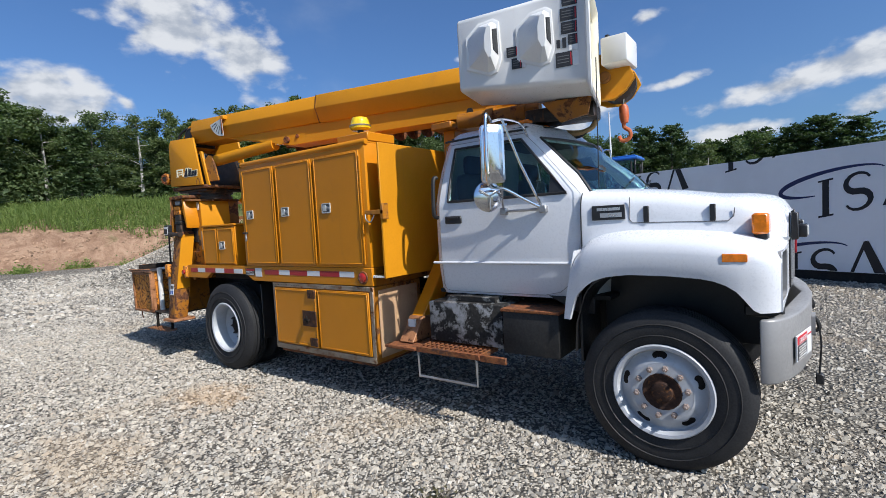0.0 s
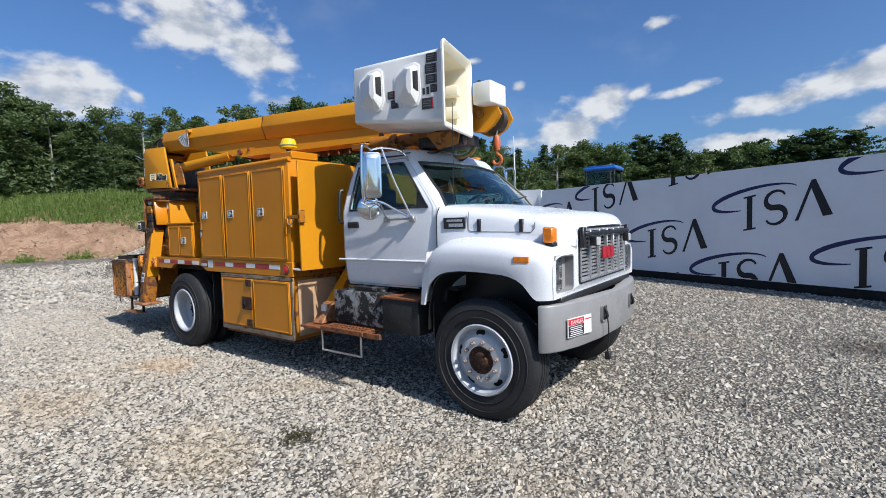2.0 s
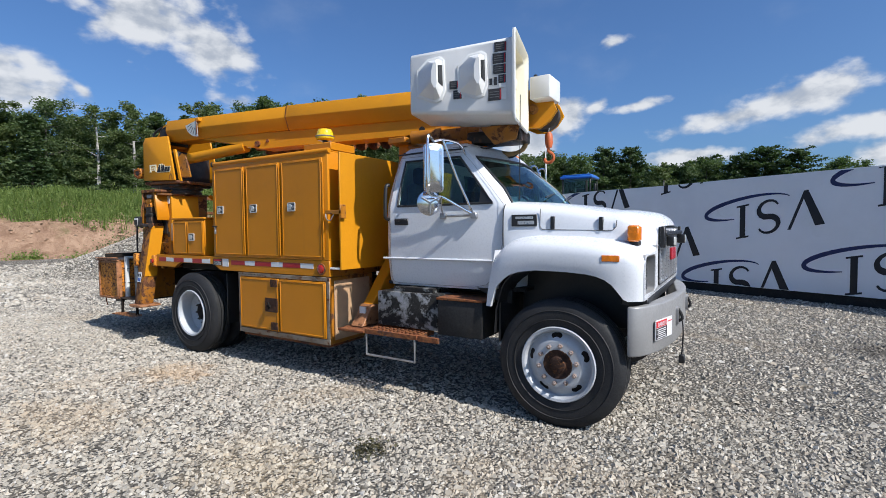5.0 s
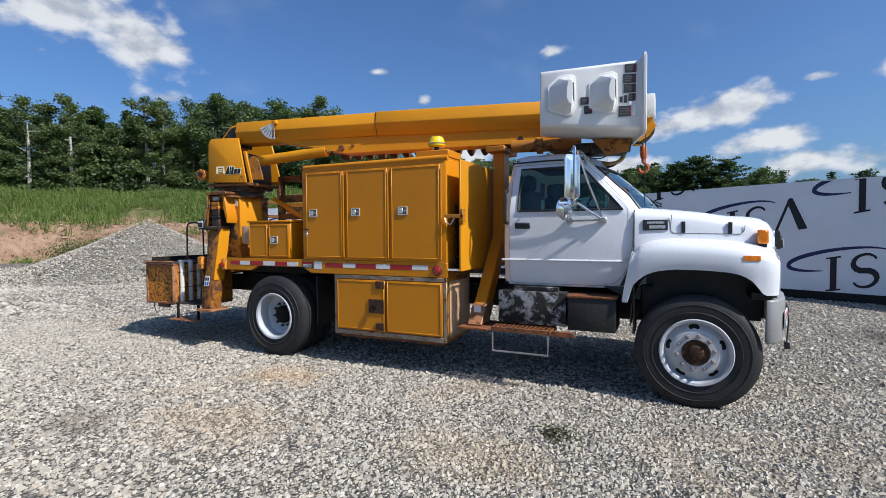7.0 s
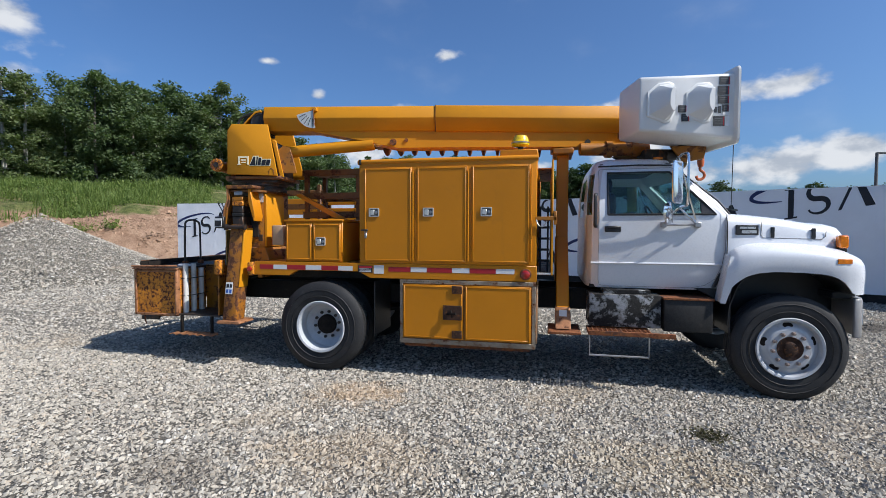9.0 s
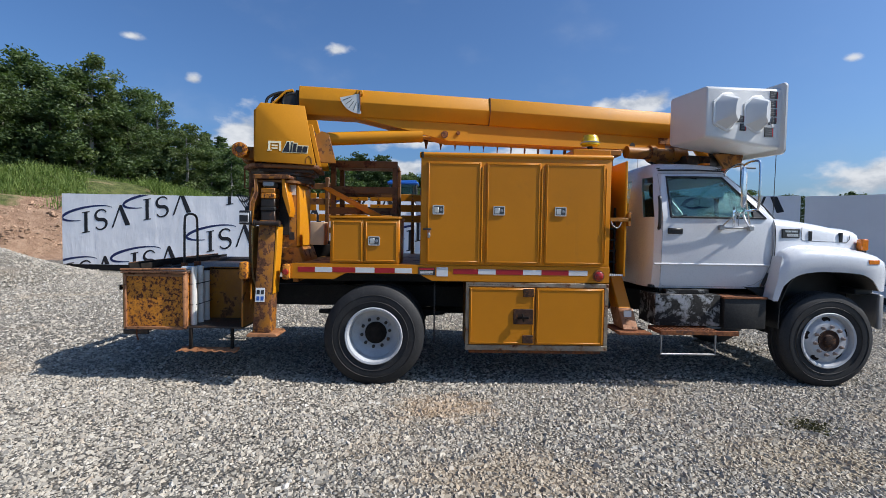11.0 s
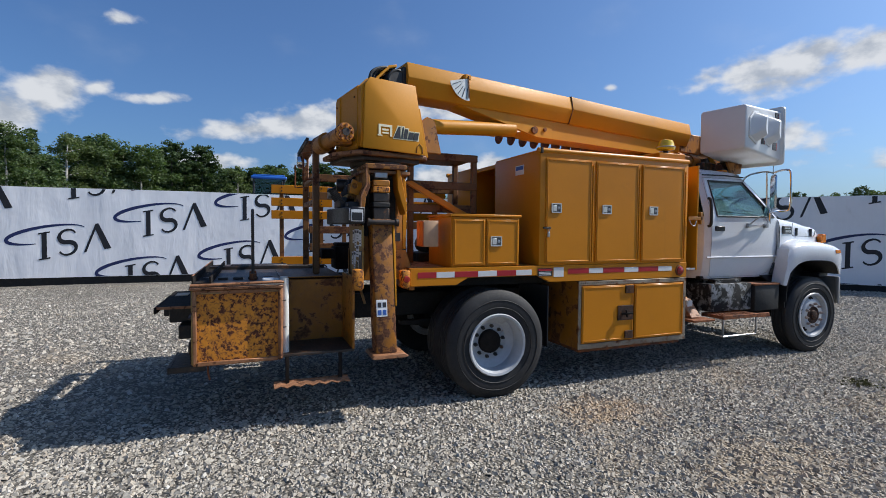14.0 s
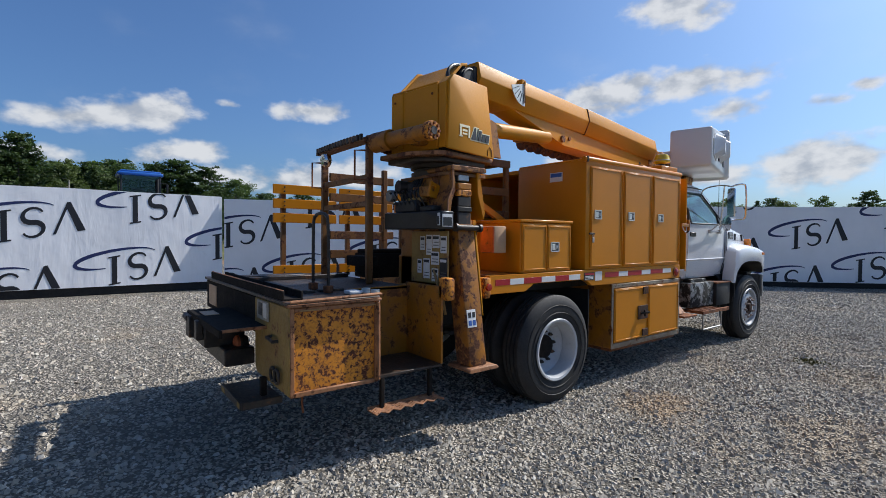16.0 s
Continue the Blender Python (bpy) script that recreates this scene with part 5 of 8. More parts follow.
part("foot_label", box(2.70, 2.78, 0.18, 0.2, 0.70, 0.78, 0.001), M_SIGN, leg)
part("front_outrigger", prism([(far(0.10), 0.60), (far(0.36), 0.60), (far(0.80), 1.50), (far(0.60), 1.56)], "x", 2.67, 2.81, bev=0.01), M_YEL, truck)
part("rest_head", box(2.62, 2.86, 0.80, 1.35, 2.56, 2.63, 0.01), M_YWORN, truck, "worn boom rest")

# ---- derrick: turret, boom, bucket ----
BETA = math.atan(0.172)
MB = Matrix.Translation((0, 0.513, 0)) @ Matrix.Rotation(BETA, 4, "Z")


def bpart(name, bm, mat, parent, label="", smooth=40):
    for v in bm.verts:
        v.co.z += 0.04 * max(0.0, min(1.0, (3.9 - v.co.x) / 3.0))
    bm.transform(MB)
    return part(name, bm, mat, parent, label, smooth)


def hexa(grow=0.0):
    g = grow
    return [(-0.172 - g, 3.105 + g), (0.172 + g, 3.105 + g), (0.205 + g, 2.96), (0.14 + g, 2.815 - g), (-0.14 - g, 2.815 - g), (-0.205 - g, 2.96)]


boom = bpart("boom", prism(hexa(), "x", -0.89, 1.217, bev=0.008, seg=2), M_BOOM, truck, "long yellow steel boom stowed over the cab")
bpart("boom_section", prism(hexa(0.007), "x", 1.217, 3.54, bev=0.008, seg=2), M_BOOM, boom, "second length of the yellow boom")
bpart("boom_seam", prism(hexa(0.0085), "x", 1.212, 1.2195), M_RUST, boom)
bpart("boom_web", prism([(-0.30, 2.815), (0.10, 2.74), (0.75, 2.605), (1.3, 2.615), (3.50, 2.645), (3.50, 2.82), (-0.30, 2.82)], "y", -0.125, 0.125, bev=0.008), M_BOOM, boom, "grimy web under the boom")
bpart("pin_boss", lathe([(0.04, -0.15), (0.04, -0.12)], (0.70, 0, 2.675), "y", 16), M_RUST, boom)
bpart("pin_boss", lathe([(0.022, -0.14), (0.022, -0.12)], (0.86, 0, 2.70), "y", 12), M_RUST, boom)
bpart("boom_hole", lathe([(0.035, -0.132), (0.035, -0.12)], (3.05, 0, 2.69), "y", 14), M_DARK, boom)
bpart("inner_boom", box(3.4, 4.25, -0.14, 0.14, 2.72, 3.0, 0.015), M_YWORN, boom)
bpart("boom_butt", box(-0.93, -0.88, -0.16, 0.16, 2.78, 3.06, 0.01), M_DARK, boom)
# angle dial
pts = [(-0.255, 3.045)] + [(-0.255 + 0.215 * math.cos(radians(a)), 3.045 + 0.215 * math.sin(radians(a))) for a in range(195, 276, 8)]
dial = bpart("angle_dial", prism(pts, "y", -0.235, -0.228), M_SILV, boom, "silver fan-shaped boom angle dial")
for a in (205, 220, 235, 250, 265):
    c, s_ = math.cos(radians(a)), math.sin(radians(a))
    bpart("dial_mark", tube([(-0.255 + 0.10 * c, -0.237, 3.045 + 0.10 * s_), (-0.255 + 0.195 * c, -0.237, 3.045 + 0.195 * s_)], 0.0035, 4), M_INK, dial)
bpart("dial_pointer", tube([(-0.255, -0.242, 3.065), (-0.245, -0.242, 2.86)], 0.006, 6), M_RUST, dial)
bpart("dial_bracket", box(-0.29, -0.22, -0.235, -0.10, 3.035, 3.085, 0.006), M_BOOM, boom)
# lift cylinder
bpart("lift_cylinder", joined(tube([(-0.60, -0.07, 2.57), (0.45, -0.07, 2.66)], 0.072, 18), tube([(-0.66, -0.07, 2.565), (-0.58, -0.07, 2.572)], 0.05, 12)), M_BOOM, truck, "yellow hydraulic lift cylinder")
bpart("cylinder_rod", tube([(0.44, -0.07, 2.66), (0.70, -0.07, 2.68)], 0.027, 12), M_CHROME, truck)
bpart("cylinder_bracket", prism([(-0.75, 2.30), (-0.50, 2.30), (-0.58, 2.62), (-0.66, 2.64), (-0.74, 2.58)], "y", -0.15, -0.12, bev=0.006), M_YWORN, truck)
# auger on the boom's far side
rows = []
n = 13 * 16
for i in range(n + 1):
    a = i * math.tau / 16
    u = 0.42 + 2.35 * i / n
    rows.append([(u, 0.30 + r * math.cos(a), 2.70 + r * math.sin(a)) for r in (0.032, 0.125)])
bpart("auger_flight", thick(grid_mesh(rows), 0.008), M_RUST, truck, "rusty steel auger flighting under the boom", 30)
bpart("auger_shaft", tube([(0.30, 0.30, 2.70), (2.95, 0.30, 2.70)], 0.034, 10), M_RUST, truck)
bpart("auger_bracket", joined(box(2.70, 2.95, 0.12, 0.42, 2.62, 2.84, 0.01), box(0.42, 0.52, 0.12, 0.36, 2.66, 2.80, 0.01)), M_YWORN, truck)

# turret, turned with the boom
MT = MB.copy()


def tpiece(name, bm, mat, parent=None, label="", smooth=40):
    bm.transform(MT)
    return part(name, bm, mat, parent or truck, label, smooth)


plate = [(-1.338, 2.318), (-1.322, 2.862), (-1.275, 2.930), (-0.828, 2.922), (-0.712, 2.300)]
tur = tpiece("turret_cover", prism(plate, "y", -0.225, -0.195, bev=0.008, seg=2), M_BOOM, truck, "yellow turret side cover with plain maker's mark")
tpiece("cover_return", joined(box(-1.345, -1.312, -0.20, -0.12, 2.33, 2.86, 0.006), prism([(-1.34, 2.855), (-1.27, 2.925), (-1.23, 2.925), (-1.31, 2.845)], "y", -0.20, -0.11, bev=0.004)), M_BOOM, tur)
tpiece("cover_front_strip", prism([(-0.80, 2.74), (-0.75, 2.74), (-0.655, 2.29), (-0.70, 2.29)], "y", -0.17, -0.14, bev=0.005), M_BOOM, tur, "yellow inner edge strip of the turret cover")
side_far = [(-1.345, 2.32), (-1.345, 2.845), (-1.33, 2.885), (-1.27, 2.89), (-1.03, 3.135), (-0.93, 3.15), (-0.78, 3.05), (-0.60, 2.32)]
tpiece("turret_side", prism(side_far, "y", 0.435, 0.465, bev=0.008), M_BOOM, truck, "yellow turret street-side plate")
tpiece("turret_rear_panel", box(-1.352, -1.325, -0.118, 0.434, 2.32, 2.855, 0.006), M_BOOM, truck, "yellow turret rear panel")
tpiece("turret_top_plate", prism([(-1.345, 2.857), (-1.345, 2.875), (-1.25, 2.885), (-1.04, 3.105), (-0.96, 3.125), (-0.96, 3.10), (-1.03, 3.08), (-1.24, 2.86)], "y", -0.11, 0.434, bev=0.005), M_BOOM, truck, "sloping yellow turret roof")
tpiece("turret_rear_rib", tube([(-1.354, 0.30, 2.36), (-1.354, 0.30, 2.85)], 0.012, 6), M_BOOM, truck)
for w, z in ((-0.06, 2.40), (-0.06, 2.78), (0.40, 2.40), (0.40, 2.78)):
    tpiece("panel_bolt", lathe([(0.011, -1.351), (0.010, -1.360), (0.0, -1.361)], (0, w, z), "x", 6), M_RUST, truck)
tpiece("access_arch", tube([(-0.815, -0.2265, 2.315), (-0.81, -0.2265, 2.37), (-0.785, -0.2265, 2.395), (-0.758, -0.2265, 2.37), (-0.752, -0.2265, 2.313)], 0.004, 5), M_RUST, tur)
# maker's mark as plain shapes
tpiece("mark_square", prism([(-1.195, 2.435), (-1.195, 2.535), (-1.065, 2.535), (-1.065, 2.435), (-1.085, 2.435), (-1.085, 2.515), (-1.175, 2.515), (-1.175, 2.435)], "y", -0.2305, -0.2245), M_CREAMLINE, tur, "pale square outline mark")
tpiece("mark_square_core", joined(box(-1.16, -1.10, -0.2305, -0.2245, 2.482, 2.498, 0.0), box(-1.16, -1.10, -0.2305, -0.2245, 2.455, 2.468, 0.0), box(-1.205, -1.16, -0.2305, -0.2245, 2.432, 2.442, 0.0)), M_CREAMLINE, tur)
for k, (x0, w, h) in enumerate(((-1.050, 0.068, 0.104), (-0.975, 0.016, 0.104), (-0.952, 0.036, 0.090), (-0.908, 0.048, 0.066), (-0.852, 0.046, 0.066))):
    for grow, y0, mat, nm, lb in ((0.009, -0.2275, M_CREAMLINE, "mark_halo", "pale outline of the mark"), (0.0, -0.2305, M_INK, "mark_bar", "black plain bar of the maker's mark")):
        lean = 0.016 if k else 0.05
        tpiece(nm, prism([(x0 - grow, 2.428 - grow), (x0 + w + grow, 2.428 - grow), (x0 + w + grow + (0.012 if k else 0.0), 2.428 + h + grow), (x0 - grow + lean, 2.428 + h + grow)], "y", y0, -0.2245), mat, tur, lb)
tt = part("turntable", joined(lathe([(0.20, 2.115), (0.27, 2.12), (0.275, 2.16), (0.25, 2.165), (0.25, 2.19), (0.28, 2.195), (0.28, 2.232), (0.10, 2.232)], (-1.03, 0.48, 0), "z", 36)), M_GREASE, truck, "greasy dark turntable bearing")
tpiece("turret_base_plate", prism([(-1.385, -0.16), (-1.33, -0.195), (-0.70, -0.195), (-0.66, -0.15), (-0.66, 0.44), (-1.48, 0.46), (-1.50, 0.10)], "z", 2.262, 2.302, bev=0.006), M_CAGE, tt, "scraped brown turret base plate")
tpiece("turret_base_web", prism([(-1.30, -0.14), (-0.74, -0.14), (-0.72, 0.40), (-1.42, 0.42), (-1.42, 0.05)], "z", 2.225, 2.264, bev=0.005), M_GREASE, tt)
tpiece("base_plate_edge", prism([(-1.505, 0.10), (-1.388, -0.162), (-1.33, -0.20), (-1.33, -0.193), (-1.384, -0.155), (-1.498, 0.10)], "z", 2.268, 2.298), M_RIM, tt)
for k in range(14):
    a = k * math.tau / 14
    part("bearing_bolt", lathe([(0.012, 2.10), (0.012, 2.122)], (-1.03 + 0.25 * math.cos(a), 0.48 + 0.25 * math.sin(a), 0), "z", 6), M_RUST, tt)
w = tpiece("rotation_motor", joined(tube([(-1.485, -0.14, 2.436), (-1.485, 0.44, 2.425)], 0.066, 20), tube([(-1.485, 0.30, 2.428), (-1.485, 0.52, 2.424)], 0.088, 20), box(-1.50, -1.35, -0.02, 0.10, 2.36, 2.50, 0.012)), M_YWORN, truck, "yellow hydraulic motor across the turret's back")
tpiece("motor_flange", lathe([(0.074, -0.205), (0.080, -0.19), (0.080, -0.15), (0.066, -0.14)], (-1.485, 0, 2.436), "y", 20), M_YRUST, w)
for k in range(8):
    a = k * math.tau / 8
    tpiece("flange_bolt", lathe([(0.012, -0.222), (0.012, -0.204)], (-1.485 + 0.056 * math.cos(a), 0, 2.436 + 0.056 * math.sin(a)), "y", 6), M_RUST, w)
tpiece("motor_hub", lathe([(0.034, -0.212), (0.034, -0.204)], (-1.485, 0, 2.436), "y", 12), M_GREASE, w)
for i in range(4):
    o = 0.05 * i
    tpiece("hydraulic_hose", tube(curve_pts([(-1.24 + o, -0.12 + o, 2.86), (-1.22 + o, -0.12 + o, 3.00 + o * 0.3), (-1.10 + o, -0.10 + o, 3.075 + o * 0.3), (-0.97 + o * 0.5, -0.08 + o * 0.8, 3.08 + o * 0.2), (-0.87, -0.06 + o * 0.5, 3.03)]), 0.015, 8), M_HOSE, truck, "black hydraulic hose")
tpiece("hose_reel", joined(*[lathe([(0.10 + 0.016 * math.cos(a), w0 + 0.016 * math.sin(a)) for a in [k * math.tau / 8 for k in range(8)]], (-0.96, 0, 2.96), "y", 24, closed=True) for w0 in np.linspace(-0.14, 0.14, 9)], lathe([(0.06, -0.15), (0.09, -0.15), (0.09, 0.15), (0.06, 0.15)], (-0.96, 0, 2.96), "y", 20)), M_HOSE, truck, "black hose reel")
tpiece("turret_core", box(-1.28, -0.74, -0.15, 0.42, 2.30, 2.72, 0.02), M_GREASE, truck)

# bucket
BY = radians(13)
MK = Matrix.Translation((3.46, 0.065, 0)) @ Matrix.Rotation(BY, 4, "Z")


def kpart(name, bm, mat, parent, label="", smooth=40):
    bm.transform(MK)
    return part(name, bm, mat, parent, label, smooth)


def sec(u, w0, w1, z0, z1, r):
    return [(u, a, b) for a, b in rounded(w0, w1, z0, z1, r, 5)]


outer = [sec(0.0, 0.022, 0.535, 2.665, 3.170, 0.03), sec(0.004, 0.008, 0.548, 2.652, 3.184, 0.035), sec(0.016, 0.0, 0.556, 2.644, 3.192, 0.038), sec(0.5, -0.006, 0.60, 2.605, 3.215, 0.04), sec(0.945, -0.012, 0.64, 2.572, 3.237, 0.04),
         sec(0.958, -0.024, 0.652, 2.56, 3.25, 0.04), sec(0.966, -0.062, 0.69, 2.525, 3.295, 0.05), sec(0.985, -0.066, 0.694, 2.52, 3.30, 0.05), sec(0.992, -0.055, 0.683, 2.532, 3.288, 0.05)]
bm = grid_mesh(outer, close_u=True)
bm.faces.new([v for v in sorted((v for v in bm.verts if abs(v.co.x) < 1e-6), key=lambda v: math.atan2(v.co.z - 2.918, v.co.y - 0.28))])
bk = kpart("bucket", bm, M_FIBRE, truck, "white fibreglass lift bucket tipped on its side", 45)
inn = [sec(0.993, -0.055, 0.683, 2.532, 3.288, 0.05), sec(0.985, -0.03, 0.66, 2.555, 3.265, 0.05), sec(0.95, 0.005, 0.625, 2.588, 3.222, 0.04), sec(0.5, 0.012, 0.585, 2.622, 3.20, 0.04), sec(0.06, 0.018, 0.54, 2.66, 3.176, 0.04)]
bm = grid_mesh(inn, close_u=True)
bm.faces.new([v for v in sorted((v for v in bm.verts if abs(v.co.x - 0.06) < 1e-6), key=lambda v: math.atan2(v.co.z - 2.918, v.co.y - 0.28))])
kpart("bucket_liner", bm, M_CREAM, bk, "cream bucket liner", 45)
kpart("liner_step", joined(box(0.55, 0.90, 0.50, 0.60, 2.72, 2.83, 0.02, 2), box(0.55, 0.90, 0.50, 0.60, 2.93, 3.04, 0.02, 2)), M_CREAM, bk)
for u0 in (0.085, 0.475):
    base = [(u0 + 0.01, 2.81), (u0 + 0.01, 3.02), (u0 + 0.10, 3.10), (u0 + 0.20, 3.115), (u0 + 0.235, 3.09), (u0 + 0.245, 2.84), (u0 + 0.215, 2.765), (u0 + 0.16, 2.75)]
    top = [(u0 + 0.165, 2.88), (u0 + 0.165, 2.98), (u0 + 0.185, 3.045), (u0 + 0.205, 3.06), (u0 + 0.221, 3.05), (u0 + 0.224, 2.86), (u0 + 0.214, 2.825), (u0 + 0.195, 2.82)]
    big = [(u + (u - u0 - 0.13) * 0.18, z + (z - 2.93) * 0.13) for u, z in base]
    rows = [[(u, 0.02, z) for u, z in big], [(u, -0.014, z) for u, z in big], [(u * 0.97 + (u0 + 0.13) * 0.03, -0.017, z * 0.97 + 2.93 * 0.03) for u, z in big], [(u, -0.018, z) for u, z in base], [(u, -0.118, z) for u, z in top], [(u * 0.86 + (u0 + 0.2) * 0.14, -0.124, z * 0.93 + 2.94 * 0.07) for u, z in top]]
    bm = grid_mesh(rows, close_u=True)
    bm.faces.new([v for v in sorted((v for v in bm.verts if abs(v.co.y + 0.124) < 1e-6), key=lambda v: math.atan2(v.co.z - 2.94, v.co.x - u0 - 0.2))])
    kpart("bucket_step", bm, M_FIBRE, bk, "moulded step with a side opening", 25)
    # black slab for the shaded slot in the step's steep forward face
    sl = bmesh.new()
    q = [(u0 + 0.2425, -0.028, 2.865), (u0 + 0.2385, -0.028, 3.055), (u0 + 0.2275, -0.102, 3.03), (u0 + 0.2285, -0.102, 2.885)]
    d = Vector((0.004, -0.001, 0))
    vs = [sl.verts.new(Vector(p) + d) for p in q] + [sl.verts.new(Vector(p) - d) for p in q]
    sl.faces.new(vs[:4])
    sl.faces.new(vs[4:][::-1])
    for i in range(4):
        sl.faces.new((vs[i], vs[(i + 1) % 4], vs[4 + (i + 1) % 4], vs[4 + i]))
    kpart("step_slot", sl, M_BLACK, bk, "black slab for the shaded step opening")
STICK = [(0.80, 0.905, 3.115, 3.195), (0.785, 0.90, 3.015, 3.10), (0.79, 0.90, 2.925, 3.005), (0.835, 0.90, 2.845, 2.915), (0.755, 0.78, 2.835, 2.89), (0.795, 0.822, 2.83, 2.90), (0.745, 0.86, 2.70, 2.80), (0.39, 0.475, 2.835, 2.905), (0.425, 0.50, 2.745, 2.82)]
for a, b, z0, z1 in STICK:
    kpart("bucket_sticker", box(a, b, -0.016, 0.004, z0, z1, 0.001), M_SIGNB, bk, "dark warning sticker")
    if b - a > 0.05:
        for i in range(3):
            zz = z0 + (z1 - z0) * (0.25 + 0.22 * i)
            kpart("sticker_bar", box(a + 0.012, b - 0.022, -0.0175, -0.0158, zz, zz + 0.006, 0.0005), M_POLE, bk)
        kpart("sticker_edge", box(b - 0.012, b - 0.006, -0.0175, -0.0158, z0 + 0.006, z1 - 0.006, 0.0005), M_SIGNR, bk)
for a, b, z0, z1 in ((0.862, 0.905, 2.70, 2.80), (0.84, 0.90, 2.805, 2.84), (0.503, 0.525, 2.745, 2.82)):
    kpart("sticker_panel", box(a, b, -0.016, 0.004, z0, z1, 0.001), M_SIGN, bk)

# boom tip, winch head, hook
TIP = [(3.9, 2.74), (4.06, 2.75), (4.13, 2.665), (4.26, 2.60), (4.38, 2.595), (4.48, 2.66), (4.55, 2.76), (4.50, 2.88), (4.38, 2.99), (3.9, 3.0)]
bpart("tip_plate", prism(TIP, "y", -0.16, -0.135, bev=0.005), M_BOOM, truck, "yellow winch-head side plate")
bpart("tip_plate", prism([(a + 0.03, b) for a, b in TIP], "y", 0.135, 0.16, bev=0.005), M_BOOM, truck, "yellow winch-head side plate")
rim_ = [(4.06, 2.75), (4.13, 2.665), (4.26, 2.60), (4.38, 2.595), (4.48, 2.66), (4.55, 2.76)]
bpart("plate_rim", thick(grid_mesh([[(a, y, b) for a, b in rim_] for y in (-0.20, -0.135)]), 0.012), M_BOOM, truck)
bpart("sheave", lathe([(0.15, -0.07), (0.11, -0.02), (0.11, 0.02), (0.15, 0.07)], (4.40, 0, 2.75), "y", 28), M_GREASE, truck)
bpart("sheave_boss", lathe([(0.05, -0.16), (0.05, -0.185), (0.03, -0.19), (0.03, -0.205), (0.0, -0.205)], (4.31, 0, 2.79), "y", 16), M_YWORN, truck)
bpart("rope_guide", tube([(4.40, -0.08, 2.98), (4.47, -0.08, 2.90), (4.52, -0.06, 2.78)], 0.018, 8), M_YWORN, truck)
bpart("tip_tube", tube(curve_pts([(4.10, -0.17, 2.70), (4.08, -0.18, 2.80), (4.13, -0.18, 2.88), (4.22, -0.17, 2.90)]), 0.018, 8), M_RUST, truck)
part("tip_cover_box", box(4.29, 4.50, 0.93, 1.26, 2.855, 3.075, 0.015, 2), M_FIBRE, truck, "white plastic cover box at the boom tip")
part("tip_cable_gland", lathe([(0.02, 3.12), (0.02, 3.16), (0.0, 3.17)], (4.33, 1.0, -0.055), "z", 10), M_BLACK, truck)
HX, HY = 4.375, 1.26
hk = part("hook_block", tube([(HX - 0.005, HY, 2.575), (HX, HY, 2.55), (HX + 0.004, HY, 2.47), (HX + 0.004, HY, 2.42)], [0.028, 0.040, 0.040, 0.030], 12), M_HOOK, truck, "orange-red hook block hanging from the boom tip")
part("hook", tube(curve_pts([(HX, HY, 2.43), (HX, HY, 2.385), (HX + 0.04, HY + 0.006, 2.35), (HX + 0.05, HY + 0.008, 2.305), (HX + 0.02, HY + 0.006, 2.272), (HX - 0.025, HY, 2.272), (HX - 0.045, HY - 0.004, 2.31)]), 0.017, 8), M_HOOK, hk, "rusty orange hook")
part("winch_rope", tube([(HX - 0.005, HY, 2.57), (HX - 0.01, HY + 0.05, 2.66)], 0.010, 6), M_HOSE, truck)
bpart("tip_motor", joined(tube([(2.95, -0.16, 2.60), (3.75, -0.16, 2.60)], 0.075, 16), tube([(3.25, -0.16, 2.60), (3.32, -0.16, 2.60)], 0.10, 16), tube([(3.55, -0.16, 2.60), (3.62, -0.16, 2.60)], 0.09, 16)), M_YWORN, truck, "worn yellow hydraulic cylinder below the boom")
bpart("bucket_pivot", joined(box(3.65, 4.25, -0.34, -0.02, 2.46, 2.58, 0.02, 2), tube([(3.85, -0.42, 2.50), (4.25, -0.42, 2.50)], 0.06, 12), box(3.95, 4.15, -0.52, -0.34, 2.44, 2.60, 0.015)), M_GREASE, truck, "greasy bucket pivot bracket")
bpart("pivot_gusset", prism([(3.85, 2.58), (4.25, 2.58), (4.22, 2.44), (4.0, 2.40)], "y", -0.54, -0.51, bev=0.005), M_YWORN, truck)
for i, (r, mat) in enumerate(((0.022, M_TAN), (0.018, M_TAN), (0.012, M_HOSE), (0.010, M_HOSE))):
    o = 0.05 * i
    part("tip_hose", tube(curve_pts([(3.35, 1.06 + o, 2.56), (3.62, 1.05 + o, 2.50 - o * 0.5), (3.86, 1.06 + o * 0.6, 2.40 - o * 0.3), (4.06, 1.10, 2.37 - o * 0.2), (4.17, 1.13, 2.44 + o * 0.3), (4.15, 1.10, 2.58)]), r, 8), mat, truck, "bundled hydraulic hose loop")
part("tip_wire", tube(curve_pts([(3.75, 0.72, 2.52), (3.80, 0.70, 2.42), (3.98, 0.70, 2.38), (4.10, 0.75, 2.48)]), 0.006, 6), M_HOSE, truck)

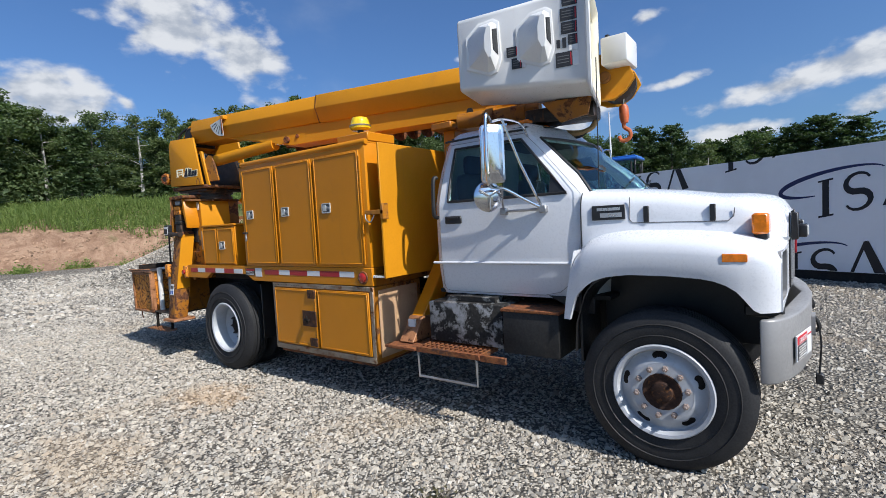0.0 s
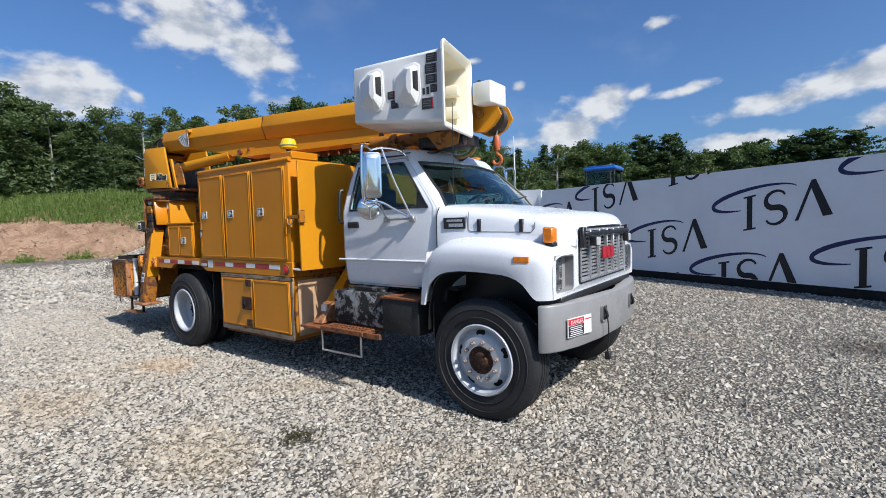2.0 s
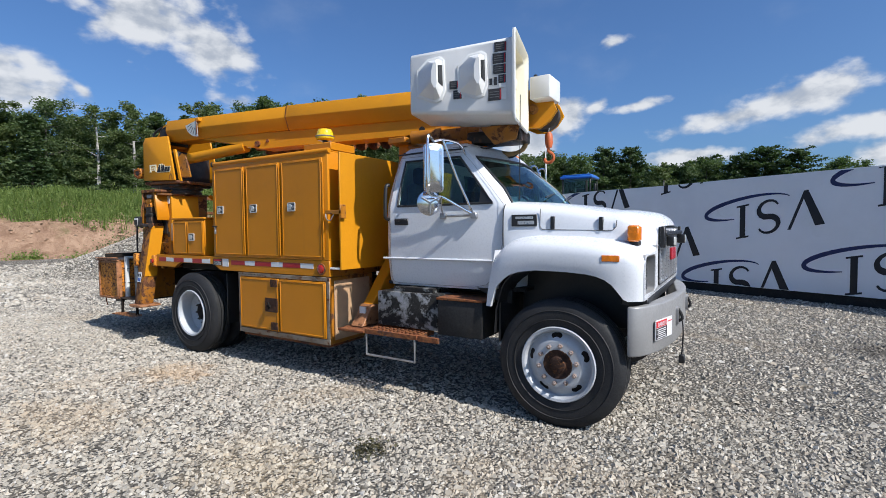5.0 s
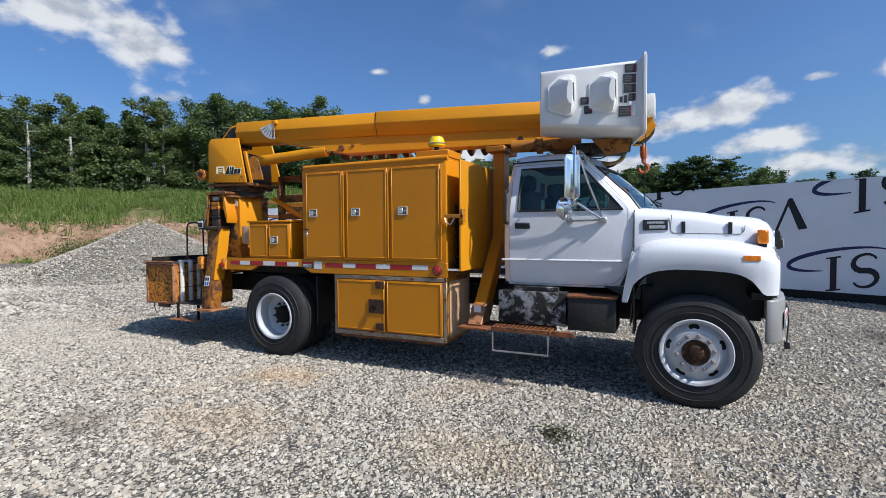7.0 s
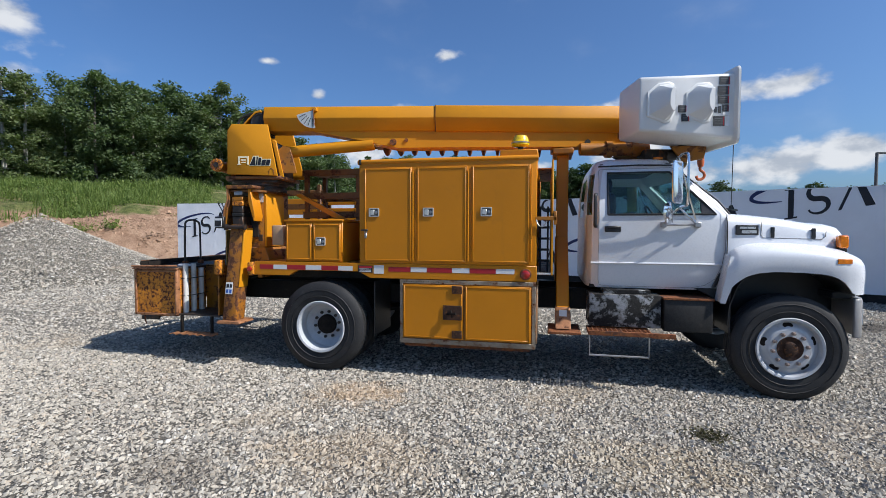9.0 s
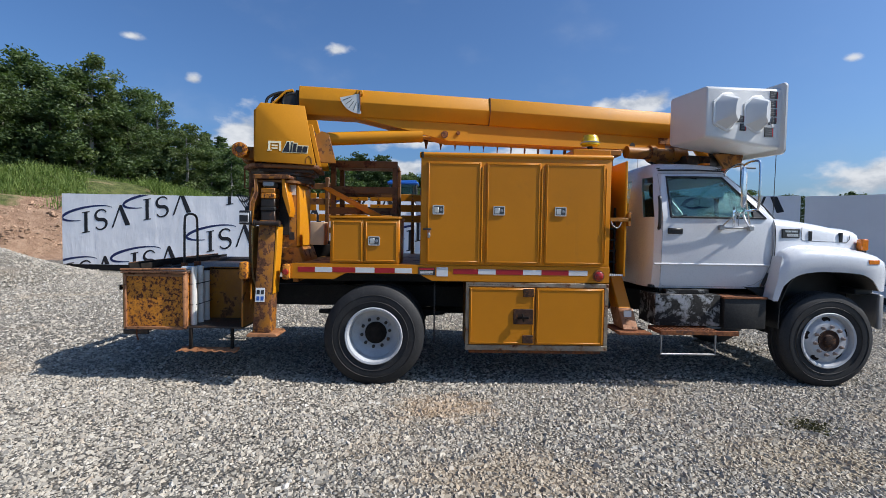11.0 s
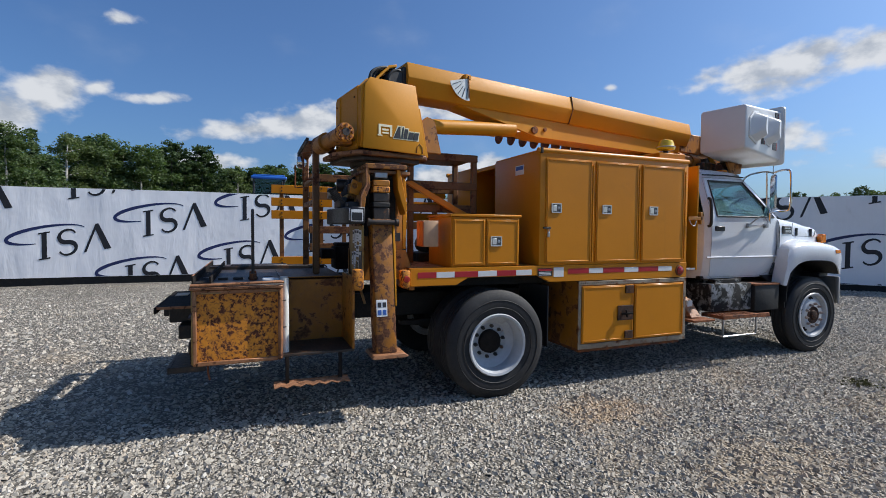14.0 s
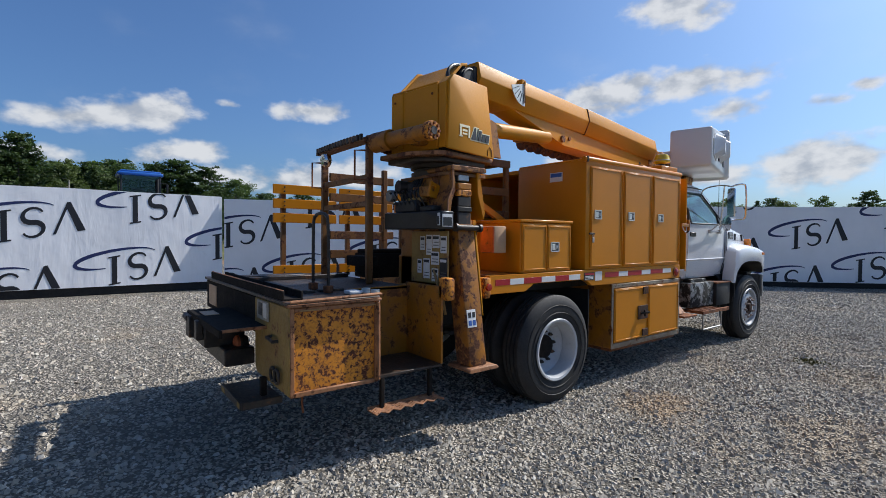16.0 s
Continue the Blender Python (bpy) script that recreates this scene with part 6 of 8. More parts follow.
# mirrors
def mirror_set(side, sign):
    """A tall chrome mirror turned outwards on its bent tubes, with a round convex one below."""
    def set_down(bm):
        bm.transform(Matrix.Translation((3.80, side(-0.07), 0)) @ Matrix.Rotation(radians(-40) * sign, 4, "Z"))
        return bm

    def run(pts, r, mat=M_CHROME):
        return tube([(x, side(y), z) for x, y, z in pts], r, 8)
    head = part("mirror_head", set_down(prism(rounded(-0.092, 0.092, 1.905, 2.325, 0.035, 4), "x", -0.010, 0.010, bev=0.007, seg=2)), M_CHROME, truck, "tall chrome west-coast mirror")
    ridge = [[(0.009, a, b) for a, b in rounded(-0.075, 0.075, 1.925, 2.305, 0.03, 3)], [(0.024, a, b) for a, b in rounded(-0.042, 0.042, 1.99, 2.27, 0.02, 3)]]
    bm = grid_mesh(ridge, close_u=True)
    bm.faces.new(sorted((v for v in bm.verts if abs(v.co.x - 0.024) < 1e-6), key=lambda v: math.atan2(v.co.z - 2.13, v.co.y)))
    part("mirror_back", set_down(bm), M_CHROME, head, "chrome facetted mirror back", 20)
    part("mirror_glass", set_down(prism(rounded(-0.082, 0.082, 1.918, 2.312, 0.03, 4), "x", -0.0135, -0.0095)), M_CHROME, head, "mirror glass")
    bm = lathe([(0.0, 0.016), (0.06, 0.012), (0.105, 0.002), (0.113, -0.004), (0.108, -0.010), (0.05, -0.016), (0.0, -0.018)], (0, 0, 0), "x", 28)
    bm.transform(Matrix.Translation((3.735, side(-0.045), 1.815)) @ Matrix.Rotation(radians(-38) * sign, 4, "Z"))
    part("spot_mirror", bm, M_CHROME, head, "round convex chrome mirror")
    part("spot_spokes", joined(*[run([(3.762, -0.066, 1.815), (3.762 + 0.062 * math.cos(k * math.tau / 3 + 0.5), -0.066 + 0.07 * math.cos(k * math.tau / 3 + 0.5), 1.815 + 0.095 * math.sin(k * math.tau / 3 + 0.5))], 0.005) for k in range(3)]), M_STEEL, head)
    loop = [(3.80, -0.07, 2.345), (3.815, -0.13, 2.368), (3.84, -0.205, 2.372), (3.85, -0.235, 2.33), (3.85, -0.245, 2.10), (3.85, -0.235, 1.915), (3.845, -0.20, 1.878), (3.82, -0.10, 1.872), (3.85, 0.0, 1.862), (3.94, 0.10, 1.79), (4.058, 0.195, 1.705)]
    part("mirror_loop", run(curve_pts(loop), 0.012), M_CHROME, head, "bent chrome mirror tube")
    part("mirror_arm", run(curve_pts([(3.80, -0.07, 2.345), (3.83, 0.06, 2.375), (3.86, 0.24, 2.37), (3.86, 0.34, 2.335), (3.87, 0.40, 2.26)]), 0.011), M_CHROME, head, "upper mirror arm to the roof pillar")
    part("mirror_arm", run([(3.83, 0.04, 2.372), (3.93, 0.10, 2.05), (4.05, 0.19, 1.715)], 0.010), M_CHROME, head, "slanting chrome stay")
    part("mirror_arm", run([(3.84, -0.02, 1.868), (3.77, 0.10, 1.79), (3.735, 0.185, 1.705)], 0.008), M_STEEL, head)
    part("mirror_arm", run([(3.735, 0.185, 1.70), (3.90, 0.178, 1.702), (4.06, 0.185, 1.705)], 0.010), M_STEEL, head, "steel mirror foot bar")
    for fx in (4.06, 3.735):
        a, c = side(0.165), side(0.212)
        part("mirror_foot", box(fx - 0.03, fx + 0.03, min(a, c), max(a, c), 1.675, 1.73, 0.008), M_STEEL, head)
    return head


mirror_set(lambda y: y, 1)
mirror_set(far, -1)

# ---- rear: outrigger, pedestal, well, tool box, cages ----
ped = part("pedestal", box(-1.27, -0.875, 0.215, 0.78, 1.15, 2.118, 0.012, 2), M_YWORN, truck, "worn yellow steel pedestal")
# cleaner, brighter paint puts the sun on this forward face into the colour
part("pedestal_front", prism([(-0.876, 1.43), (-0.845, 1.43), (-0.838, 1.75), (-0.845, 2.05), (-0.876, 2.115)], "y", 0.215, 0.62, bev=0.004), M_BOOM, ped, "yellow pedestal front plate, painted brighter for the sun on it")
part("pedestal_foot", prism([(-1.27, 1.15), (-0.80, 1.15), (-0.80, 1.27), (-0.85, 1.42), (-1.27, 1.42)], "y", 0.19, 0.82, bev=0.006), M_YWORN, ped)
part("pedestal_cap", prism(rounded(-1.29, -0.84, 0.06, 0.80, 0.06), "z", 2.10, 2.125), M_CAGE, ped)
part("notice_plate", box(-0.955, -0.90, 0.2085, 0.2135, 1.50, 1.58, 0.001), M_SIGNB, ped)
part("notice_plate", box(-0.945, -0.885, 0.2085, 0.2135, 1.98, 2.09, 0.001), M_SIGN, ped, "pale sticker")


def lean(bm):
    """The leg's foot stands further out than its head."""
    for v in bm.verts:
        v.co.y -= 0.16 * (1.68 - min(v.co.z, 1.68))
    return bm


out = part("rear_outrigger", lean(box(-1.212, -1.032, 0.022, 0.20, 0.56, 1.70, 0.014, 2)), M_LEG, truck, "rusting yellow outrigger leg leaning slightly outwards")
part("leg_edge_strip", lean(prism([(-1.030, 0.95), (-1.022, 0.95), (-1.010, 1.40), (-1.012, 1.66), (-1.030, 1.66)], "y", 0.02, 0.19, bev=0.002)), M_BOOM, out, "bright orange side strip")
for z0, z1, g, mt, lb in ((1.69, 1.80, 0.0, M_GREASE, "black greasy leg sleeve"), (1.80, 1.845, 0.006, M_DARK, ""), (1.845, 1.93, 0.0, M_GREASE, ""), (1.93, 1.985, 0.004, M_YRUST, "scraped yellow leg head"), (1.985, 2.04, 0.002, M_YWORN, ""), (2.055, 2.11, -0.012, M_STEEL, "bare steel leg top")):
    part("inner_leg", box(-1.195 - g, -1.052 + g, 0.035 - g, 0.19, z0, z1, 0.008), mt, out, lb)
part("leg_gusset", prism([(-1.262, 2.14), (-1.235, 2.14), (-1.225, 1.98), (-1.262, 1.88), (-1.288, 1.66), (-1.318, 1.66), (-1.30, 1.90), (-1.258, 2.0)], "y", 0.03, 0.30, bev=0.004), M_LEG, out, "worn yellow yoke side plate")
part("gusset_edge", prism([(-1.264, 2.14), (-1.254, 2.14), (-1.252, 1.99), (-1.297, 1.89), (-1.312, 1.66), (-1.324, 1.66), (-1.308, 1.90), (-1.262, 2.0)], "y", 0.022, 0.034, bev=0.002), M_RIM, out)
part("leg_gusset", prism([(-0.985, 2.14), (-0.955, 2.14), (-0.888, 1.80), (-0.905, 1.74), (-0.975, 1.96)], "y", 0.04, 0.21, bev=0.004), M_YEL, out, "yellow yoke side plate")
part("yoke_back", box(-1.26, -0.95, 0.195, 0.21, 1.55, 2.12, 0.003), M_DARK, out)
part("yoke_cap", prism(rounded(-1.275, -0.895, 2.135, 2.178, 0.018), "y", 0.02, 0.40, bev=0.005), M_LEG, out, "thick worn yoke cap")
part("leg_clamp", joined(tube([(-1.245, 0.0, 1.672), (-1.0, -0.01, 1.668)], 0.024, 12), tube([(-1.01, -0.01, 1.668), (-0.985, -0.01, 1.668)], 0.034, 12), tube([(-1.255, 0.0, 1.672), (-1.235, 0.0, 1.672)], 0.036, 12)), M_GREASE, out, "dark steel pivot pin")
for x, z in ((-1.165, 1.59), (-1.10, 1.53)):
    part("leg_bolt", lathe([(0.012, 0.002), (0.0, -0.004)], (x, 0.0, z), "y", 8), M_RUST, out)
part("outrigger_foot", lean(prism([(-1.26, 0.535), (-1.24, 0.56), (-0.97, 0.56), (-0.94, 0.535), (-0.96, 0.525), (-1.24, 0.525)], "y", -0.02, 0.26, bev=0.005)), M_RIM, out, "scraped rusty outrigger foot plate")
part("leg_label", lean(box(-1.200, -1.107, 0.0185, 0.0225, 0.868, 1.008, 0.0005)), M_SIGN, out, "white pictogram label")
for i, (a, b) in enumerate(((-1.188, 0.945), (-1.145, 0.945), (-1.188, 0.882), (-1.145, 0.882))):
    part("label_mark", lean(box(a, a + 0.030, 0.016, 0.019, b, b + 0.042, 0.0005)), M_SIGNU if i > 1 else M_SIGNB, out)
part("deck_lamp_block", box(-0.955, -0.875, -0.035, 0.08, 1.09, 1.25, 0.018, 2), M_YRUST, truck, "yellow lamp block with red lens")
part("deck_lamp", lathe([(0.032, -0.012), (0.028, -0.03), (0.0, -0.034)], (-0.915, -0.025, 1.17), "y", 14), M_REDLENS, truck)
part("well_lamp_block", box(-1.385, -1.30, -0.07, 0.05, 1.09, 1.27, 0.02, 2), M_YRUST, truck, "worn yellow lamp block on the well's edge")

# well and step behind the leg
well = part("operator_well", joined(box(-1.95, -1.37, 0.50, 0.52, 0.58, 1.17, 0.003), box(-1.385, -1.365, 0.0, 0.52, 0.585, 1.20, 0.003)), M_YWORN, truck, "worn yellow operator's step well")
# floor darker than the well's yellow walls
part("well_floor", box(-1.95, -1.37, 0.0, 0.52, 0.565, 0.585, 0.003), M_GREASE, well, "dark well floor")
part("step_hanger", box(-1.93, -1.90, 0.0, 0.03, 0.34, 0.57, 0.003), M_FLATBLACK, well)
part("step_hanger", box(-1.50, -1.47, 0.0, 0.03, 0.34, 0.57, 0.003), M_FLATBLACK, well)
zig = []
for y in (-0.075, -0.05, -0.025, 0.0, 0.025):
    pts = [(-2.02 + i * 0.05, y + (0.010 if i % 2 else -0.010), 0.345 + (0.006 if i % 2 else -0.006)) for i in range(13)]
    zig.append(tube(pts, 0.008, 5))
part("step_tread", joined(box(-2.02, -1.42, 0.035, 0.045, 0.335, 0.36, 0.002), *zig), M_RIM, well, "rusty expanded-metal step tread")
for y in (0.10, 0.24, 0.38):
    part("pipe", tube([(-1.927, y, 0.585), (-1.927, y, 1.135 if y > 0.3 else 1.20)], 0.033, 14), M_PVC, truck, "dirty white plastic pipe")
for z in (0.80, 1.02):
    part("pipe_strap", tube([(-1.96, 0.06, z), (-1.93, 0.062, z), (-1.889, 0.10, z), (-1.889, 0.40, z)], 0.005, 5), M_HOSE, truck)

# rusty tool box at the tail
tb = part("tail_box", box(-2.59, -1.965, 0.012, 0.52, 0.56, 1.13, 0.008), M_YRUST, truck, "yellow tail tool box eaten by rust")
fr = joined(box(-2.60, -2.572, -0.008, 0.02, 0.55, 1.13, 0.006), box(-1.985, -1.95, -0.012, 0.04, 0.55, 1.145, 0.008), box(-2.572, -1.985, -0.010, 0.02, 0.548, 0.578, 0.005), box(-2.572, -1.985, -0.008, 0.02, 1.10, 1.13, 0.005))
part("box_frame", fr, M_RIM, tb, "rusty raised frame")
part("box_top_edge", prism([(-2.62, 1.135), (-1.945, 1.135), (-1.945, 1.155), (-2.62, 1.15)], "y", -0.03, 0.06, bev=0.004), M_RIM, tb, "scraped orange-brown lip")
part("box_lid_edge", tube([(-2.61, -0.032, 1.172), (-2.2, -0.034, 1.180), (-1.97, -0.034, 1.186), (-1.945, -0.02, 1.18)], 0.011, 8), M_RIM, tb)
for a in (-2.54, -2.10):
    part("hinge_slot", box(a, a + 0.14, -0.0125, -0.007, 1.105, 1.113, 0.001), M_TAN, tb)
part("box_door_bead", tube([(-1.965, -0.018, 0.57), (-1.968, -0.018, 1.12)], 0.016, 8), M_RIM, tb)
part("tail_deck", joined(box(-2.62, -1.945, 0.0, far(0.0), 1.14, 1.165, 0.004), box(-1.945, -1.37, 0.50, far(0.0), 1.14, 1.165, 0.004), box(-2.60, -1.4, 1.60, 1.66, 1.165, 1.20, 0.004)), M_GREASE, truck, "dark grimy steel tail deck")
for i in range(5):
    part("deck_tooth", box(-2.57 + i * 0.12, -2.49 + i * 0.12, 0.44, 0.50, 1.165, 1.185, 0.003), M_GREASE, truck)
part("tail_panel", prism([(0.0, 0.56), (0.66, 0.575), (0.71, 0.62), (0.71, 1.13), (0.0, 1.13)], "x", -2.61, -2.585, bev=0.004), M_YDULL, truck, "dull dirty-yellow tail panel")
part("tail_cross_panel", box(-2.60, -2.575, 0.71, far(0.0), 0.86, 1.13, 0.004), M_FLATBLACK, truck, "dark grimy tail cross panel")
part("scraped_patch", box(-2.606, -2.60, 1.98, 2.30, 0.90, 1.10, 0.002), M_PEACH, truck)
part("tail_channel", joined(box(-2.615, -2.60, 0.10, 2.15, 1.166, 1.232, 0.003), box(-2.49, -2.475, 0.10, 2.15, 1.166, 1.226, 0.003), box(-2.60, -2.49, 0.10, 2.15, 1.166, 1.178, 0.002)), M_FLATBLACK, truck, "dark steel channel along the tail edge")
part("channel_worn_edge", box(-2.614, -2.601, 0.11, 2.14, 1.232, 1.236, 0.001), M_RIM, truck)
tbm = part("tail_shelf", joined(box(-2.92, -2.60, 0.44, 1.56, 0.934, 0.952, 0.003), box(-2.925, -2.905, 0.42, 1.58, 0.90, 0.955, 0.004)), M_FLATBLACK, truck, "black steel shelf at the tail")
part("shelf_worn_edge", box(-2.91, -2.61, 0.432, 0.441, 0.934, 0.956, 0.001), M_RIM, tbm, "scraped pale edge")
part("shelf_patch", box(-2.87, -2.76, 1.15, 1.38, 0.953, 0.958, 0.001), M_PEACH, tbm)
part("hitch_block", joined(box(-2.90, -2.60, 1.02, 1.52, 0.72, 0.934, 0.01), box(-2.95, -2.90, 1.35, 1.50, 0.75, 0.93, 0.008), box(-2.95, -2.90, 1.05, 1.15, 0.78, 0.93, 0.008), tube([(-2.93, 1.6, 0.90), (-2.93, 1.45, 0.90)], 0.03, 10), box(-2.80, -2.58, 0.82, 1.45, 0.60, 0.73, 0.01)), M_GREASE, tbm, "black hitch block")
part("tail_lamp", lathe([(0.062, -2.66), (0.060, -2.685), (0.04, -2.70), (0.0, -2.703)], (0, 0.96, 0.745), "x", 18), M_HOOK, truck, "round orange-red tail lamp")
part("lamp_can", lathe([(0.05, -2.60), (0.066, -2.64), (0.066, -2.665)], (0, 0.96, 0.745), "x", 18), M_GREASE, truck)
part("tail_handle", tube([(-2.61, 0.33, 0.90), (-2.645, 0.33, 0.895), (-2.645, 0.20, 0.885), (-2.61, 0.20, 0.885)], 0.012, 6), M_GREASE, truck)
npl = part("number_plate", box(-2.622, -2.612, 0.37, 0.62, 0.99, 1.125, 0.002), M_GRIME, truck, "pale worn plate with plain bars")
part("plate_bar", box(-2.625, -2.621, 0.50, 0.58, 1.02, 1.11, 0.002), M_SIGNB, npl)
part("plate_bar", box(-2.625, -2.621, 0.40, 0.47, 1.01, 1.115, 0.002), M_PVC, npl)
for y in (0.16, 0.24):
    part("shackle", lathe([(0.045 + 0.011 * math.cos(a), 0.011 * math.sin(a)) for a in [k * math.tau / 8 for k in range(8)]], (-2.632, y, 0.66), "x", 18, closed=True), M_GREASE, truck, "dark steel ring")
tr = part("tail_step", joined(box(-2.80, -2.54, 0.34, 0.84, 0.455, 0.47, 0.003), box(-2.82, -2.795, 0.32, 0.86, 0.42, 0.475, 0.004), box(-2.80, -2.54, 0.31, 0.34, 0.425, 0.475, 0.003)), M_GREASE, truck, "rusty low tail step")
part("tail_step_arm", box(-2.66, -2.62, 0.4, 0.44, 0.47, 0.60, 0.003), M_FLATBLACK, tr)
for y0, y1 in ((0.34, 0.40), (0.74, 0.83)):
    part("step_paint_patch", box(-2.822, -2.817, y0, y1, 0.43, 0.468, 0.001), M_YDULL, tr)
part("chain_drop", tube(curve_pts([(-2.5, 0.05, 0.55), (-2.5, 0.05, 0.48), (-2.49, 0.06, 0.42)]), 0.008, 5), M_RUST, truck)
part("deck_plank", box(-2.40, -1.80, 1.72, 1.90, 1.167, 1.205, 0.006), M_GREASE, truck, "dark plank on the tail deck")
# bent bar on the tail deck
part("bent_bar", tube(curve_pts([(-2.17, 0.38, 1.16), (-2.17, 0.38, 1.45), (-2.17, 0.39, 1.70), (-2.17, 0.43, 1.755), (-2.17, 0.52, 1.77), (-2.17, 0.61, 1.755), (-2.17, 0.66, 1.70), (-2.17, 0.67, 1.45), (-2.17, 0.67, 1.16)]), 0.013, 8), M_GREASE, truck, "dark bent steel bar")
for y in (0.38, 0.67):
    part("bar_socket", box(-2.20, -2.14, y - 0.03, y + 0.03, 1.165, 1.22, 0.006), M_RUST, truck)
# black boxes fill the low space behind the pedestal
part("deck_bench", joined(box(-1.32, -0.50, 1.28, 1.62, 1.166, 1.42, 0.015, 2), box(-1.30, -0.55, 1.30, 1.60, 1.42, 1.46, 0.01), box(-1.50, -1.36, 1.05, 1.45, 1.30, 1.40, 0.01)), M_FLATBLACK, truck, "black box lying behind the pedestal")
part("rag", joined(box(-2.10, -2.0, 0.16, 0.27, 1.165, 1.195, 0.012, 2), box(-2.05, -1.96, 0.22, 0.32, 1.165, 1.185, 0.010, 2)), M_SIGN, truck, "white rag lying on the tail deck")

# operator's cage behind the pedestal
CX0, CX1, CY0, CY1, CZ = -1.62, -1.555, 0.785, 1.80, 2.46
part("cage_post", box(CX0, CX1, CY0, CY0 + 0.055, 1.165, CZ + 0.035, 0.012), M_CAGE, truck, "worn brown steel cage post")
part("cage_post", box(CX0, CX1, CY1 - 0.05, CY1, 1.165, CZ, 0.006), M_CAGE, truck, "worn brown steel cage post")
part("cage_post", box(-0.92, -0.865, 1.70, 1.755, 1.165, 2.34, 0.006), M_CAGE, truck, "worn brown steel cage post")
arch = lambda y: 0.006 * math.sin((y - CY0) / (CY1 - CY0) * math.pi)
rows = [[(-1.665 + 0.028 * k, y, CZ + 0.005 + arch(y)) for k in range(5)] for y in np.linspace(CY0 - 0.02, CY1 + 0.02, 14)]
part("cage_roof", thick(grid_mesh(rows), 0.03), M_CAGE, truck, "narrow brown cage roof plate with grip teeth")
for y in np.linspace(CY0 + 0.02, CY1 - 0.05, 16):
    part("grip_tooth", box(-1.68, -1.655, y, y + 0.034, CZ - 0.015 + arch(y), CZ + 0.04 + arch(y), 0.003), M_GREASE, truck)
part("cage_side_rail", prism([(-1.62, 2.40), (-1.62, 2.46), (-1.10, 2.33), (-1.10, 2.27)], "y", CY0 + 0.01, CY0 + 0.045, bev=0.004), M_CAGE, truck, "slanting brown roof rail")
for z in (2.17, 1.96, 1.56, 1.36):
    part("cage_rail", box(CX1, -0.78, 1.705, 1.745, z, z + 0.085, 0.005), M_CAGE, truck, "worn brown steel rail")
for z in (2.10, 1.86):
    part("cage_rail", box(CX0 + 0.01, CX1 - 0.01, CY0 + 0.055, CY1 - 0.05, z, z + 0.05, 0.004), M_CAGE, truck, "worn brown cross rail")
part("cage_lamp", lathe([(0.055, -1.70), (0.072, -1.67), (0.066, -1.63), (0.02, -1.60)], (0, 1.58, 2.36), "x", 16), M_CHROME, truck, "small round work lamp")
for y in (CY0 + 0.03, CY1 - 0.02):
    part("cage_hand_loop", tube([(-1.61, y, 2.36), (-1.70, y + 0.06, 2.36), (-1.70, y + 0.06, 2.10), (-1.61, y, 2.10)], 0.010, 6), M_RUST, truck)
# platform over the small cabinet
pl = part("upper_shelf", joined(box(-0.65, 0.15, 0.78, 1.36, 2.39, 2.43, 0.006), box(-0.66, 0.16, 0.77, 0.81, 2.36, 2.44, 0.006)), M_CAGE, truck, "brown steel shelf above the deck")
for x, y in ((-0.64, 0.79), (0.10, 0.79), (-0.64, 1.32), (0.10, 1.32)):
    part("shelf_post", box(x, x + 0.06, y, y + 0.05, 1.262, 2.40, 0.005), M_CAGE, pl)
for z, y in ((2.05, 0.785), (1.80, 0.785), (2.05, 1.33), (1.62, 1.33)):
    part("shelf_rail", box(-0.66, 0.16, y, y + 0.035, z, z + 0.085, 0.005), M_CAGE, pl)
part("shelf_brace", prism([(-0.72, 2.10), (-0.64, 2.12), (0.02, 1.78), (-0.02, 1.72)], "y", 0.68, 0.72, bev=0.004), M_YEL, pl, "yellow diagonal brace")
part("junction_box", box(-0.705, -0.555, 0.115, 0.30, 1.45, 1.695, 0.01, 2), M_PEACH, truck, "pale and orange junction box")
part("junction_face", box(-0.713, -0.70, 0.12, 0.295, 1.455, 1.69, 0.004), M_HOOK, truck, "orange box face")
part("winch_drum", joined(lathe([(0.10, -0.2), (0.10, 0.2)], (-0.3, 1.1, 1.45), "y", 16), box(-0.5, 0.2, 0.9, 1.3, 1.262, 1.36, 0.01)), M_GREASE, truck)
# control valves
cv = part("control_valve", joined(prism([(-1.50, 0.70), (-1.36, 0.68), (-1.28, -0.02), (-1.40, -0.02), (-1.44, 0.20)], "z", 1.655, 1.80, bev=0.008), box(-1.44, -1.30, 0.30, 0.62, 1.80, 1.90, 0.012), box(-1.40, -1.30, 0.12, 0.30, 1.80, 1.85, 0.01)), M_BLACK, truck, "black control valve bank with levers")
for i in range(7):
    y = 0.18 + 0.066 * i
    part("valve_lever", joined(tube([(-1.42, y, 1.84), (-1.50, y + 0.01, 1.96)], 0.006, 6), lathe([(0.0, 0.0), (0.015, 0.012), (0.0, 0.03)], (-1.50, y + 0.01, 1.955), "z", 8)), M_BLACK, cv)
part("valve_gauge", lathe([(0.05, -1.50), (0.052, -1.47), (0.05, -1.44)], (0, 0.62, 1.95), "x", 18), M_STEEL, cv, "round pressure gauge")
for y0, y1, mt in ((0.46, 0.58, M_STEEL), (0.27, 0.41, M_SIGNB)):
    part("valve_plate", prism([(-1.478 + (0.58 - y1) * 0.13, y1), (-1.470 + (0.58 - y1) * 0.13, y1), (-1.470 + (0.58 - y0) * 0.13, y0), (-1.478 + (0.58 - y0) * 0.13, y0)], "z", 1.67, 1.76), mt, cv)
part("valve_sticker", box(-1.409, -1.402, 0.00, 0.12, 1.685, 1.785, 0.001), M_SIGN, cv, "white-edged dark warning sticker")
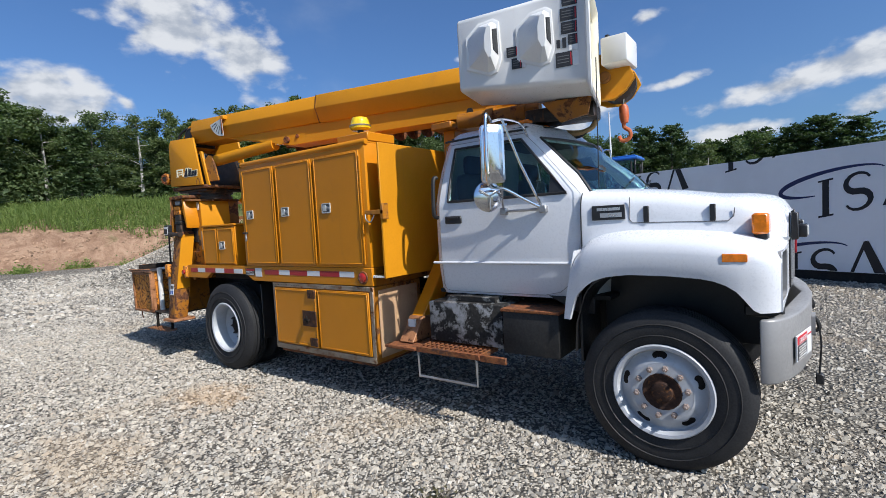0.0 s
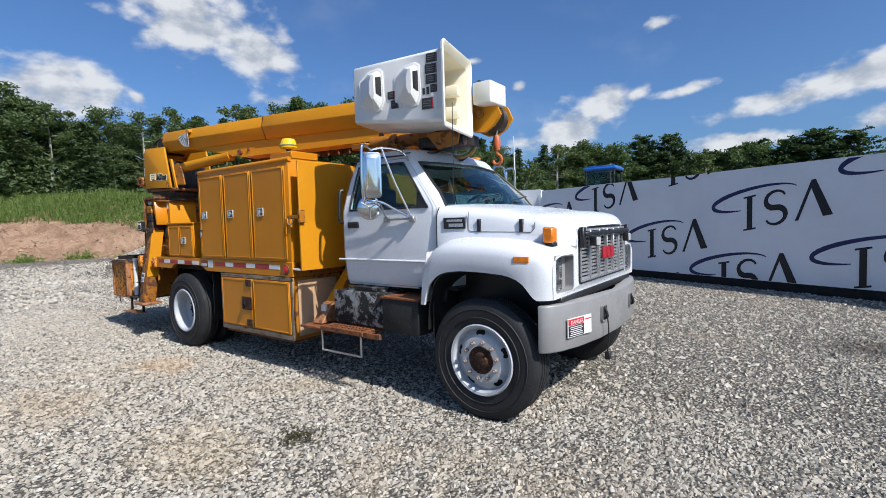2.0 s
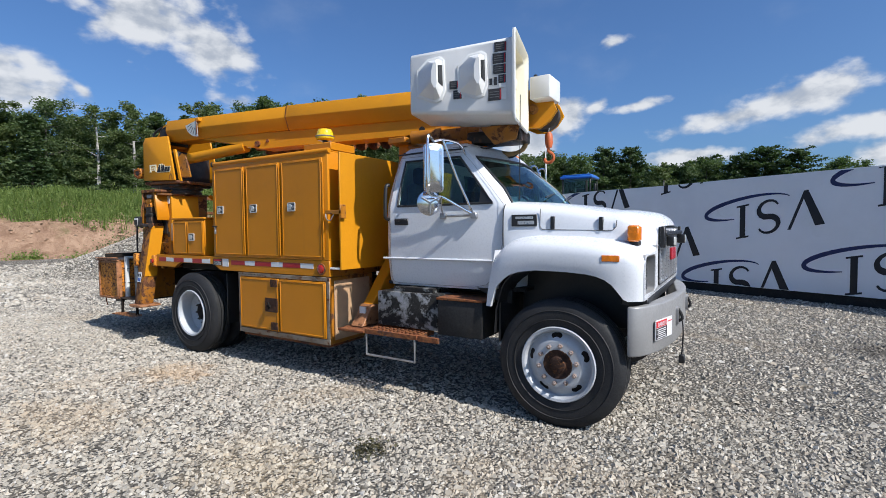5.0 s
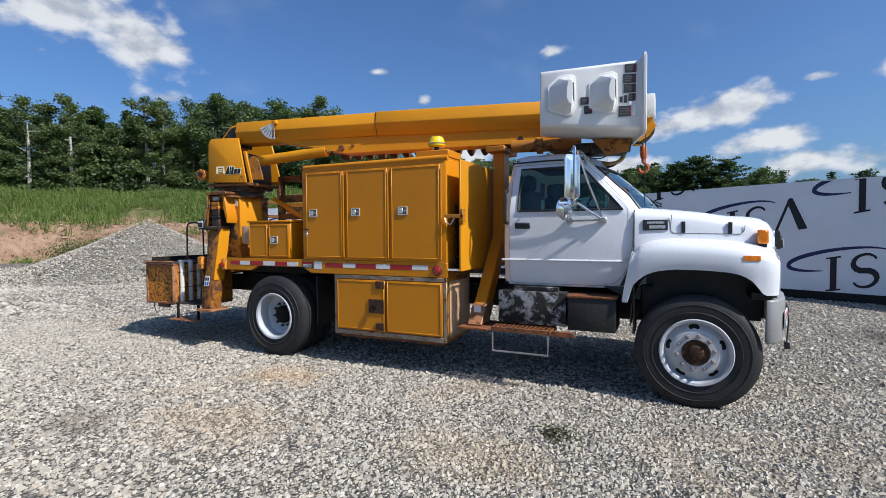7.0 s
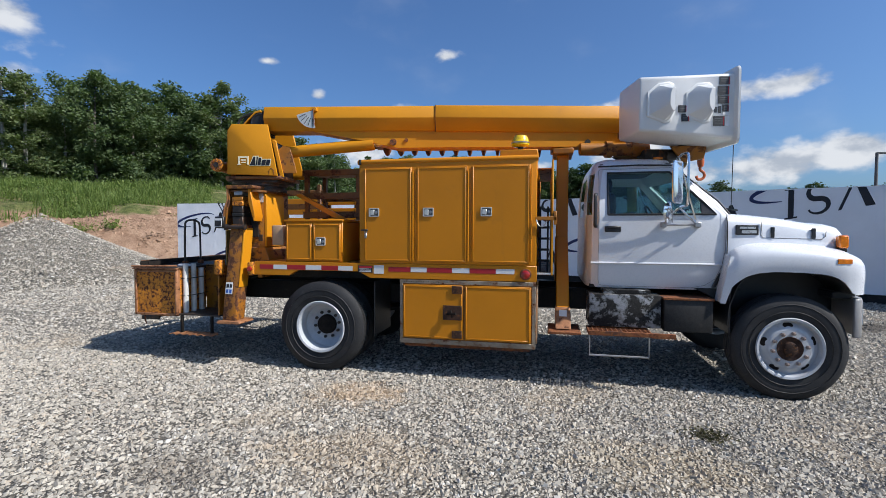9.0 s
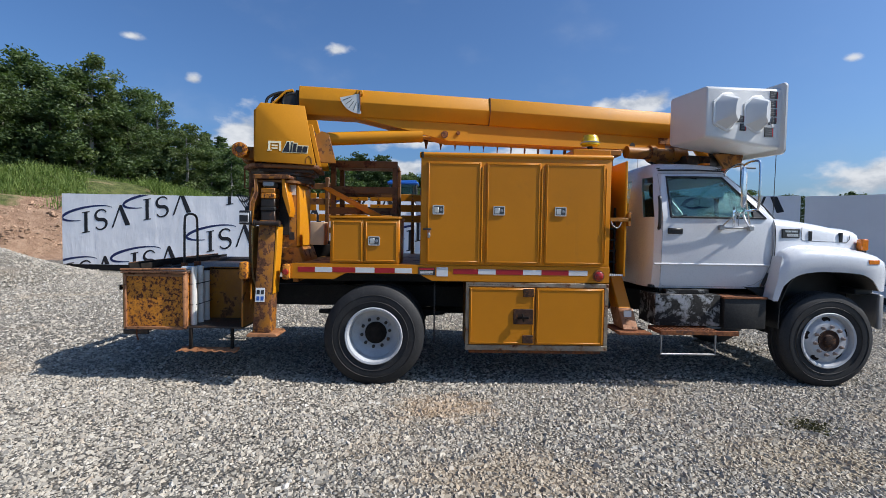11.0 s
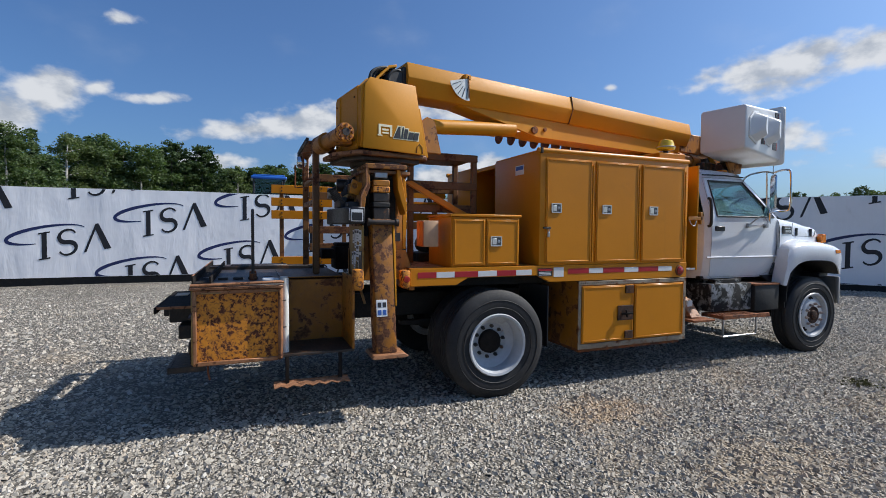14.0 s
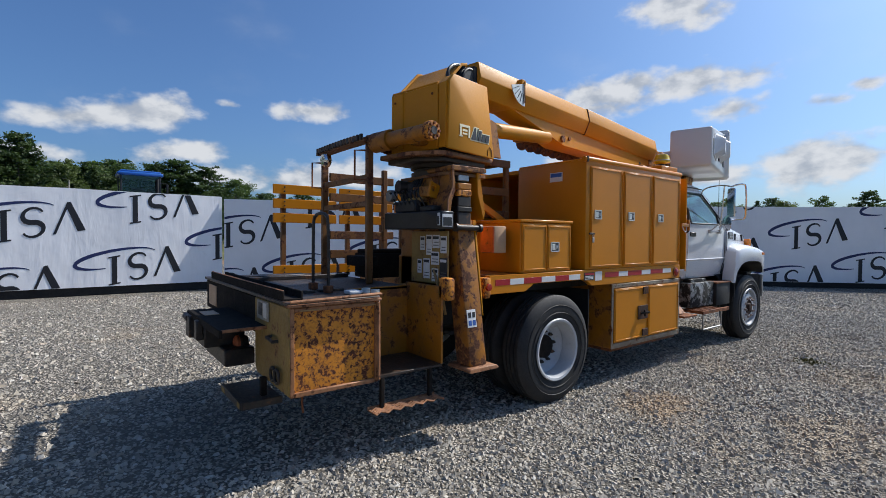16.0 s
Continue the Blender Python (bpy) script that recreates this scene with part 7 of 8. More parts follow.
part("sticker_panel", box(-1.411, -1.408, 0.008, 0.112, 1.692, 1.758, 0.0005), M_SIGNB, cv)
part("valve_sticker", box(-1.40, -1.30, -0.0255, -0.021, 1.675, 1.775, 0.001), M_SIGN, cv, "white-edged dark warning sticker")
part("sticker_panel", box(-1.393, -1.307, -0.028, -0.0245, 1.682, 1.75, 0.0005), M_SIGNB, cv)
dp = part("decal_panel", box(-1.298, -1.278, 0.04, 0.56, 1.20, 1.64, 0.004), M_YDULL, truck, "dull yellow panel covered with notices")
for a, b, z0, z1, m_ in ((0.05, 0.13, 1.46, 1.60, M_SIGN), (0.145, 0.24, 1.50, 1.61, M_SIGN), (0.25, 0.33, 1.44, 1.61, M_SIGN), (0.35, 0.42, 1.48, 1.60, M_PVC), (0.04, 0.14, 1.25, 1.42, M_SIGNB), (0.15, 0.26, 1.36, 1.47, M_SIGN), (0.28, 0.37, 1.24, 1.41, M_SIGN), (0.40, 0.46, 1.28, 1.40, M_SIGN), (0.16, 0.25, 1.22, 1.33, M_PVC)):
    part("notice", box(-1.3015, -1.296, a, b, z0, z1, 0.0005), m_, dp, "weathered notice sticker")
    part("notice_bar", box(-1.3035, -1.301, a + 0.008, b - 0.008, z1 - 0.035, z1 - 0.012, 0.0005), M_SIGN if m_ is M_SIGNB else M_SIGNB, dp)
    part("notice_bar", box(-1.3035, -1.301, a + 0.010, b - 0.012, z0 + 0.02, z0 + 0.028, 0.0005), M_POLE, dp)
    part("notice_bar", box(-1.3035, -1.301, a + 0.010, b - 0.018, z0 + 0.045, z0 + 0.052, 0.0005), M_POLE, dp)
sb = part("slewing_bracket", prism([(-1.375, 1.93), (-1.25, 1.90), (-1.235, 2.01), (-1.345, 2.055)], "y", 0.20, 0.225, [disc_pts(-1.325, 1.995, 0.026, 12)]), M_YEL, truck, "yellow bracket plate with a round hole")
part("bracket_arm", box(-1.36, -1.26, 0.225, 0.46, 1.93, 2.02, 0.006), M_YWORN, sb)
part("bracket_stay", prism([(-1.40, 1.82), (-1.29, 1.82), (-1.27, 1.92), (-1.37, 1.93)], "y", 0.30, 0.55, bev=0.006), M_YDULL, sb)
for i in range(5):
    y = 0.36 + 0.055 * i
    part("control_hose", tube(curve_pts([(-1.34, y, 1.88), (-1.37, y, 1.96), (-1.33 + 0.01 * i, y + 0.02, 2.05), (-1.25, 0.45 + 0.02 * i, 2.12)]), 0.011, 6), M_HOSE, truck)
part("hose_cover", box(-1.36, -1.27, 0.46, 0.66, 1.86, 2.06, 0.02, 2), M_GREASE, truck, "greasy hose manifold")
for i in range(7):
    y = 0.30 + 0.05 * i
    part("control_hose", tube(curve_pts([(-1.15 + 0.02 * i, y, 1.74), (-1.22 + 0.03 * i, y - 0.05, 1.60), (-1.10 + 0.02 * i, y, 1.42), (-1.05, y + 0.05, 1.2)]), 0.011, 6), M_HOSE, truck)
part("pale_hose", tube(curve_pts([(-1.30, 0.22, 1.32), (-1.32, 0.15, 1.22), (-1.30, 0.10, 1.10), (-1.25, 0.12, 0.95)]), 0.012, 6), M_TAN, truck)
part("mast_motor", joined(tube([(-1.2, 0.58, 2.02), (-1.42, 0.60, 2.03)], 0.06, 14)), M_GREASE, truck, "greasy gear motor")

# stake sides on the far edge
for x0, x1 in ((-1.95, -1.20), (-1.16, -0.42), (-0.38, 0.40)):
    sd = part("stake_panel", box(x0 + 0.10, x0 + 0.15, far(0.075), far(0.025), 1.12, 2.14, 0.004), M_CAGE, truck, "yellow slatted stake side")
    part("stake", box(x1 - 0.16, x1 - 0.11, far(0.075), far(0.025), 1.12, 2.14, 0.004), M_CAGE, sd)
    for z in (2.06, 1.90, 1.74, 1.155):
        bd = part("stake_board", box(x0, x1, far(0.10), far(0.075), z, z + 0.105, 0.004), M_YEL, sd, "yellow painted board")
        for bx in (x0 + 0.125, x1 - 0.135):
            for bz in (0.03, 0.075):
                part("board_bolt", lathe([(0.010, far(0.10)), (0.009, far(0.106)), (0.0, far(0.107))], (bx, 0, z + bz), "y", 6), M_GREASE, bd)

# ---- ground: yard, bank and pile ----
BASE = [(-180, 60), (-110, 44), (-95, 40), (-80, 33), (-70, 31), (-50, 29), (-40, 28), (-25, 27), (-10, 30), (10, 40), (60, 60), (180, 80)]
CREST = [(-180, 0.5), (-130, 2.5), (-110, 4.0), (-80, 4.6), (-60, 4.5), (-48, 4.5), (-36, 5.0), (-28, 3.8), (-20, 1.6), (-12, 0.3), (0, 0), (180, 0)]


def bank(x, y):
    """Height of the ground and its cover: 0 stone, 1 soil, 2 turf."""
    th = math.degrees(math.atan2(x, y + 3))
    r = math.hypot(x, y + 3)
    top = lerp(CREST, th) * (1 + 0.13 * noise.noise((x * 0.07, y * 0.07, 6.6)) + 0.10 * noise.noise((x * 0.22, y * 0.22, 2.6)))
    wob = noise.noise((x * 0.09, y * 0.09, 3.1)) * 3.0 + noise.noise((x * 0.35, y * 0.35, 7.7)) * 1.0
    s = (r - lerp(BASE, th) + wob) / 12.0
    prof = float(np.interp(s, [0, 0.06, 0.25, 0.4, 0.55, 1.0, 2.2], [0, 0.06, 0.40, 0.52, 0.66, 1.0, 1.06]))
    lump = noise.noise((x * 0.5, y * 0.5, 1.3)) * 0.35 + noise.noise((x * 1.3, y * 1.3, 4.3)) * 0.16
    h = top * prof + (lump * min(1, top) * min(1, max(0, s * 6)) if s > 0 else 0)
    cover = float(np.interp(s, [-0.25, 0.0, 0.34, 0.52, 0.8], [0, 1, 1.0, 1.4, 2])) if top > 0.4 else float(np.interp(r, [30, 48], [0, 2]))
    if th > -12:
        cover = float(np.interp(r, [26, 36], [0, 2]))
    if top > 0.4 and s > 0.1:
        cover = max(0.9, cover + 0.75 * noise.noise((x * 0.13, y * 0.13, 8.8)) + 0.4 * noise.noise((x * 0.5, y * 0.5, 1.8)))
    flat = noise.noise((x * 0.25, y * 0.25, 9.0)) * 0.02 * min(1, max(0, (abs(y - 1) - 4) / 6))
    return h + flat, cover


def axis_steps(lo, hi, near_lo, near_hi, step, grow):
    out, s = [near_lo], step
    while out[0] > lo:
        s *= grow
        out.insert(0, out[0] - s)
    s = step
    while out[-1] < near_hi:
        out.append(out[-1] + step)
    while out[-1] < hi:
        s *= grow
        out.append(out[-1] + s)
    return out


xs, ys = axis_steps(-1500, 1500, -62, 20, 0.8, 1.35), axis_steps(-1500, 1500, -14, 56, 0.8, 1.35)
verts, cover = [], []
for y in ys:
    for x in xs:
        h, c = bank(x, y)
        verts.append((x, y, h))
        cover.append(c)
nx = len(xs)
faces = [(j * nx + i, j * nx + i + 1, (j + 1) * nx + i + 1, (j + 1) * nx + i) for j in range(len(ys) - 1) for i in range(nx - 1)]
me = bpy.data.meshes.new("ground")
me.from_pydata(verts, [], faces)
me.attributes.new("cover", "FLOAT", "POINT").data.foreach_set("value", cover)
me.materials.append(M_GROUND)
me.shade_smooth()
tagged(new("ground", me), "grey crushed-stone yard with reddish soil bank and grass", "ground", kind="structure")


def stones(count, spots, size, rng):
    """Angular chips: one mesh of many irregular hipped blocks, each with a ridge over four feet."""
    base = np.array([(-1, -1, -0.6), (1, -1, -0.6), (1, 1, -0.6), (-1, 1, -0.6), (-0.5, 0.1, 1), (0.5, -0.1, 1)], float)
    tri = np.array([(0, 1, 5), (0, 5, 4), (1, 2, 5), (2, 3, 4), (2, 4, 5), (3, 0, 4)])
    s = rng.uniform(size[0], size[1], count) * rng.choice([0.6, 0.85, 1.0, 1.3], count)
    jit = rng.uniform(-0.42, 0.42, (count, 6, 3))
    v = (base[None] + jit) * s[:, None, None] * 0.5 * np.stack([rng.uniform(0.9, 1.55, count), rng.uniform(0.6, 1.05, count), rng.uniform(0.45, 1.0, count)], 1)[:, None, :]
    a, b = rng.uniform(0, math.tau, count), rng.uniform(-0.5, 0.5, count)
    ca, sa, cb, sb = np.cos(a), np.sin(a), np.cos(b), np.sin(b)
    x, y, z = v[..., 0], v[..., 1], v[..., 2]
    x, z = cb[:, None] * x + sb[:, None] * z, -sb[:, None] * x + cb[:, None] * z
    x, y = ca[:, None] * x - sa[:, None] * y, sa[:, None] * x + ca[:, None] * y
    p = np.stack([x, y, z], 2) + spots[:, None, :] + np.array([0, 0, 1.0])[None, None] * (s[:, None, None] * 0.10)
    f = (tri[None] + (np.arange(count) * 6)[:, None, None]).reshape(-1, 3)
    return p.reshape(-1, 3), f


def from_arrays(name, v, f, material):
    me = bpy.data.meshes.new(name)
    k = f.shape[1]
    me.vertices.add(len(v))
    me.vertices.foreach_set("co", np.ascontiguousarray(v, dtype=np.float32).ravel())
    me.loops.add(f.size)
    me.loops.foreach_set("vertex_index", np.ascontiguousarray(f, dtype=np.int32).ravel())
    me.polygons.add(len(f))
    me.polygons.foreach_set("loop_start", np.arange(0, f.size, k, dtype=np.int32))
    me.update(calc_edges=True)
    me.materials.append(material)
    me.shade_flat()
    return new(name, me)


rng = np.random.default_rng(11)
N = 160000
gx = rng.uniform(-7.0, 9.5, N)
gy = rng.uniform(-5.6, 1.2, N)
fade = np.clip((gy + 5.6) / 1.6, 0, 1) * np.clip((gx + 7.0) / 1.2, 0.3, 1) * np.clip((9.5 - gx) / 1.2, 0.3, 1)
keep = rng.random(N) < np.where((gy > 0.2) & (gx < 4.6), 0.5, fade)
spots = np.stack([gx, gy, np.zeros(N)], 1)[keep]
v, f = stones(len(spots), spots, (0.014, 0.031), rng)
tagged(from_arrays("loose_stones", v, f, M_STONES), "loose angular grey crushed stones strewn over the yard", "gravel", kind="stuff")

K = 84000
gx = rng.uniform(-12.0, 14.0, K)
gy = rng.uniform(1.2, 11.5, K)
wide = rng.random(K) < 0.22
gx = np.where(wide, rng.uniform(9.5, 15.0, K), gx)
gy = np.where(wide, rng.uniform(-5.0, 5.0, K), gy)
v, f = stones(K, np.stack([gx, gy, np.zeros(K)], 1), (0.018, 0.042), rng)
tagged(from_arrays("coarse_stones", v, f, M_STONES), "coarser loose grey stones scattered across the open yard", "gravel", kind="stuff")

K = 34000
gx, gy = rng.uniform(-24.0, -6.5, K), rng.uniform(-9.0, 13.0, K)
keep = (rng.random(K) < np.clip((gx + 26.0) / 12.0, 0.15, 1.0)) & ((gy < 1.4) | (gx < -11.5))
spots = np.stack([gx, gy, np.zeros(K)], 1)[keep]
v, f = stones(len(spots), spots, (0.04, 0.085), rng)
tagged(from_arrays("far_stones", v, f, M_STONES), "loose grey stones thinning out towards the soil bank", "gravel", kind="stuff")

# stone pile on the yard
PC, PR, PH = (-14.3, 7.8), 5.6, 2.2
rows = []
for i in range(29):
    r = PR * i / 28
    row = []
    for k in range(72):
        a = k * math.tau / 72
        x, y = PC[0] + r * math.cos(a) * 0.83, PC[1] + r * math.sin(a)
        edge = 0.95 + 0.10 * noise.noise((math.cos(a) * 2, math.sin(a) * 2, 0.5))
        q = r / PR / edge
        h = PH * max(0.0, 1 - q) ** 1.36 * (1 - 0.06 * math.exp(-(q / 0.10) ** 2)) + (noise.noise((x * 1.5, y * 1.5, 2)) * 0.07 + noise.noise((x * 5, y * 5, 2)) * 0.02) * min(1.0, 3 * max(0.0, 1 - q))
        row.append((x, y, h - 0.02))
    rows.append(row)
bm = grid_mesh(rows, close_u=True)
bmesh.ops.remove_doubles(bm, verts=bm.verts, dist=1e-4)
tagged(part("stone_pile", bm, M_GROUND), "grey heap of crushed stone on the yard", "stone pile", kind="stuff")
K = 18000
a, q = rng.uniform(0, math.tau, K), np.sqrt(rng.uniform(0, 1, K))
spots = np.stack([PC[0] + 0.83 * PR * q * np.cos(a), PC[1] + PR * q * np.sin(a), PH * (1 - q) ** 1.36], 1)
v, f = stones(K, spots, (0.02, 0.05), rng)
ob = tagged(from_arrays("pile_stones", v, f, M_PILE), "loose grey stones lying over the stone heap", "gravel", kind="stuff")

# ---- weeds on the bank ----
def tufts(count, where, height, rng):
    vv, ff = [], []
    for _ in range(count):
        x, y = where()
        z, c = bank(x, y)
        n = 5
        for _ in range(n):
            a, h = rng.uniform(0, math.tau), rng.uniform(*height)
            dx, dy = math.cos(a), math.sin(a)
            lean, w = rng.uniform(0.05, 0.35) * h, rng.uniform(0.012, 0.035)
            ox, oy = rng.uniform(-0.25, 0.25), rng.uniform(-0.25, 0.25)
            k = len(vv)
            vv += [(x + ox - dy * w, y + oy + dx * w, z - 0.05), (x + ox + dy * w, y + oy - dx * w, z - 0.05),
                   (x + ox + dx * lean + dy * w * 0.8, y + oy + dy * lean - dx * w * 0.8, z + h * 0.7), (x + ox + dx * lean * 1.6, y + oy + dy * lean * 1.6, z + h)]
            ff += [(k, k + 1, k + 2, k + 3)]
    return np.array(vv), np.array(ff)


M_CLOD = surface("soil_clods", (0.34, 0.22, 0.145), 0.95, var=0.4, scale=1.2, fine=9, bump=0.1, spec=0.2)
clods = []
while len(clods) < 6500:
    th, q = radians(rng.uniform(-105, -20)), rng.uniform(-0.02, 0.62)
    r = lerp(BASE, math.degrees(th)) + 12 * q
    x, y = r * math.sin(th), r * math.cos(th) - 3
    z, c = bank(x, y)
    if 0.5 < c < 1.35:
        clods.append((x, y, z))
v, f = stones(len(clods), np.array(clods), (0.04, 0.15), rng)
tagged(from_arrays("soil_clods", v, f, M_CLOD), "crumbled reddish-brown clods on the soil bank", "soil", kind="stuff")


def on_bank():
    while True:
        th, s = radians(rng.uniform(-105, -14)), rng.uniform(0.3, 1.7)
        r = lerp(BASE, math.degrees(th)) + 12 * s
        x, y = r * math.sin(th), r * math.cos(th) - 3
        if bank(x, y)[1] > 1.25 + rng.uniform(-0.5, 0.3) and noise.noise((x * 0.22, y * 0.22, 5.5)) > -0.28 + rng.uniform(-0.12, 0.12):
            return x, y


v, f = tufts(11000, on_bank, (0.2, 0.85), rng)
tagged(from_arrays("bank_weeds", v, f, M_WEED), "tall green weeds and grass on the soil bank", "weeds", kind="stuff")


def leaf_cards(centres, size, rng, flat=0.0):
    """A small three-cornered leaf for each centre."""
    n = len(centres)
    a = rng.normal(size=(n, 3))
    a[:, 2] *= 1 - flat
    a /= np.linalg.norm(a, axis=1)[:, None]
    b = np.cross(a, rng.normal(size=(n, 3)))
    b /= np.linalg.norm(b, axis=1)[:, None]
    s = (size * rng.uniform(0.55, 1.25, n))[:, None]
    p = np.stack([centres - a * s, centres + b * s * 0.75 + a * s * 0.3, centres + a * s * 0.8 - b * s * 0.55], 1)
    return p.reshape(-1, 3), np.arange(n * 3).reshape(n, 3)


def bush(name, at, r, h, n, material, label):
    cx, cy = at
    z0 = bank(cx, cy)[0]
    c = np.stack([rng.normal(0, r * 0.45, n), rng.normal(0, r * 0.45, n), np.abs(rng.normal(0, h * 0.45, n))], 1) + np.array([cx, cy, z0])
    v, f = leaf_cards(c, 0.07, rng)
    tagged(from_arrays(name, v, f, material), label, "bush", kind="stuff")


bush("low_bush", (-28.3, 12.8), 1.9, 1.0, 3000, M_LEAFB, "olive-green bush at the foot of the soil bank")
bush("low_bush", (-27.0, 13.9), 1.2, 0.7, 1200, M_LEAFB, "olive-green bush at the foot of the soil bank")

# leafy clumps between the blades
c = []
for _ in range(14000):
    x, y = on_bank()
    z, w = bank(x, y)[0], rng.uniform(0.08, 0.38)
    k = rng.normal(size=(9, 3)) * np.array([0.22, 0.22, w])
    k[:, 2] = np.abs(k[:, 2])
    c.append(k + np.array([x, y, z]))
v, f = leaf_cards(np.concatenate(c), 0.075, rng)
tagged(from_arrays("bank_herbs", v, f, M_WEED), "leafy yellow-green herbs among the bank's grass", "weeds", kind="stuff")
for k in range(14):
    a, r = -46 - 3 * rng.random() - k * 2.6, 29.5 + 1.5 * rng.random()
    bush("low_bush", (r * math.sin(radians(a)), r * math.cos(radians(a)) - 3), 0.45 + 0.5 * rng.random(), 0.25 + 0.35 * rng.random(), 300, M_WEED, "low olive-green bush at the foot of the bank")


# ---- trees ----
def limb_mesh(segments, material_name):
    bm = bmesh.new()
    for p, q, r0, r1 in segments:
        tube([p, (Vector(p) + Vector(q)) / 2 + Vector((0.03, 0.02, 0)), q], [r0, (r0 + r1) / 2, r1], 6 if r0 > 0.08 else 3, False, bm)
    return bm


def broadleaf(height, spread, count, rng, material, bark, leaf=0.135, low=0.02):
    """A trunk with forking limbs; leaf clumps gather round the limb ends."""
    t = empty("tree", "", "tree")
    segs = [((0, 0, -0.3), (0.1, 0.05, height * 0.5), 0.15, 0.09), ((0.1, 0.05, height * 0.5), (0.0, 0.12, height * 0.93), 0.09, 0.03)]
    ends = [(Vector((0, 0.12, height * 0.95)), 0.55), (Vector((0.2, -0.2, height * 0.88)), 0.8)]
    limbs = 26
    for i in range(limbs):
        q = low + (0.92 - low) * (i + rng.uniform(0, 1)) / limbs
        h = height * q
        a = i * 2.4 + rng.uniform(-0.5, 0.5)
        reach = spread * (0.30 + 0.75 * math.sin(math.pi * min(1.0, 0.18 + 0.82 * q) ** 1.1)) * rng.uniform(0.55, 1.1)
        e = Vector((math.cos(a) * reach, math.sin(a) * reach, h + reach * rng.uniform(0.05, 0.5)))
        if i % 2 == 0:
            segs.append(((0.05, 0.05, h), tuple(e), 0.045, 0.01))
        ends += [(e, rng.uniform(0.55, 1.0)), (e * 0.55 + Vector((0, 0, h * 0.45)), rng.uniform(0.5, 0.8))]
    part("trunk", limb_mesh(segs, ""), bark, t)
    pts = []
    per = count // len(ends)
    for e, k in ends:
        rr = spread * 0.36 * k
        d = rng.normal(size=(per, 3))
        d /= np.linalg.norm(d, axis=1)[:, None]
        pts.append(np.array(e) + d * (rr * rng.uniform(0.2, 1.15, per) ** 0.7)[:, None] * np.array([1, 1, 0.95]))
    v, f = leaf_cards(np.concatenate(pts), leaf, rng, 0.2)
    cr = from_arrays("crown", v, f, material)
    cr.parent = t
    return t


def conifer(height, spread, count, rng, bare=0.10, open_top=False, leaf=0.15):
    t = empty("tree", "", "tree")
    segs = [((0, 0, -0.3), (0.05, 0, height), 0.15, 0.03)]
    pts = []
    tiers, arms = (30, 7) if not open_top else (18, 5)
    for i in range(tiers):
        q = bare + (1 - bare) * (i / tiers) ** 0.95
        h = height * q
        p = (q - bare) / (1 - bare)
        reach = spread * ((1 - q) ** 0.8 + 0.06) if not open_top else spread * (0.30 + 0.8 * math.sin(math.pi * min(1, p * 0.8 + 0.14))) * (1.0 if p < 0.8 else 0.8)
        for k in range(arms):
            a = i * 1.1 + k * math.tau / arms + rng.uniform(-0.4, 0.4)
            rr = reach * rng.uniform(0.5, 1.2)
            e = Vector((math.cos(a) * rr, math.sin(a) * rr, h + rr * (rng.uniform(0.05, 0.4) if open_top else -0.22)))
            if k % 3 == 0:
                segs.append(((0, 0, h), tuple(e), 0.03, 0.008))
            m = max(2, int(count / (tiers * arms) * (0.4 + 1.2 * reach / spread)))
            along = rng.uniform(0.12, 1.05, m)[:, None] ** (0.6 if open_top else 0.8)
            jit = rng.normal(0, 0.075 * spread, (m, 3)) * np.array([1, 1, 0.55])
            pts.append(np.array([0, 0, h]) + along * (np.array(e) - np.array([0, 0, h])) + jit)
    part("trunk", limb_mesh(segs, ""), M_BARK, t)
    v, f = leaf_cards(np.concatenate(pts), leaf, rng, 0.5)
    cr = from_arrays("crown", v, f, M_NEEDLE)
    cr.parent = t
    return t


trng = np.random.default_rng(5)
LABELS = {"b": "broadleaved tree with dense green crown in the woods", "l": "slender tree with pale leaves and pale trunk", "s": "dark green spruce with drooping tiers", "p": "dark pine with open bushy crown"}
KINDS = {
    "b": [(broadleaf(11, 2.8, 9200, trng, M_LEAF, M_BARK, 0.148), 11), (broadleaf(10, 2.5, 8400, trng, M_LEAF, M_BIRCH, 0.148), 10), (broadleaf(12, 3.1, 9600, trng, M_LEAF, M_BARK, 0.15), 12)],
    "l": [(broadleaf(11, 1.9, 7600, trng, M_LEAFB, M_BIRCH, 0.115, 0.06), 11), (broadleaf(9, 1.7, 6800, trng, M_LEAFB, M_BIRCH, 0.115, 0.06), 9)],
    "s": [(conifer(11, 1.9, 6500, trng), 11), (conifer(9, 1.6, 5500, trng), 9)],
    "p": [(conifer(12, 2.5, 6000, trng, 0.3, True, 0.17), 12), (conifer(10.5, 2.2, 5400, trng, 0.35, True, 0.17), 10.5)],
    "fb": [(broadleaf(14, 3.2, 2400, trng, M_LEAF, M_BARK, 0.31), 14), (broadleaf(13, 2.8, 2200, trng, M_LEAFB, M_BIRCH, 0.29), 13)],
    "fs": [(conifer(15, 2.3, 2200, trng, 0.08, False, 0.28), 15)],
    "fp": [(conifer(16, 3.1, 2200, trng, 0.3, True, 0.31), 16), (conifer(14, 2.8, 2000, trng, 0.25, True, 0.31), 14)],
}
for key, kinds in KINDS.items():
    for k, _ in kinds:
        tagged(k, LABELS[key[-1]], "tree", "woodland trees")
used = {}


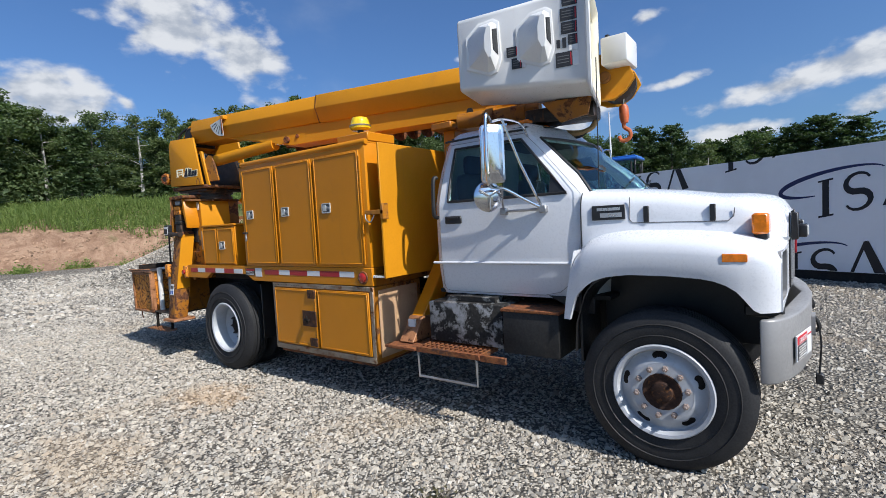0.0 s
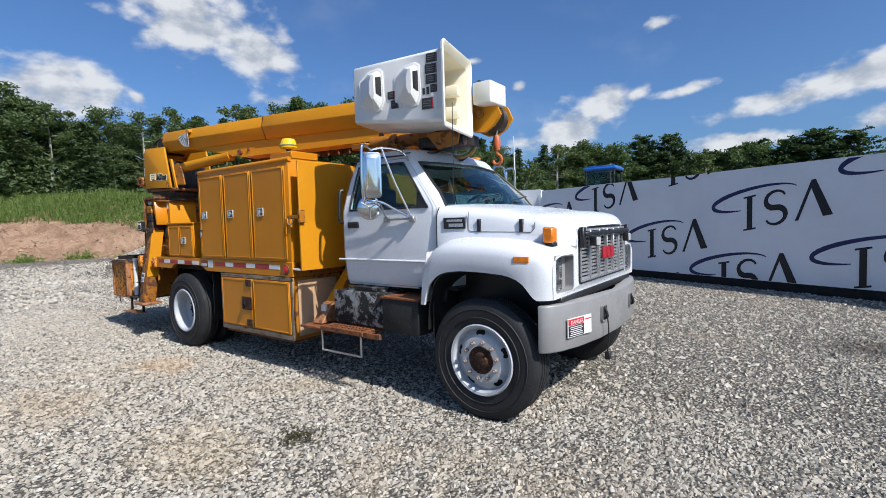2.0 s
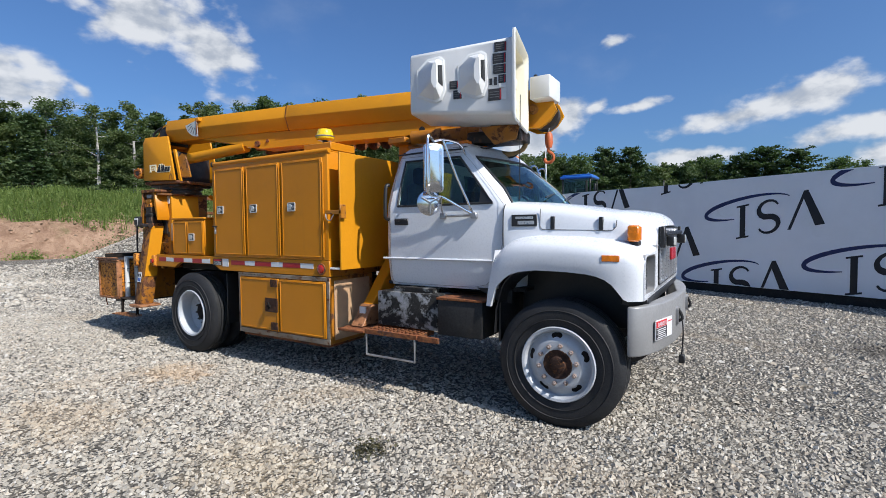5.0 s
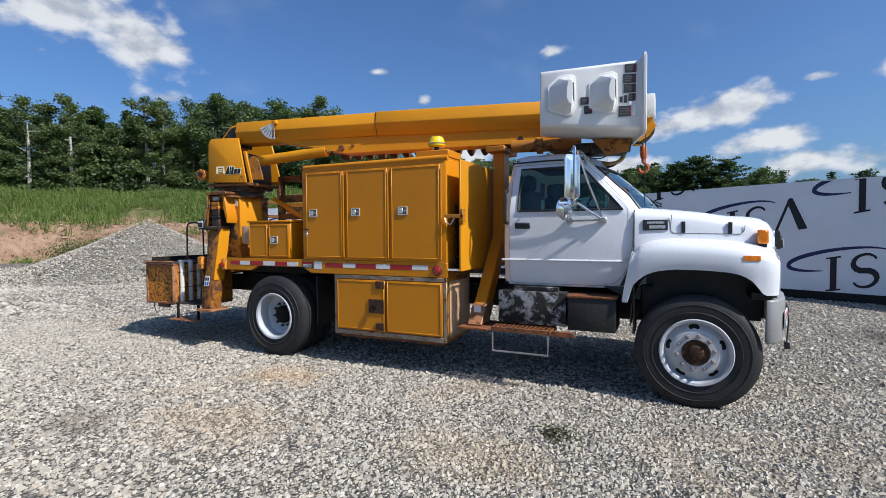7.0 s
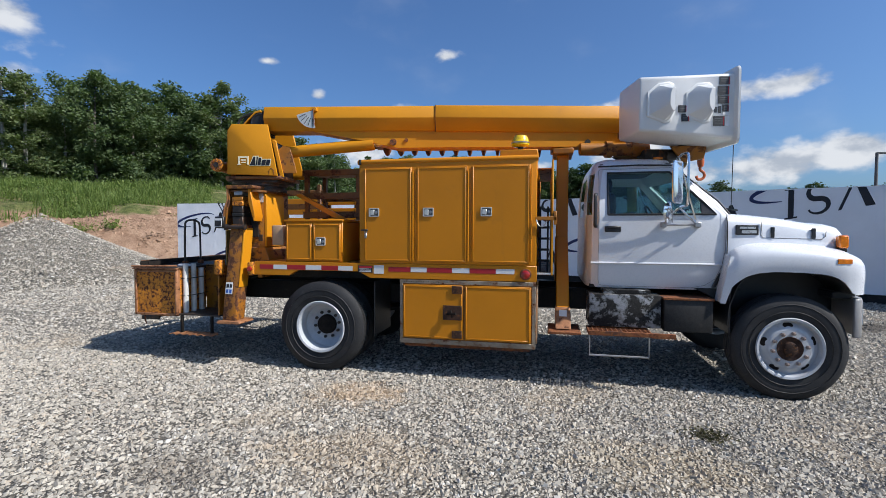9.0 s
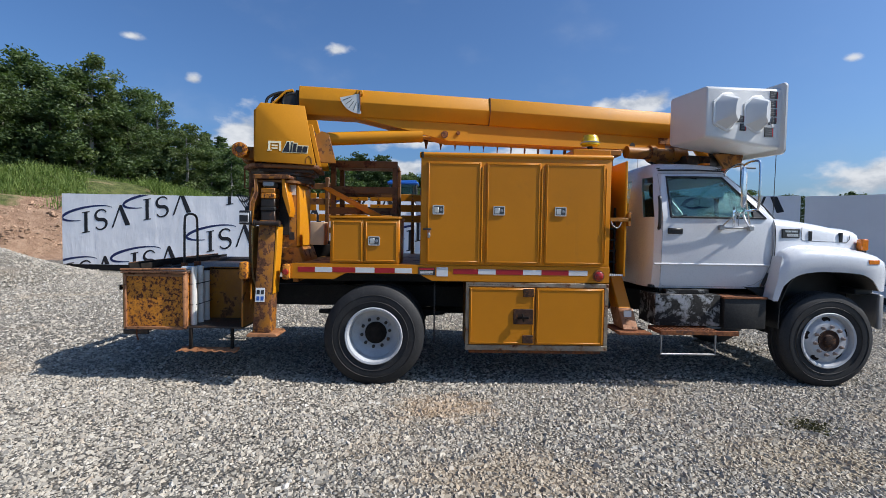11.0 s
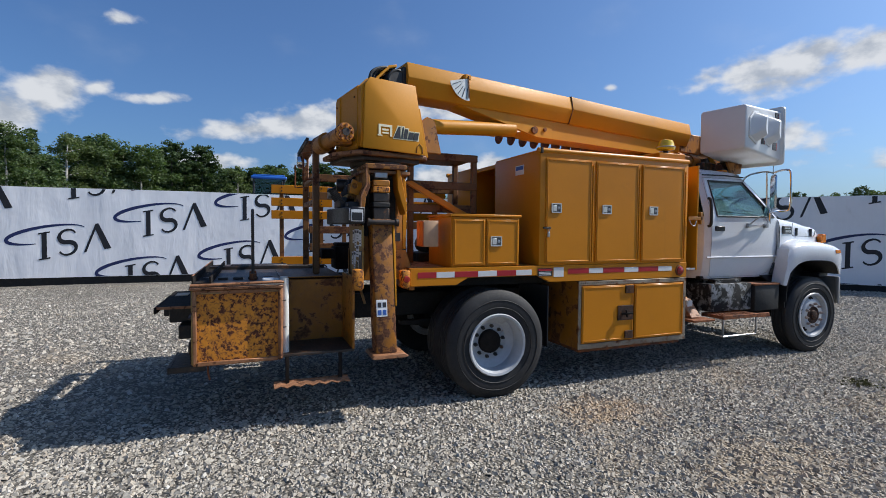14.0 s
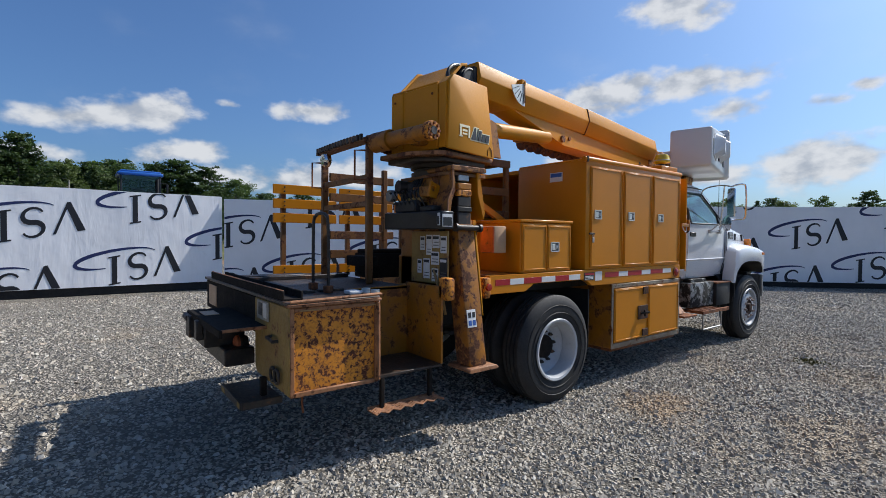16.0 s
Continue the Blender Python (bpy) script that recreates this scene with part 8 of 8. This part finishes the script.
def plant(kind, th, r, height):
    """A tree at a bearing from +y and a distance."""
    x, y = r * math.sin(radians(th)), r * math.cos(radians(th)) - 3
    src, real = KINDS[kind][int(trng.integers(len(KINDS[kind])))]
    k = height / real
    m = pose(x, y, bank(x, y)[0], 0, 0, float(trng.uniform(0, 360)))
    if src.name not in used:
        used[src.name] = 1
        src.matrix_basis = m @ Matrix.Diagonal((k, k, k, 1))
        return
    c = copy_thing(src, m)
    c.scale = (k * float(trng.uniform(1.15, 1.5)),) * 2 + (k,)


# woods behind the bank, then pines and mixed trees past the barriers
for i in range(76):
    th = -112 + 92 * (i + trng.uniform(0, 1)) / 76
    plant(str(trng.choice(["b", "b", "b", "b", "l", "l", "s"])), th, 52 + trng.uniform(-3, 5), lerp([(-112, 10), (-80, 9.6), (-70, 8.8), (-62, 8.3), (-56, 9.6), (-46, 9.8), (-38, 9.9), (-31, 9.2), (-27, 7.5), (-20, 6.5)], th) * trng.uniform(0.82, 1.2))
for i in range(40):
    th = -110 + 92 * (i + trng.uniform(0, 1)) / 40
    plant(str(trng.choice(["fb", "fb", "fs"])), th, 62 + trng.uniform(-3, 6), lerp([(-112, 11), (-76, 10.5), (-68, 9.5), (-60, 9), (-54, 10.3), (-45, 10), (-34, 9.5), (-28, 7.5), (-18, 7)], th) * trng.uniform(0.88, 1.12))
for th, r, h, k in ((-26, 62, 9.5, "s"), (-24.5, 64, 10, "s"), (-22.5, 66, 9, "s"), (-24, 60, 9, "l"), (-18, 80, 13, "l"), (-15, 84, 14.5, "b"), (-12, 82, 13.5, "b"), (-13.5, 84, 13, "l"),
                    (-9.2, 88, 15.4, "p"), (-6.4, 89, 15.4, "p"), (-7.8, 92, 13, "b"), (6.2, 92, 14.2, "p"), (8.9, 90, 13.2, "p"), (4.2, 91, 13.2, "p"), (1, 92, 13, "b"), (12, 95, 12, "b"), (-3, 88, 12.6, "l"), (-1, 90, 12, "s"), (-17, 84, 13, "l")):
    plant(k, th, r, h)
for i in range(150):
    th = -26 + 114 * (i + trng.uniform(0, 1)) / 150
    plant(str(trng.choice(["fb", "fb", "fp", "fs", "fp"])), th, 100 + max(0, th) * 0.5 + trng.uniform(-6, 12), lerp([(-26, 14), (-18, 14.5), (-11, 15.5), (-4, 13.5), (4, 13.6), (9, 13.2), (13, 12), (18, 11), (35, 10.8), (60, 11), (80, 12)], th) * trng.uniform(0.74, 1.06))

# low growth that fills the wood's edge
c = []
for k in range(60000):
    th = trng.uniform(-114, -20) if k < 38000 else trng.uniform(-20, 88)
    r = (50.5 if th < -20 else 96 + max(0, th) * 0.5) + abs(trng.normal(0, 5)) - 1
    x, y = r * math.sin(radians(th)), r * math.cos(radians(th)) - 3
    c.append((x, y, bank(x, y)[0] + min(4.6 * trng.uniform(0.6, 1.0), abs(trng.normal(0, 2.6 if th < -20 else 2.4)))))
v, f = leaf_cards(np.array(c), 0.22, trng, 0.2)
tagged(from_arrays("undergrowth", v, f, M_LEAF), "dense green undergrowth along the wood's edge", "undergrowth", kind="stuff")

# ---- banner-wrapped barriers ----
def barrier(label, p, q, z0, z1, logos, depth=2.4):
    """A long wrapped box along p to q with printed emblems on the side that faces the yard."""
    p, q = Vector((*p, 0)), Vector((*q, 0))
    d = (q - p).normalized()
    n = Vector((-d.y, d.x, 0))
    L = (q - p).length
    t = empty("banner_barrier", label, "barrier", "wrapped barriers")
    M = Matrix(((d.x, n.x, 0, p.x), (d.y, n.y, 0, p.y), (0, 0, 1, 0), (0, 0, 0, 1)))
    rows = []
    nu, nz = int(L * 4), 12
    for j in range(nz + 1):
        z = z0 + (z1 - z0) * j / nz
        row = []
        for i in range(nu + 1):
            u = L * i / nu
            w = 0.0016 * noise.noise((u * 1.1, z * 0.5, 2.2 + p.x)) + 0.0012 * noise.noise((u * 3.2, z * 1.0, 5 + p.x))
            sag = 0.02 * noise.noise((u * 0.5, 1, p.y)) if j == nz else 0
            row.append(M @ Vector((u, w, z + sag)))
        rows.append(row)
    part("banner", thick(grid_mesh(rows), 0.004), M_VINYL, t, "white vinyl banner with dark printed emblems", 60)
    b = box(0.03, L - 0.03, 0.05, depth, z0 + 0.02, z1 - 0.03, 0.02)
    b.transform(M)
    part("container_body", b, M_VINYL, t)
    # dark box stands for the shaded gap under the wrapped container
    b = box(0.05, L - 0.05, 0.06, depth - 0.05, 0.0, z0 + 0.02, 0.01)
    b.transform(M)
    part("base_rail", b, M_DARK, t)
    for u, z in logos:
        emblem(u, z, M, t, L, z0, z1)
    return t


def clip_poly(pts, lo, hi, axis):
    for sign, lim in ((1, lo), (-1, -hi)):
        out = []
        for i in range(len(pts)):
            a, b = pts[i - 1], pts[i]
            ia, ib = sign * a[axis] >= lim, sign * b[axis] >= lim
            if ia != ib:
                k = (sign * lim - a[axis]) / (b[axis] - a[axis])
                out.append(tuple(a[m] + k * (b[m] - a[m]) for m in (0, 1)))
            if ib:
                out.append(b)
        pts = out
        if not pts:
            return []
    return pts


def emblem(u, z, M, t, L, z0, z1):
    """Plain printed shapes: a blue arc, a bar, a wave and an open wedge, all on a slant."""
    def flat(polys, material, name, y):
        bm = bmesh.new()
        for poly in polys:
            s = [(u + a * 1.05, z + b * 1.18 + a * 0.20) for a, b in poly]
            s = clip_poly(clip_poly(s, z0 + 0.01, z1 - 0.01, 1), 0.01, L - 0.01, 0)
            if len(s) > 2:
                bm.faces.new([bm.verts.new((a, y, b)) for a, b in s])
        if not bm.faces:
            bm.free()
            return
        bmesh.ops.remove_doubles(bm, verts=bm.verts, dist=1e-4)
        bmesh.ops.triangulate(bm, faces=bm.faces)
        bmesh.ops.recalc_face_normals(bm, faces=bm.faces)
        ext = bmesh.ops.extrude_face_region(bm, geom=bm.faces[:])
        for g in ext["geom"]:
            if isinstance(g, bmesh.types.BMVert):
                g.co.y += 0.002
        bm.transform(M)
        part(name, bm, material, t)

    def strip(path, w):
        """Patches along a line of changing width."""
        one, two = [], []
        for i in range(len(path)):
            (a, b), (c, d) = path[max(i - 1, 0)], path[min(i + 1, len(path) - 1)]
            l = math.hypot(c - a, d - b) or 1
            nx, nz = -(d - b) / l * w[i], (c - a) / l * w[i]
            one.append((path[i][0] + nx, path[i][1] + nz))
            two.append((path[i][0] - nx, path[i][1] - nz))
        return [[one[i], one[i + 1], two[i + 1], two[i]] for i in range(len(path) - 1)]
    arc, wid = [], []
    for k in range(29):
        a = radians(14 + 240 * k / 28)
        arc.append((-0.50 + 0.85 * math.cos(a), 0.26 + 0.19 * math.sin(a)))
        wid.append(0.008 + 0.034 * math.sin(math.pi * (k / 28) ** 1.3))
    flat(strip(arc, wid), M_NAVY, "printed_arc", -0.0075)
    bar = [[(-0.61, 0.29), (-0.50, 0.29), (-0.50, -0.29), (-0.61, -0.29)], [(-0.68, 0.32), (-0.43, 0.32), (-0.43, 0.288), (-0.68, 0.288)], [(-0.68, -0.288), (-0.43, -0.288), (-0.43, -0.32), (-0.68, -0.32)]]
    flat(bar, M_INK, "printed_bar", -0.0105)
    wave = []
    for k in range(23):
        a = k / 22
        wave.append((-0.05 + 0.185 * math.cos(radians(20 + 250 * a * 2)) if a < 0.5 else -0.05 - 0.185 * math.cos(radians(20 + 250 * (1 - a) * 2)),
                     0.148 + 0.15 * math.sin(radians(20 + 250 * a * 2)) if a < 0.5 else -0.148 - 0.15 * math.sin(radians(20 + 250 * (1 - a) * 2))))
    flat(strip(wave, [0.018 + 0.034 * math.sin(math.pi * k / 22) ** 2 for k in range(23)]), M_INK, "printed_wave", -0.0105)
    wedge = [[(0.30, -0.31), (0.36, -0.31), (0.575, 0.20), (0.77, -0.31), (0.93, -0.31), (0.645, 0.34), (0.575, 0.34)]]
    flat(wedge, M_INK, "printed_wedge", -0.0105)


barrier("long white banner-wrapped barrier across the yard", (-12.75, 12.25), (-0.2, 12.4), 0.22, 2.74,
        [(-1.3, 1.33), (0.85, 0.0), (1.42, 1.84), (3.58, 2.33), (3.12, 0.40), (5.81, 1.22), (6.5, 2.92), (8.3, 1.88), (7.83, 0.28), (10.94, 2.39), (10.46, 0.75), (13.0, 1.36)])
barrier("white banner-wrapped barrier standing in shade", (-0.15, 12.37), (10.16, 7.45), 0.20, 2.68,
        [(0.70, 1.71), (0.2, 0.10), (3.07, 2.33), (2.52, 0.55), (5.07, 1.06), (5.71, 2.94), (7.6, 1.80), (7.03, 0.30), (10.1, 2.44), (9.64, 0.72), (4.6, -0.3)])
barrier("white banner-wrapped barrier beyond the truck's nose", (10.24, 7.40), (19.6, -1.95), 0.18, 2.67,
        [(0.3, 0.1), (3.05, 2.38), (2.5, 0.55), (5.1, 1.12), (4.6, -0.3), (5.65, 2.95), (7.65, 1.77), (7.02, 0.22), (10.4, 2.47), (9.6, 0.70), (12.2, 1.35), (11.8, -0.2)])

# ---- tractor behind the barrier ----
TX, TY = -1.35, 23.0
trc = empty("tractor", "blue farm tractor parked behind the banner barrier", "tractor", at=(TX, TY, 0))


def tpart(name, bm, mat, label=""):
    ob = part(name, bm, mat, trc, label)
    return ob


tpart("cab_roof", joined(box(-0.88, 0.88, -0.8, 0.8, 4.22, 4.38, 0.06, 3), box(-0.78, 0.78, -0.72, 0.72, 4.36, 4.46, 0.04, 2)), M_BLUE, "blue cab roof")
for x in (-0.74, 0.74):
    for y in (-0.7, 0.7):
        tpart("cab_pillar", box(x - 0.04, x + 0.04, y - 0.04, y + 0.04, 2.4, 4.24, 0.01), M_BLACK)
tpart("cab_glass", joined(box(-0.72, 0.72, -0.72, -0.71, 2.85, 4.22, 0.0), box(-0.72, 0.72, 0.71, 0.72, 2.85, 4.22, 0.0), box(-0.76, -0.75, -0.7, 0.7, 2.85, 4.22, 0.0), box(0.75, 0.76, -0.7, 0.7, 2.85, 4.22, 0.0)), M_GLASS, "tinted cab glass")
tpart("cab_base", box(-0.8, 0.8, -0.75, 0.75, 1.3, 2.85, 0.05, 2), M_BLUE)
tpart("seat", joined(box(-0.3, 0.3, -0.2, 0.3, 2.85, 3.05, 0.04), box(-0.3, 0.3, 0.25, 0.4, 3.05, 3.75, 0.04)), M_SEAT)
tpart("engine_hood", box(-0.45, 0.45, -2.9, -0.75, 1.5, 2.6, 0.12, 3), M_BLUE, "blue engine hood")
tpart("exhaust", tube([(0.62, -0.95, 2.4), (0.62, -0.95, 4.1)], 0.05, 10), M_DARK)
tpart("wide_mirror", box(0.98, 1.06, -0.85, -0.78, 3.5, 3.9, 0.015), M_BLACK)
tpart("mirror_arm", tube([(0.76, -0.72, 3.95), (1.02, -0.8, 3.92)], 0.015, 6), M_BLACK)
for x in (-1.05, 1.05):
    for y, r in ((0.35, 1.15), (-2.3, 0.8)):
        tpart("wheel", lathe([(r * 0.55, -0.22), (r * 0.92, -0.24), (r, -0.18), (r, 0.18), (r * 0.92, 0.24), (r * 0.55, 0.22)], (x, y, r), "x", 32), M_TYRE, "black tractor tyre")

# lamp pole beyond the barriers
pole = empty("light_pole", "thin dark light pole beyond the barrier", "pole", at=(19.95, 25.3, 0))
part("pole", tube([(0, 0, 0), (0, 0, 5.9)], [0.10, 0.07], 10), M_POLE, pole)
part("lamp_arm", box(-0.05, 0.9, -0.06, 0.06, 5.84, 5.95, 0.02), M_POLE, pole)

part("whip_antenna", tube([(3.85, far(-0.25), 1.90), (3.85, far(-0.25), 2.35), (3.84, far(-0.25), 2.82)], [0.012, 0.011, 0.006], 8), M_TAPE, truck, "white whip antenna on the far mirror bracket")

# weeds sprouting through the stone, a stain-dark clump by the nose
wr = np.random.default_rng(3)


def sprout(x, y, n, r, h):
    c = np.stack([x + wr.normal(0, r, n), y + wr.normal(0, r, n), np.abs(wr.normal(0, h, n)) + 0.01], 1)
    v, f = leaf_cards(c, 0.018, wr, 0.5)
    tagged(from_arrays("weed", v, f, M_WEEDDRY), "low dry weed sprouting through crushed stone", "weed", kind="stuff")


M_WEEDDRY = leaf_material("dry_weed", (0.03, 0.028, 0.016), (0.09, 0.08, 0.04), 0.1)
sprout(3.83, -1.02, 200, 0.075, 0.014)
sprout(-4.6, -1.9, 260, 0.10, 0.01)
